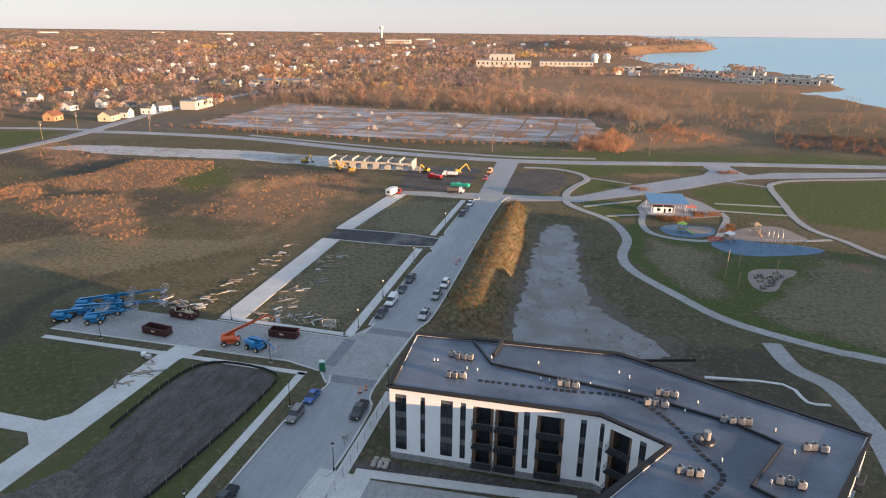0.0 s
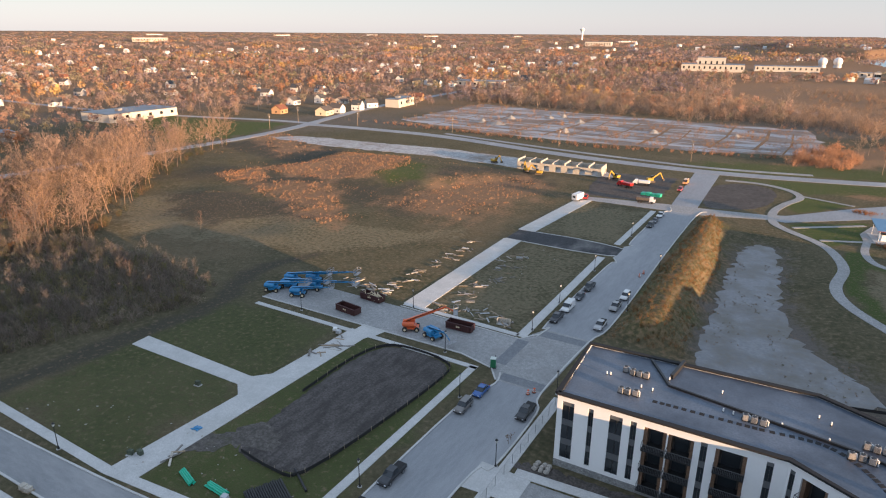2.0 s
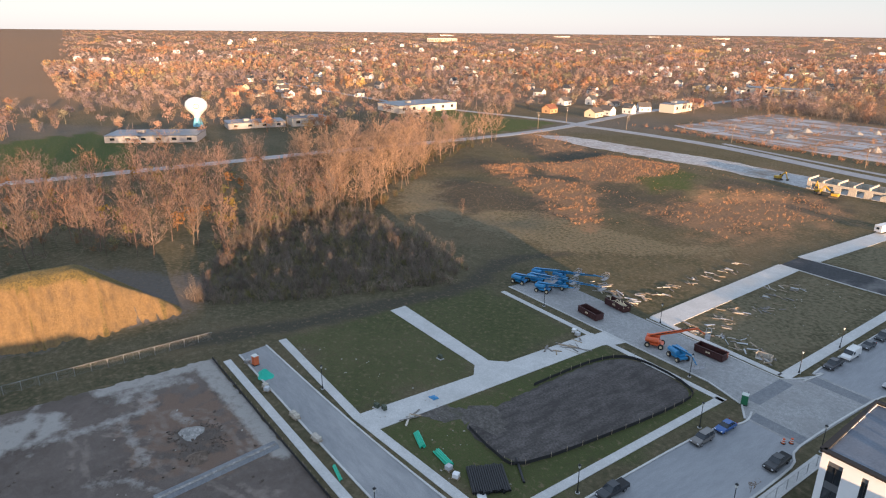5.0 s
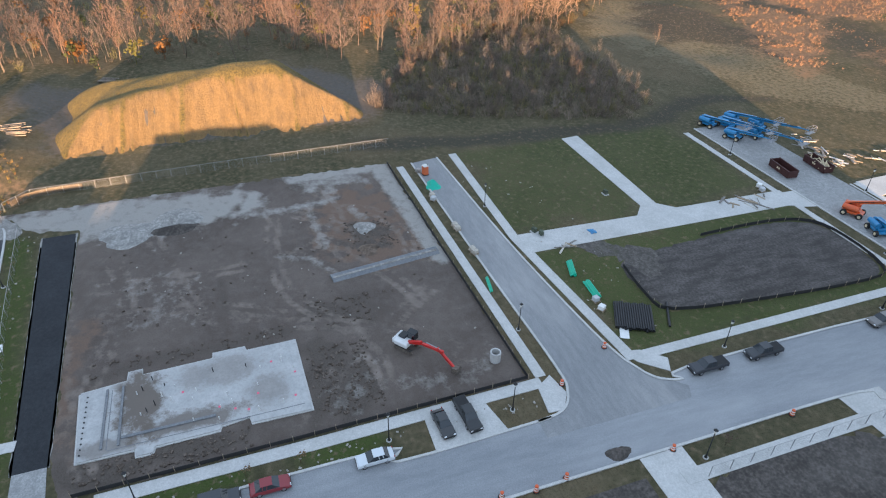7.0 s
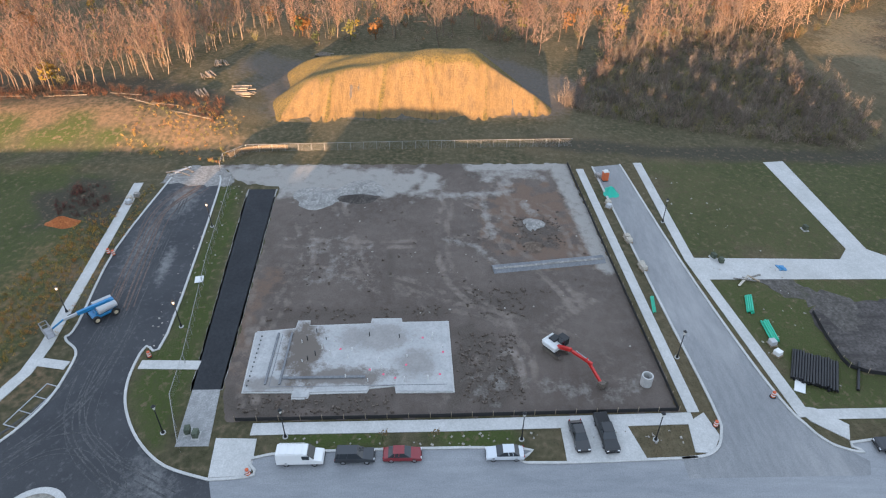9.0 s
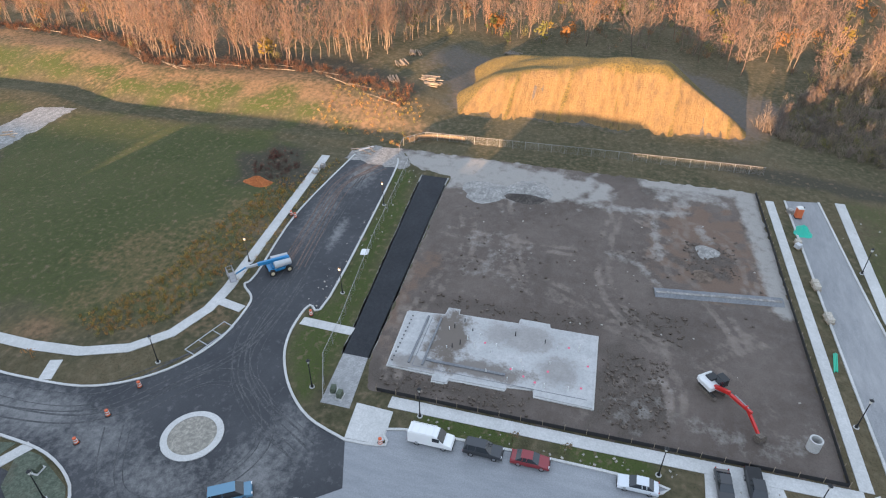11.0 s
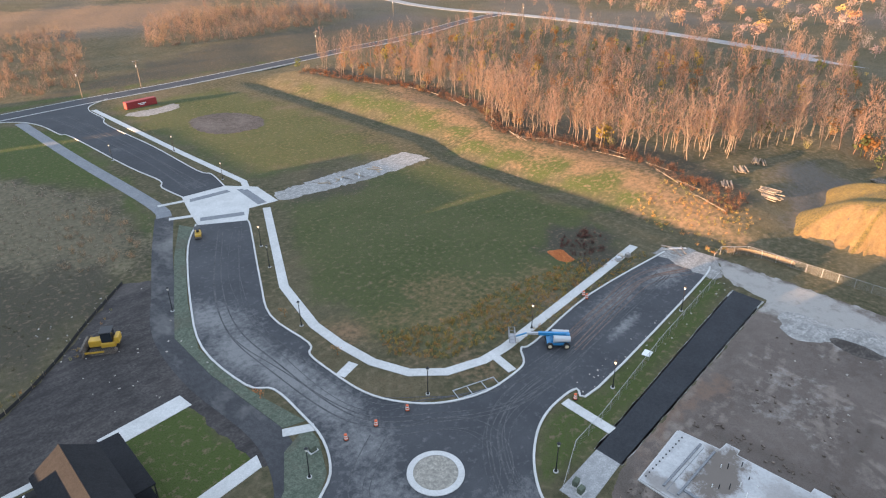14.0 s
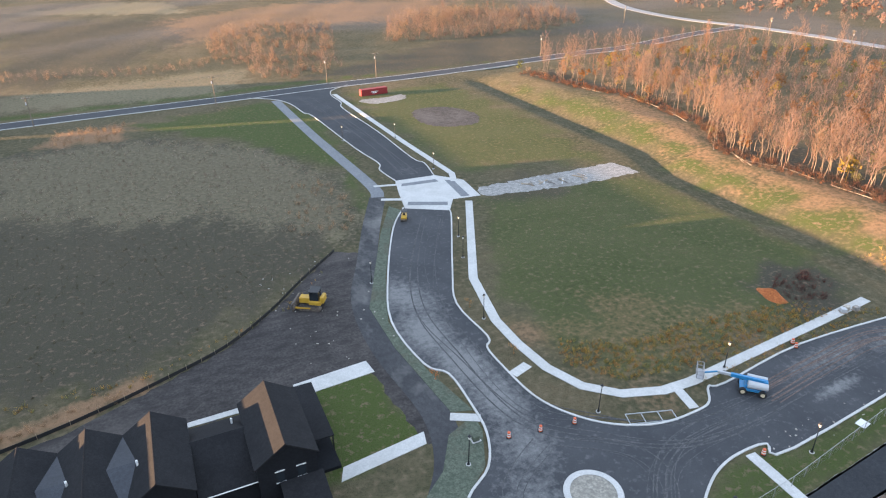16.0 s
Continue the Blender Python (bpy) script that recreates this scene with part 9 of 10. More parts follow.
heap(-112.6, -22.5, 5.0, 6.0, 1.0, RUBBLE, "low pale gravel heap on the plot", seed=2)
heap(-115.5, -14.0, 4.2, 5.4, 1.5, RUBBLE, "pale gravel heap on the plot", seed=5)
heap(-111.8, -14.5, 2.2, 5.2, 0.9, SOIL_DARK, "dark soil heap beside the gravel", "soil_mound", 7)
heap(-94.0, 19.0, 2.2, 2.0, 0.8, SOIL, "small soil heap on the plot", "soil_mound", 8)
heap(-101.5, 20.0, 2.6, 2.4, 0.9, RUBBLE, "small heap of broken stone", "stone_mound", 9)
bar = thing("gravel_bar", "long straight gravel bar with a pale top", "gravel bar", at=(0, 0, 0))
part("bank", placed(side_prism([(-1.3, 0), (-0.6, 0.45), (0.5, 0.5), (1.3, 0)], 0, 20.0), pose(-87.4, 11.0, 0, 0, 0, 97.5)), CONCRETE_GREY, bar)
part("top_dust", placed(box(0.2, -0.62, 0.44, 19.8, -0.1, 0.5), pose(-87.4, 11.0, 0, 0, 0, 97.5)), DUST, bar)
ring_pipe = thing("concrete_pipe_ring", "upright pale concrete manhole ring", "concrete ring", at=(-60.6, 30.0, 0.02))
bm = bmesh.new()
circ = [[bm.verts.new((p * math.cos(radians(18 * k)), p * math.sin(radians(18 * k)), z)) for k in range(20)] for p, z in ((0.8, 0), (0.8, 1.7), (0.62, 1.7), (0.62, 0.1))]
for a, b2 in zip(circ, circ[1:]):
    for k in range(20):
        bm.faces.new((a[k - 1], a[k], b2[k], b2[k - 1]))
part("ring", bm, CONCRETE, ring_pipe)
# dark plug stands for the shade down in the ring
part("well", tube((0, 0, 0.1), (0, 0, 0.5), 0.6, 0.6, 16), SHADOW_BOX, ring_pipe)

# fences
FABRIC = plain("silt_fabric", (0.02, 0.02, 0.021), 0.9)
STAKE = plain("wooden_stake", (0.32, 0.25, 0.17), 0.8)
CHAIN = plain("galvanised_wire", (0.4, 0.4, 0.4), 0.4, 0.6)


def silt_fence(pts, label):
    ob = thing("silt_fence", label, "silt fence", "silt fences")
    part("fabric", ribbon(pts, 0.05, 0.0, 0.65), FABRIC, ob, "slack black fabric")
    stake = None
    for a, b2 in zip(pts, pts[1:]):
        k = max(1, int(math.dist(a, b2) / 2.6))
        for q in range(k):
            x, y = a[0] + (b2[0] - a[0]) * q / k, a[1] + (b2[1] - a[1]) * q / k
            if stake is None:
                stake = part("stake", box(-0.03, -0.03, 0, 0.03, 0.03, 1.05), STAKE, ob)
            else:
                stake = stake.copy()
                scene.collection.objects.link(stake)
            stake.location = (x + 0.06, y + 0.06, 0)
    return ob


silt_fence([(-55.3, -25.5), (-55.4, 0), (-55.8, 33.0), (-90, 31.9), (-126, 30.9)], "low black silt fence along the sidewalk")
silt_fence(eased([(-75.0, 60.6), (-66.5, 59.8), (-62.0, 62.0), (-59.4, 80), (-58.2, 99), (-60.4, 104.6), (-70, 106.0), (-76.4, 104.0), (-79, 96), (-79.0, 80)], 3), "low black silt fence round the soil pad")
silt_fence(eased([(36, -84.6), (20, -88.6), (6, -94), (-4, -99), (-13, -107), (-21, -116), (-31, -126)], 4), "low black silt fence along the field")
silt_fence(eased([(10, 128.5), (18, 130.5), (25, 132.5)], 4), "black silt fence beside the basin")


def chain_fence(pts, high, label, gap=3.0):
    ob = thing("chain_link_fence", label, "fence", "chain-link fences")
    post, mesh = None, bmesh.new()
    for a, b2 in zip(pts, pts[1:]):
        k = max(1, int(math.dist(a, b2) / gap))
        za, zb = (float(lie(np.array([float(p[0])]), np.array([float(p[1])]))[0]) for p in (a, b2))
        for q in range(k):
            f = q / k
            x, y, z = a[0] + (b2[0] - a[0]) * f, a[1] + (b2[1] - a[1]) * f, za + (zb - za) * f
            if post is None:
                post = part("post", tube((0, 0, 0), (0, 0, high), 0.05, 0.05, 6), CHAIN, ob)
            else:
                post = post.copy()
                scene.collection.objects.link(post)
            post.location = (x, y, z)
        n1 = int(math.dist(a, b2) / 0.35)
        pa, pb = Vector((*a, za)), Vector((*b2, zb))
        for q in range(n1):
            p, p2 = pa.lerp(pb, q / n1), pa.lerp(pb, min(1, (q + 5) / n1))
            for lo, hi in ((0.1, high), (high, 0.1)):
                e1, e2 = p + Vector((0, 0, lo)), p2 + Vector((0, 0, hi))
                vs = [mesh.verts.new(c) for c in (e1, e2, e2 + Vector((0, 0, 0.022)), e1 + Vector((0, 0, 0.022)))]
                mesh.faces.new(vs)
        add_tube(mesh, pa + Vector((0, 0, high)), pb + Vector((0, 0, high)), 0.035, 0.035, 5)
    part("wire_mesh", mesh, CHAIN, ob, "woven wire mesh with a top rail")
    return ob


chain_fence([(-124.5, -45.5), (-129, -46), (-133.6, -42), (-134.4, 0), (-134.8, 33.6)], 2.0, "long wire fence behind the building plot")
chain_fence([(-119, -41.5), (-90, -38.6), (-66, -35.2), (-58.5, -34.6), (-50.5, -31.0)], 1.9, "wire fence between street and drive")
chain_fence([(-34.2, 47), (-34.3, 75), (-34.4, 104)], 2.0, "wire fence along the east sidewalk")
tarp = thing("fence_tarp", "brown sheet sagging on the fence corner", "tarp", at=(-129.5, -44.5, 0))
part("sheet", ribbon(eased([(-1.0, -0.6), (-3.4, 1.6), (-4.6, 6.0), (-4.8, 12.0)]), 0.25, 0.2, 1.3), plain("brown_sheet", (0.14, 0.105, 0.07), 0.8), tarp)
part("rope", tube((-4.8, 12, 2.0), (-4.8, 14, 1.9), 0.03), DARK_METAL, tarp)

# east side of the street
walkway([(-34.9, 44.0), (-34.9, 104.0)], 2.0)
paving("driveway", [(-39.2, 72.2), (-38.8, 79.4), (-30.0, 79.2), (-30.0, 73.0)], 0.075, CONCRETE, "pale concrete site entrance", "driveway")
paving("driveway", [(-39.0, 40.4), (-39.0, 46.6), (-30.0, 46.6), (-30.0, 40.6)], 0.075, CONCRETE, "pale concrete site entrance", "driveway")
paving("parking_lot", [(-32, 72.5), (-32, 78.6), (16, 80.6), (4, 66), (0, 56), (-30, 56)], 0.03, CONCRETE_DUSTY, "new grey paving before the building", "paving")
paving("parking_lot", [(-36.4, 14), (-36.4, 39.6), (-18, 39.6), (-18, 14)], 0.03, SOIL_DARK, "dark trampled yard entrance", "paving")
walkway([(-33.0, 79.8), (-8, 81.4), (2, 82.2)], 1.9)
patch("dirt_rim", [(-33.4, 82), (-28, 83.4), (4, 84.4), (4, 81.6), (-10, 80.2), (-33, 80.6)], 0.06, SOIL_DARK, "dark soil along the building's foot")
patch("dirt_rim", [(-33.4, 48), (-33.2, 71), (-24, 71), (-20, 60), (-22, 48)], 0.07, SOIL_DARK, "dark soil lot behind the wire fence")
rnd = random.Random(6)
ROCK = surface("boulder_stone", (0.36, 0.33, 0.29), (0.46, 0.43, 0.38), 1.2, 6.0, 0.9, 0.03, local=True)
for q in range(9):
    bm = bmesh.new()
    bmesh.ops.create_icosphere(bm, subdivisions=2, radius=0.45)
    for v in bm.verts:
        v.co = Vector((v.co.x * rnd.uniform(0.9, 1.3), v.co.y * rnd.uniform(0.8, 1.1), v.co.z * rnd.uniform(0.7, 0.9)))
    ob = mesh_object("boulder", bm, ROCK)
    ob.matrix_basis = pose(-30.6 + (q % 3) * 0.95 + rnd.uniform(-0.2, 0.2), 82.0 + (q // 3) * 0.8, 0.3, 0, 0, rnd.uniform(0, 180))
    tagged(ob, "pale boulder in a small heap by the building", "boulder", "boulders")

# ---------------------------------------------------------------- stores of material
GREEN_PIPE = plain("green_pipe", (0.03, 0.45, 0.28), 0.45)
BLACK_PIPE = plain("black_pipe", (0.012, 0.012, 0.014), 0.5)


def pipe_stack(x, y, turn, count, length, radius, gap, material, layers, label):
    ob = thing("pipe_stack", label, "pipes", "pipe stacks", (x, y, 0.03), turn)
    first = None
    for s in range(layers):
        for q in range(count - s):
            if first is None:
                p = first = part("pipe", tube((0, -length / 2, 0), (0, length / 2, 0), radius, radius, 10), material, ob)
            else:
                p = first.copy()
                scene.collection.objects.link(p)
            p.location = ((q - (count - s - 1) / 2) * gap, rnd.uniform(-0.25, 0.25), radius + s * gap * 0.86)
    return ob


pipe_stack(-77.0, 51.4, 72, 4, 4.2, 0.14, 0.3, GREEN_PIPE, 2, "bundle of green plastic pipes on the grass")
pipe_stack(-70.6, 51.9, 86, 4, 4.4, 0.16, 0.34, GREEN_PIPE, 2, "bundle of green plastic pipes on the grass")
pipe_stack(-62.4, 54.6, 62, 17, 6.2, 0.17, 0.36, BLACK_PIPE, 2, "wide stack of black pipes on the grass")
pipe_stack(-61.2, 60.2, 60, 1, 6.0, 0.2, 0.4, BLACK_PIPE, 1, "single black pipe on the grass")
pipe_stack(-77.5, 36.0, 80, 3, 4.0, 0.09, 0.2, GREEN_PIPE, 1, "thin green pipes on the verge")
board = thing("white_board", "white sheet board lying on the grass", "board", at=(-60.4, 51.6, 0.03), turn=62)
part("sheet", box(-0.7, -2.0, 0, 0.7, 2.0, 0.12, 0.02), WHITE_PIPE, board)
part("batten", box(-0.6, -1.9, -0.03, 0.6, -1.7, 0.0), STAKE, board)
heap(-113.0, 37.6, 2.4, 1.7, 1.5, plain("green_tarpaulin", (0.02, 0.42, 0.3), 0.6), "green tarpaulin heaped over material", "tarpaulin_cover", 11)


def pallet(x, y, turn, label, load):
    ob = thing("loaded_pallet", label, "pallet", "pallets", (x, y, 0.04), turn)
    for q in range(5):
        part("slat", box(-0.6, -0.6 + q * 0.27, 0.12, 0.6, -0.48 + q * 0.27, 0.15), STAKE, ob)
    part("runner", add_box(box(-0.6, -0.6, 0, -0.5, 0.6, 0.12), 0.5, -0.6, 0, 0.6, 0.6, 0.12), STAKE, ob)
    part("load", box(-0.5, -0.5, 0.15, 0.5, 0.5, 0.9, 0.06), load, ob)
    return ob


for q, (x, y, a, m4) in enumerate(((-108.6, 36.0, 10, PLY), (-107.2, 35.8, 40, GREY_SHELL), (-96.4, 36.6, 5, PLY), (-95.2, 36.7, 12, PLY), (-87.8, 36.9, 5, PLY), (-86.8, 37.0, 20, PLY), (-68.0, 51.0, 10, GREY_SHELL), (-65.8, 50.8, 30, WHITE_PIPE), (-112.2, -60.6, 20, PLY), (-110.8, -60.2, 60, GREY_SHELL), (-113.6, -59.6, 0, RUBBLE), (-119.8, 36.4, 15, RUBBLE), (-89.4, 103.6, 0, GREY_SHELL), (-91.0, 104.2, 30, WHITE_PIPE))):
    pallet(x, y, a, "small pallet of building material by the kerb", m4)


WEATHERED = surface("weathered_timber", (0.22, 0.2, 0.18), (0.32, 0.3, 0.27), 1.5, 8.0, 0.85, 0.005, local=True)


def lumber(x, y, turn, count, seed, label="scattered pale boards and sheets on the grass", long=2.6):
    rn = random.Random(seed)
    ob = thing("lumber_pile", label, "lumber", "lumber piles", (x, y, 0.03), turn)
    for q in range(count):
        w, ln, h = rn.uniform(0.1, 0.5), rn.uniform(1.2, long), rn.uniform(0.06, 0.22)
        m4 = Matrix.Translation((rn.uniform(-2.2, 2.2), rn.uniform(-1.5, 1.5), h / 2 + 0.05 * (q % 4))) @ Matrix.Rotation(rn.uniform(-0.9, 0.9), 4, "Z")
        part("board", placed(box(-ln / 2, -w / 2, -h / 2, ln / 2, w / 2, h / 2), m4), rn.choice((STAKE, STAKE, PLY, WEATHERED, WEATHERED, GREY_SHELL)), ob)
    return ob


rnd = random.Random(12)
for q in range(15):
    y = 128.5 + q * 3.4 + rnd.uniform(-1.6, 1.6)
    lumber(-75.4 + rnd.uniform(-3, 3.5), y, rnd.uniform(-30, 60), 5, q)
for q in range(13):
    y = 129.0 + q * 4.2 + rnd.uniform(-1.9, 1.9)
    lumber(-92.4 - rnd.uniform(0, 4.5), y, rnd.uniform(-20, 40), 5, 50 + q)
for q in range(7):
    lumber(-72.0 + q * 2.6, 130.0 + rnd.uniform(-1, 2.5), rnd.uniform(-40, 60), 5, 80 + q)
for q in range(6):
    lumber(-108.0 + q * 2.4, 129.6 + rnd.uniform(-1.6, 2.4), rnd.uniform(-30, 30), 5, 100 + q, "grey boards and sheets beside the yard", 4.4)
for q, (x, y) in enumerate(((-87.2, 94.0), (-86.4, 96.2), (-85.6, 98.6), (-86.0, 101.0))):
    lumber(x, y, rnd.uniform(-12, 12), 4, 120 + q, "weathered planks laid across the path", 5.6)
lumber(-83.4, 53.6, 88, 5, 130, "aluminium ladders and poles on the path", 5.0)
lumber(-124.0, -53.8, 95, 6, 131, "white barrier rails laid at the street's end", 4.5)
for q, (x, y) in enumerate(((-98, -142.5), (-103, -141.0), (-110, -140.8), (-92, -143.6))):
    lumber(x, y, 70 + 10 * q, 6, 140 + q, "pale sheets and boards on the gravel strip", 4.6)
crate = thing("plywood_bin", "open plywood bin at the street corner", "bin", at=(-58.6, 128.8, 0.03), turn=10)
for b4 in ((-1.6, 0.5, 0, 1.6, 0.6, 1.3), (-1.6, -0.8, 0, -1.5, 0.5, 1.3), (1.5, -0.8, 0, 1.6, 0.5, 1.3)):
    part("panel", box(*b4), PLY, crate)
part("pad", box(-1.6, -0.9, -0.05, 1.6, 0.6, 0.04), CONCRETE, crate)
blue_mat = thing("blue_tarp", "small crumpled blue tarpaulin on the path", "tarp", at=(-86.6, 61.0, 0.1))
part("sheet", prism(ragged([(-0.8, -0.6), (0.8, -0.5), (0.7, 0.7), (-0.6, 0.6)], 0.3, 0.12, 4), 0, 0.14), BLUE, blue_mat)
part("fold", placed(box(-0.5, -0.2, 0.14, 0.5, 0.1, 0.25, 0.05), pose(0, 0, 0, 0, 0, 20)), BLUE, blue_mat)


LOG = surface("cut_log", (0.24, 0.2, 0.16), (0.34, 0.29, 0.235), 1.2, 6.0, 0.9, 0.02, local=True)


def logs(x, y, turn, count, seed):
    rn = random.Random(seed)
    ob = thing("log_pile", "pile of pale cut logs by the wood", "logs", "log piles", (x, y, float(lie(np.array([float(x)]), np.array([float(y)]))[0])), turn)
    for q in range(count):
        z = 0.2 + 0.28 * (q % 3)
        a = Vector((rn.uniform(-2.6, -1.6), rn.uniform(-1.5, 1.5), z))
        b2 = Vector((rn.uniform(1.6, 2.8), a.y + rn.uniform(-0.7, 0.7), z + rn.uniform(-0.05, 0.2)))
        part("log", tube(a, b2, rn.uniform(0.11, 0.19), rn.uniform(0.08, 0.14), 8), LOG, ob)
    return ob


for q, (x, y, a) in enumerate(((-160, -59, 25), (-173, -61, 30), (-164, -50, 80), (-162, -48.5, 85), (-183, -60, 20), (-200, -33, 60))):
    logs(x, y, a, 15, q + 1)


def fallen_trunk(x, y, turn, long):
    """A felled pole with a few broken limbs."""
    z = float(lie(np.array([float(x)]), np.array([float(y)]))[0])
    ob = thing("fallen_trunk", "pale felled trunk lying along the wood's edge", "fallen tree", "fallen trunks", (x, y, z + 0.15), turn)
    part("trunk", tube((-long / 2, 0, 0), (long / 2, 0, 0.35), 0.11, 0.04, 7), LOG, ob)
    for k in range(3):
        f = -long * 0.1 + k * long * 0.18
        part("limb", tube((f, 0, 0.1), (f + 1.1, (-1) ** k * 0.9, 0.5), 0.05, 0.02, 5), LOG, ob)
    return ob


rnd = random.Random(71)
for a, b2 in zip(EDGE[:9], EDGE[1:10]):
    for q in range(2):
        f = rnd.uniform(0.1, 0.9)
        turn = math.degrees(math.atan2(b2[1] - a[1], b2[0] - a[0])) + rnd.uniform(-18, 18)
        fallen_trunk(a[0] + (b2[0] - a[0]) * f - rnd.uniform(0, 4), a[1] + (b2[1] - a[1]) * f, turn, rnd.uniform(6, 13))
scatter("red_bush", bushes, fill([(-105.6, -66), (-107, -73), (-112, -75.5), (-118, -73.5), (-119, -68), (-113, -64.5)], 80, 66, 0, (), (0.15, 0.45)), TWIGS, "cut dark red brush beside a bare patch", "brush", [(0.13, 0.05, 0.04), (0.1, 0.06, 0.05)])
heap(-103.6, -70.0, 1.7, 3.6, 1.6, surface("rust_soil", (0.4, 0.12, 0.04), (0.48, 0.17, 0.06), 0.8, 4.0), "rust-orange heap beside the cut brush", "clay_mound", 13)
patch("dirt_patch", [(-96, -232), (-90, -220), (-94, -206), (-108, -204), (-114, -216), (-108, -230)], 0.03, SOIL_DARK, "bare soil patch in the grass")
patch("dirt_patch", [(-80, -256), (-92, -256), (-100, -258), (-98, -250), (-84, -248)], 0.035, DUST, "pale gravel patch before the container")
hydro = surface("seeded_verge", (0.1, 0.12, 0.088), (0.135, 0.15, 0.112), 0.3, 4.0, 0.95, 0.05, (0.09, 0.075, 0.055), 0.7)
structure("seeded_verge", prism([(-35.2, -66), (-32.8, -78), (-32.0, -94), (-37.4, -110), (-46.8, -131.6), (-53.4, -141), (-51.4, -145), (-44.0, -131), (-35.6, -112), (-30.4, -100), (-30.2, -86), (-32.0, -67)], -0.1, 0.06), hydro, "seeded green verge between street and path", "verge")
structure("seeded_verge", prism([(-34.8, -65.0), (-34.4, -61.5), (-31.6, -55.4), (-27.2, -51.8), (-24.2, -48.6), (-20.9, -52.7), (-22.6, -54.3), (-25.9, -56.9), (-29.6, -62.8)], -0.1, 0.06), hydro, "seeded green verge between street and path", "verge")

heap(-40.6, 38.4, 1.2, 2.2, 0.35, SOIL_DARK, "low heap of mud on the street", "soil_mound", 21)
# shipping container
RED_BOX = plain("container_red", (0.28, 0.03, 0.03), 0.6)
cont = thing("shipping_container", "dark red ribbed shipping container by the street", "container", at=(-89.0, -263.6, 0.05), turn=5)
part("body", box(-6.1, -1.2, 0.15, 6.1, 1.2, 2.6), RED_BOX, cont)
ribs = bmesh.new()
for q in range(40):
    x = -5.9 + q * 0.302
    add_box(ribs, x, -1.25, 0.3, x + 0.14, 1.25, 2.5)
part("ribs", ribs, RED_BOX, cont)
part("frame", add_box(add_box(box(-6.15, -1.27, 0, 6.15, 1.27, 0.18), -6.15, -1.27, 2.5, 6.15, -1.15, 2.66), -6.15, 1.15, 2.5, 6.15, 1.27, 2.66), RED_BOX, cont)
part("sign_bars", add_box(box(-1.6, 1.26, 1.3, 1.6, 1.28, 1.6), -1.0, 1.26, 0.8, 1.0, 1.28, 1.1), WHITE_PIPE, cont, "white printed bars")
part("doors", box(6.1, -1.15, 0.2, 6.2, 1.15, 2.5), RED_BOX, cont)
for x, y, a in ((-53.0, -29.8, 0), (-53.6, -31.0, 10), (-32.6, -60.2, 0), (-90.0, 50.4, 20), (-88.6, 51.2, 0), (-98.6, 71.0, 5)):
    ob = thing("utility_box", "pale green utility box on a pad", "utility box", "utility boxes", (x, y, 0.02), a)
    part("cabinet", box(-0.5, -0.35, 0.1, 0.5, 0.35, 1.0, 0.05), hydro, ob)
    part("pad", box(-0.7, -0.5, -0.05, 0.7, 0.5, 0.1), CONCRETE, ob)
frame_bed = thing("planter_frame", "long grey timber frame laid in the verge", "planter frame", at=(-58.5, -53.2, 0.02), turn=-18)
for b4 in ((-3.7, -1.1, 0, 3.7, -1.02, 0.16), (-3.7, 1.02, 0, 3.7, 1.1, 0.16), (-3.7, -1.02, 0, -3.62, 1.02, 0.16), (3.62, -1.02, 0, 3.7, 1.02, 0.16), (-1.4, -1.02, 0, -1.32, 1.02, 0.14), (1.2, -1.02, 0, 1.28, 1.02, 0.14)):
    part("rail", box(*b4), GREY_SHELL, frame_bed)
sapling = leafy_crown(200, 2.6, 36, 0.16)
for x, y, tint in ((-33.0, -75.0, (0.5, 0.2, 0.08)), (-48.0, -75.6, (0.4, 0.2, 0.08)), (-37.4, 52.0, (0.12, 0.09, 0.07)), (-37.2, 86.0, (0.2, 0.14, 0.09)), (-38.0, 12.0, (0.16, 0.12, 0.08)), (-51.8, 0.5, (0.2, 0.14, 0.08)), (-51.8, -6.0, (0.2, 0.14, 0.08)), (-47.9, -92.0, (0.3, 0.16, 0.06))):
    ob = from_arrays("sapling", sapling[0], sapling[1], LEAVES, np.tile(np.array(tint), (len(sapling[0]), 1)))
    ob.location = (x, y, 0)
    tagged(ob, "thin young street tree in the verge", "sapling", "young street trees")

# tyre tracks and dust on the new asphalt
TRACK = surface("dust_track", (0.085, 0.086, 0.09), (0.13, 0.129, 0.127), 0.5, 6.0, 0.9, 0.0, (0.04, 0.041, 0.044), 0.9)
TRACK_RED = surface("mud_track", (0.13, 0.095, 0.082), (0.2, 0.15, 0.128), 0.5, 6.0, 0.9, 0.0, (0.045, 0.043, 0.043), 0.9)
rnd, level = random.Random(9), 0.049


def tracks(line, count, spread, material, wide=0.3):
    global level
    for q in range(count):
        level += 0.0006
        off = rnd.uniform(-spread, spread)
        pts = beside(eased(line, 8), off)
        sway, pace = rnd.uniform(0.3, 1.1), rnd.uniform(0.08, 0.25)
        pts = [(x + sway * math.sin(i1 * pace + q), y + sway * math.cos(i1 * pace * 0.8 + q)) for i1, (x, y) in enumerate(pts)]
        structure("tyre_track", ribbon(pts, wide * rnd.uniform(0.5, 1.6), 0.02, level), material, "dusty tyre track on the asphalt", "tyre track")


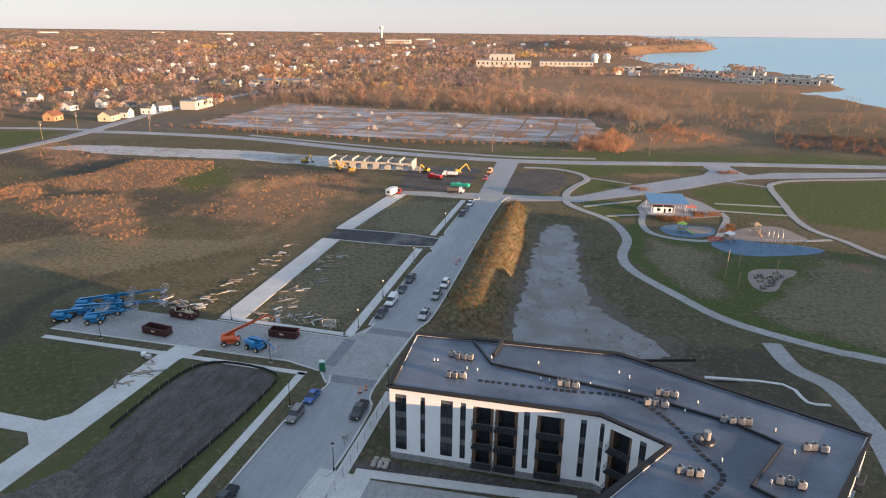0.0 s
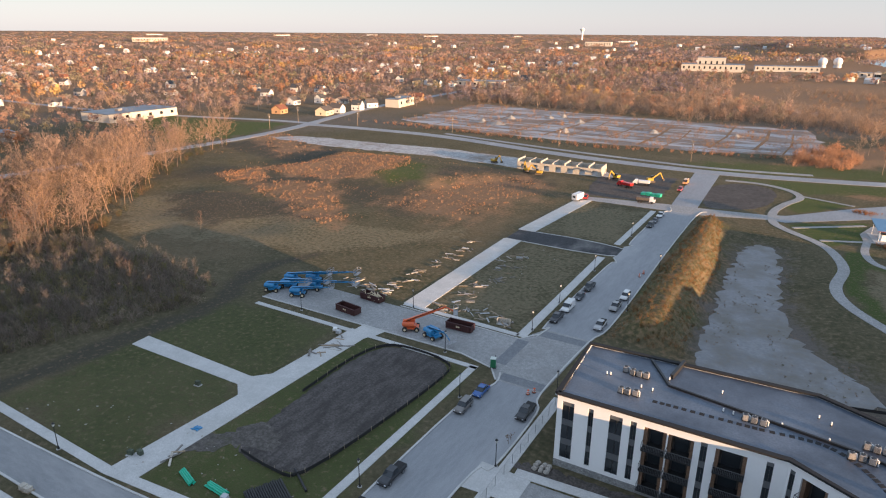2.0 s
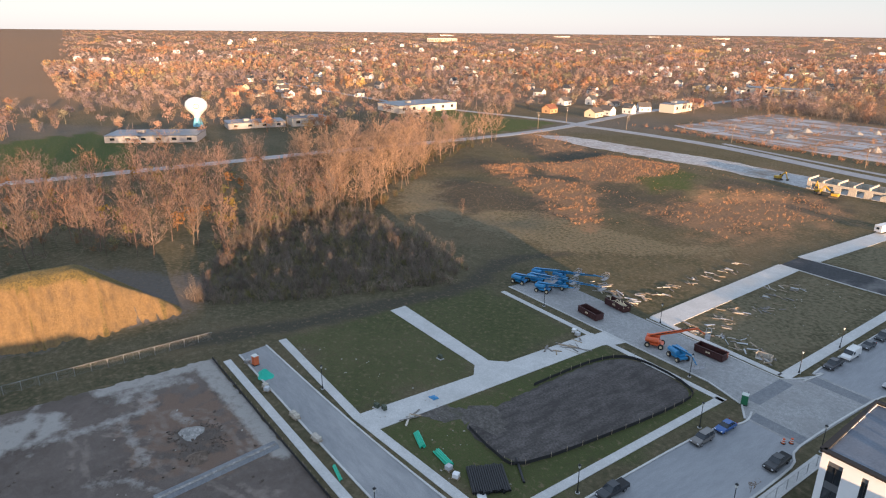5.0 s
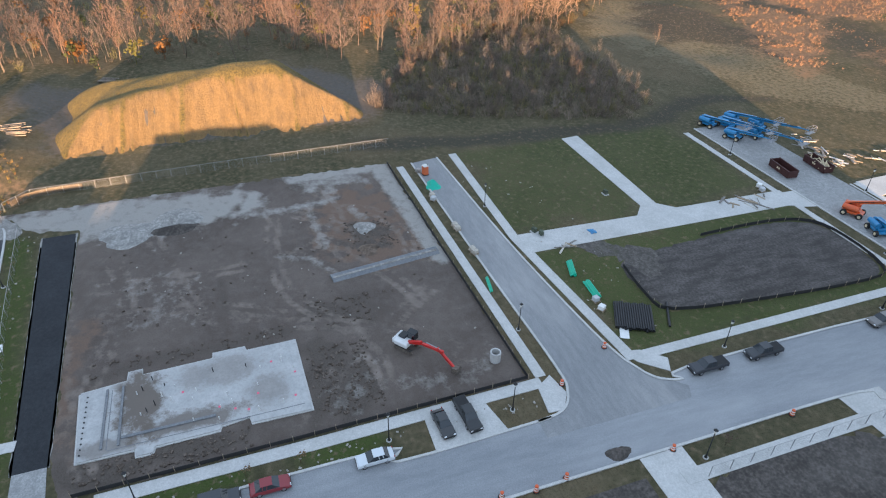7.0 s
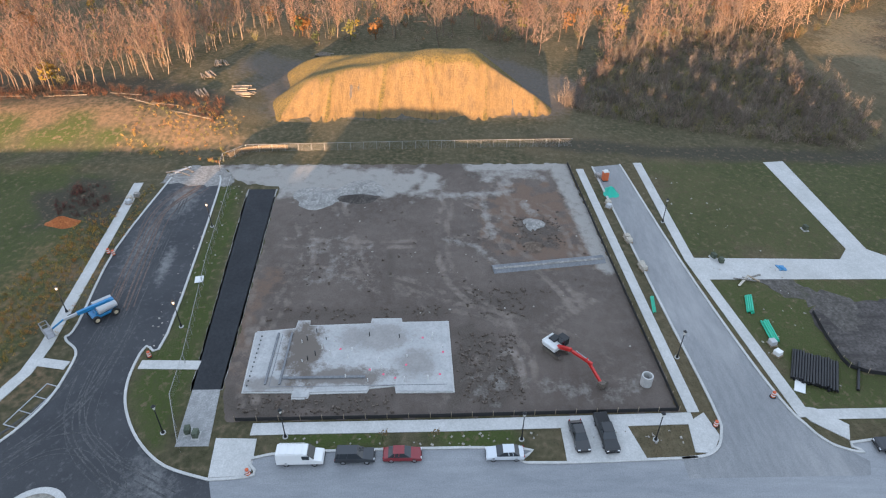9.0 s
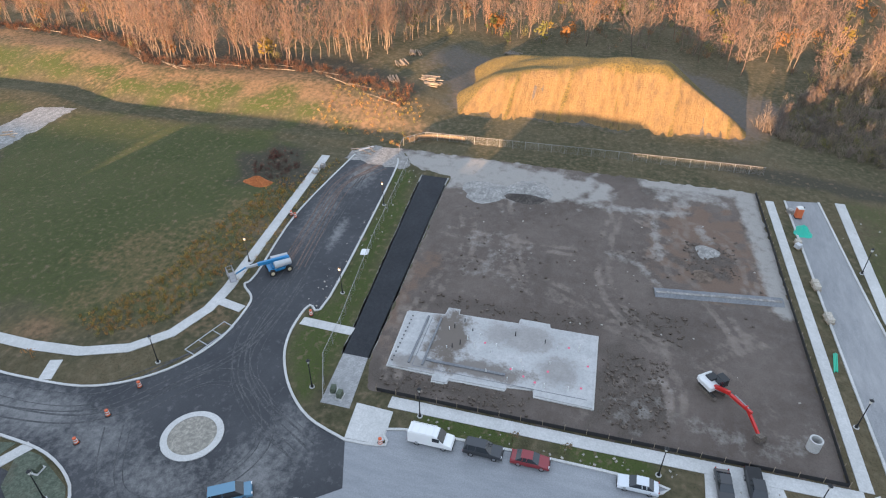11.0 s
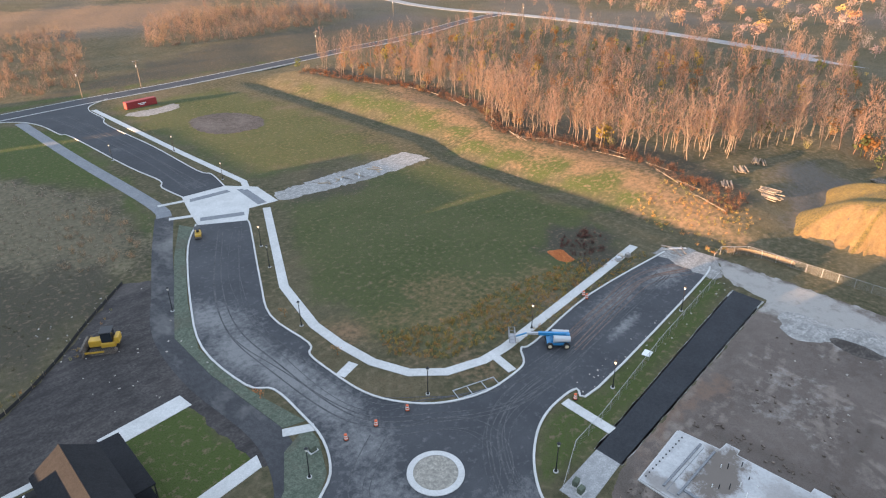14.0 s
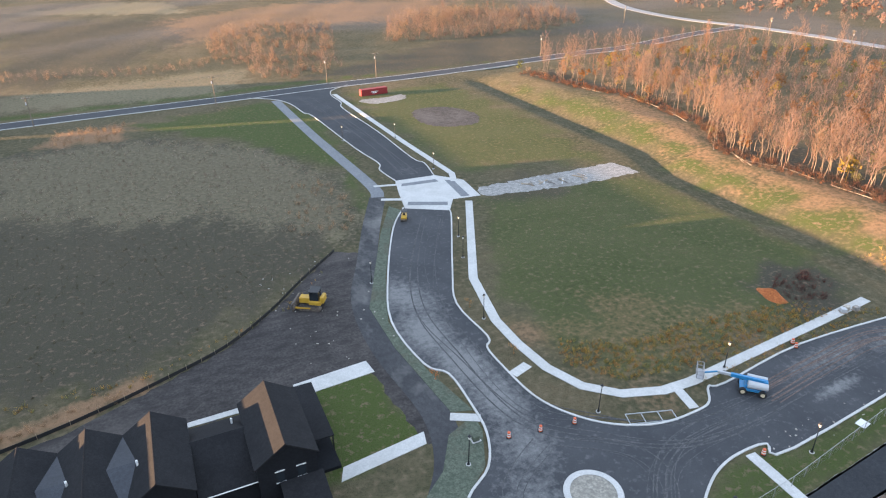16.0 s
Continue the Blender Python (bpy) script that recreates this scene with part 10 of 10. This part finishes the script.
tracks([(-112, -50), (-92, -49), (-74, -47.5), (-58, -46), (-50, -40), (-44, -30)], 8, 2.8, TRACK, 0.14)
tracks([(-118, -48), (-108, -52), (-94, -51), (-78, -49)], 8, 2.6, TRACK_RED, 0.18)
tracks([(-74, -47), (-60, -48), (-50, -54), (-42, -62), (-40, -80), (-40, -95), (-46, -112), (-58, -134)], 6, 3.6, TRACK, 0.16)
tracks([(-42, -55), (-33.5, -49), (-34, -41), (-42, -36.5), (-50, -42), (-50.5, -49), (-42, -55)], 3, 2.4, TRACK, 0.12)
tracks([(-65, -165), (-65.5, -200), (-63, -240), (-60, -272)], 6, 3.0, TRACK, 0.2)

patch("dust_spill", [(-119, -57), (-125, -55), (-127, -47), (-122, -43), (-117, -42), (-118.5, -50)], 0.062, DUST, "pale stone dust spilt at the street's end", "gravel", 0.7, 5)
sheet = thing("white_sheet", "white sheet lying on the grass verge", "board", at=(-85.6, -38.9, 0.05), turn=10)
part("sheet", box(-0.9, -0.7, 0, 0.9, 0.7, 0.05, 0.01), WHITE_PIPE, sheet)
part("batten", box(-0.8, -0.05, -0.03, 0.8, 0.05, 0), STAKE, sheet)

# small litter and stones on verges, plot and path sides
rnd = np.random.RandomState(15)
bits = bmesh.new()
for q in range(300):
    zone = q % 6
    x, y = ((rnd.uniform(-52.6, -50.6), rnd.uniform(-20, 34)), (rnd.uniform(-112, -60), rnd.uniform(-26, 30)), (rnd.uniform(-118, -68), rnd.uniform(-43, -38)), (rnd.uniform(-122, -58), rnd.uniform(44, 60)), (rnd.uniform(-78, -54), rnd.uniform(128, 186)), (rnd.uniform(-33, -12), rnd.uniform(-124, -86)))[zone]
    s2 = rnd.uniform(0.06, 0.19)
    add_box(bits, -s2, -s2 * 0.7, 0, s2, s2 * 0.7, s2 * 0.7, 0.0, pose(x, y, 0.02, rnd.uniform(-20, 20), rnd.uniform(-20, 20), rnd.uniform(0, 180)))
tagged(mesh_object("loose_stones", bits, ROCK), "loose pale stones and scraps on the ground", "stones", "", "stuff")
rnd = np.random.RandomState(44)
clods = bmesh.new()
for x0, x1, y0, y1, count in ((-72, -57.5, 4, 13, 260), (-82, -75, 6, 16, 110), (-59.6, -56.2, -26, -5, 170), (-104, -94, 16, 25, 120), (-78, -74.6, -26, 3, 90), (-110, -80, -26, 28, 90)):
    for q in range(count):
        s2 = rnd.uniform(0.07, 0.24)
        add_box(clods, -s2, -s2 * 0.8, 0, s2, s2 * 0.8, s2 * 0.9, 0.0, pose(rnd.uniform(x0, x1), rnd.uniform(y0, y1), 0.03, rnd.uniform(-25, 25), rnd.uniform(-25, 25), rnd.uniform(0, 180)))
tagged(mesh_object("soil_clods", clods, surface("clod_soil", (0.1, 0.078, 0.062), (0.19, 0.155, 0.13), 0.6, 4.0, 0.95, 0.02)), "broken clods and stones on the bare plot", "clods", "", "stuff")
patch("dirt_track", [(-84.2, 55.5), (-80, 58), (-76, 62), (-70, 63.6), (-73, 67), (-78.4, 68.4), (-81, 63), (-84.4, 60)], 0.032, surface("track_soil", (0.1, 0.09, 0.08), (0.15, 0.135, 0.12), 0.2, 2.5, 0.95, 0.05, (0.07, 0.075, 0.035), 0.8), "worn dirt track from path to soil pad", rough=0.8)
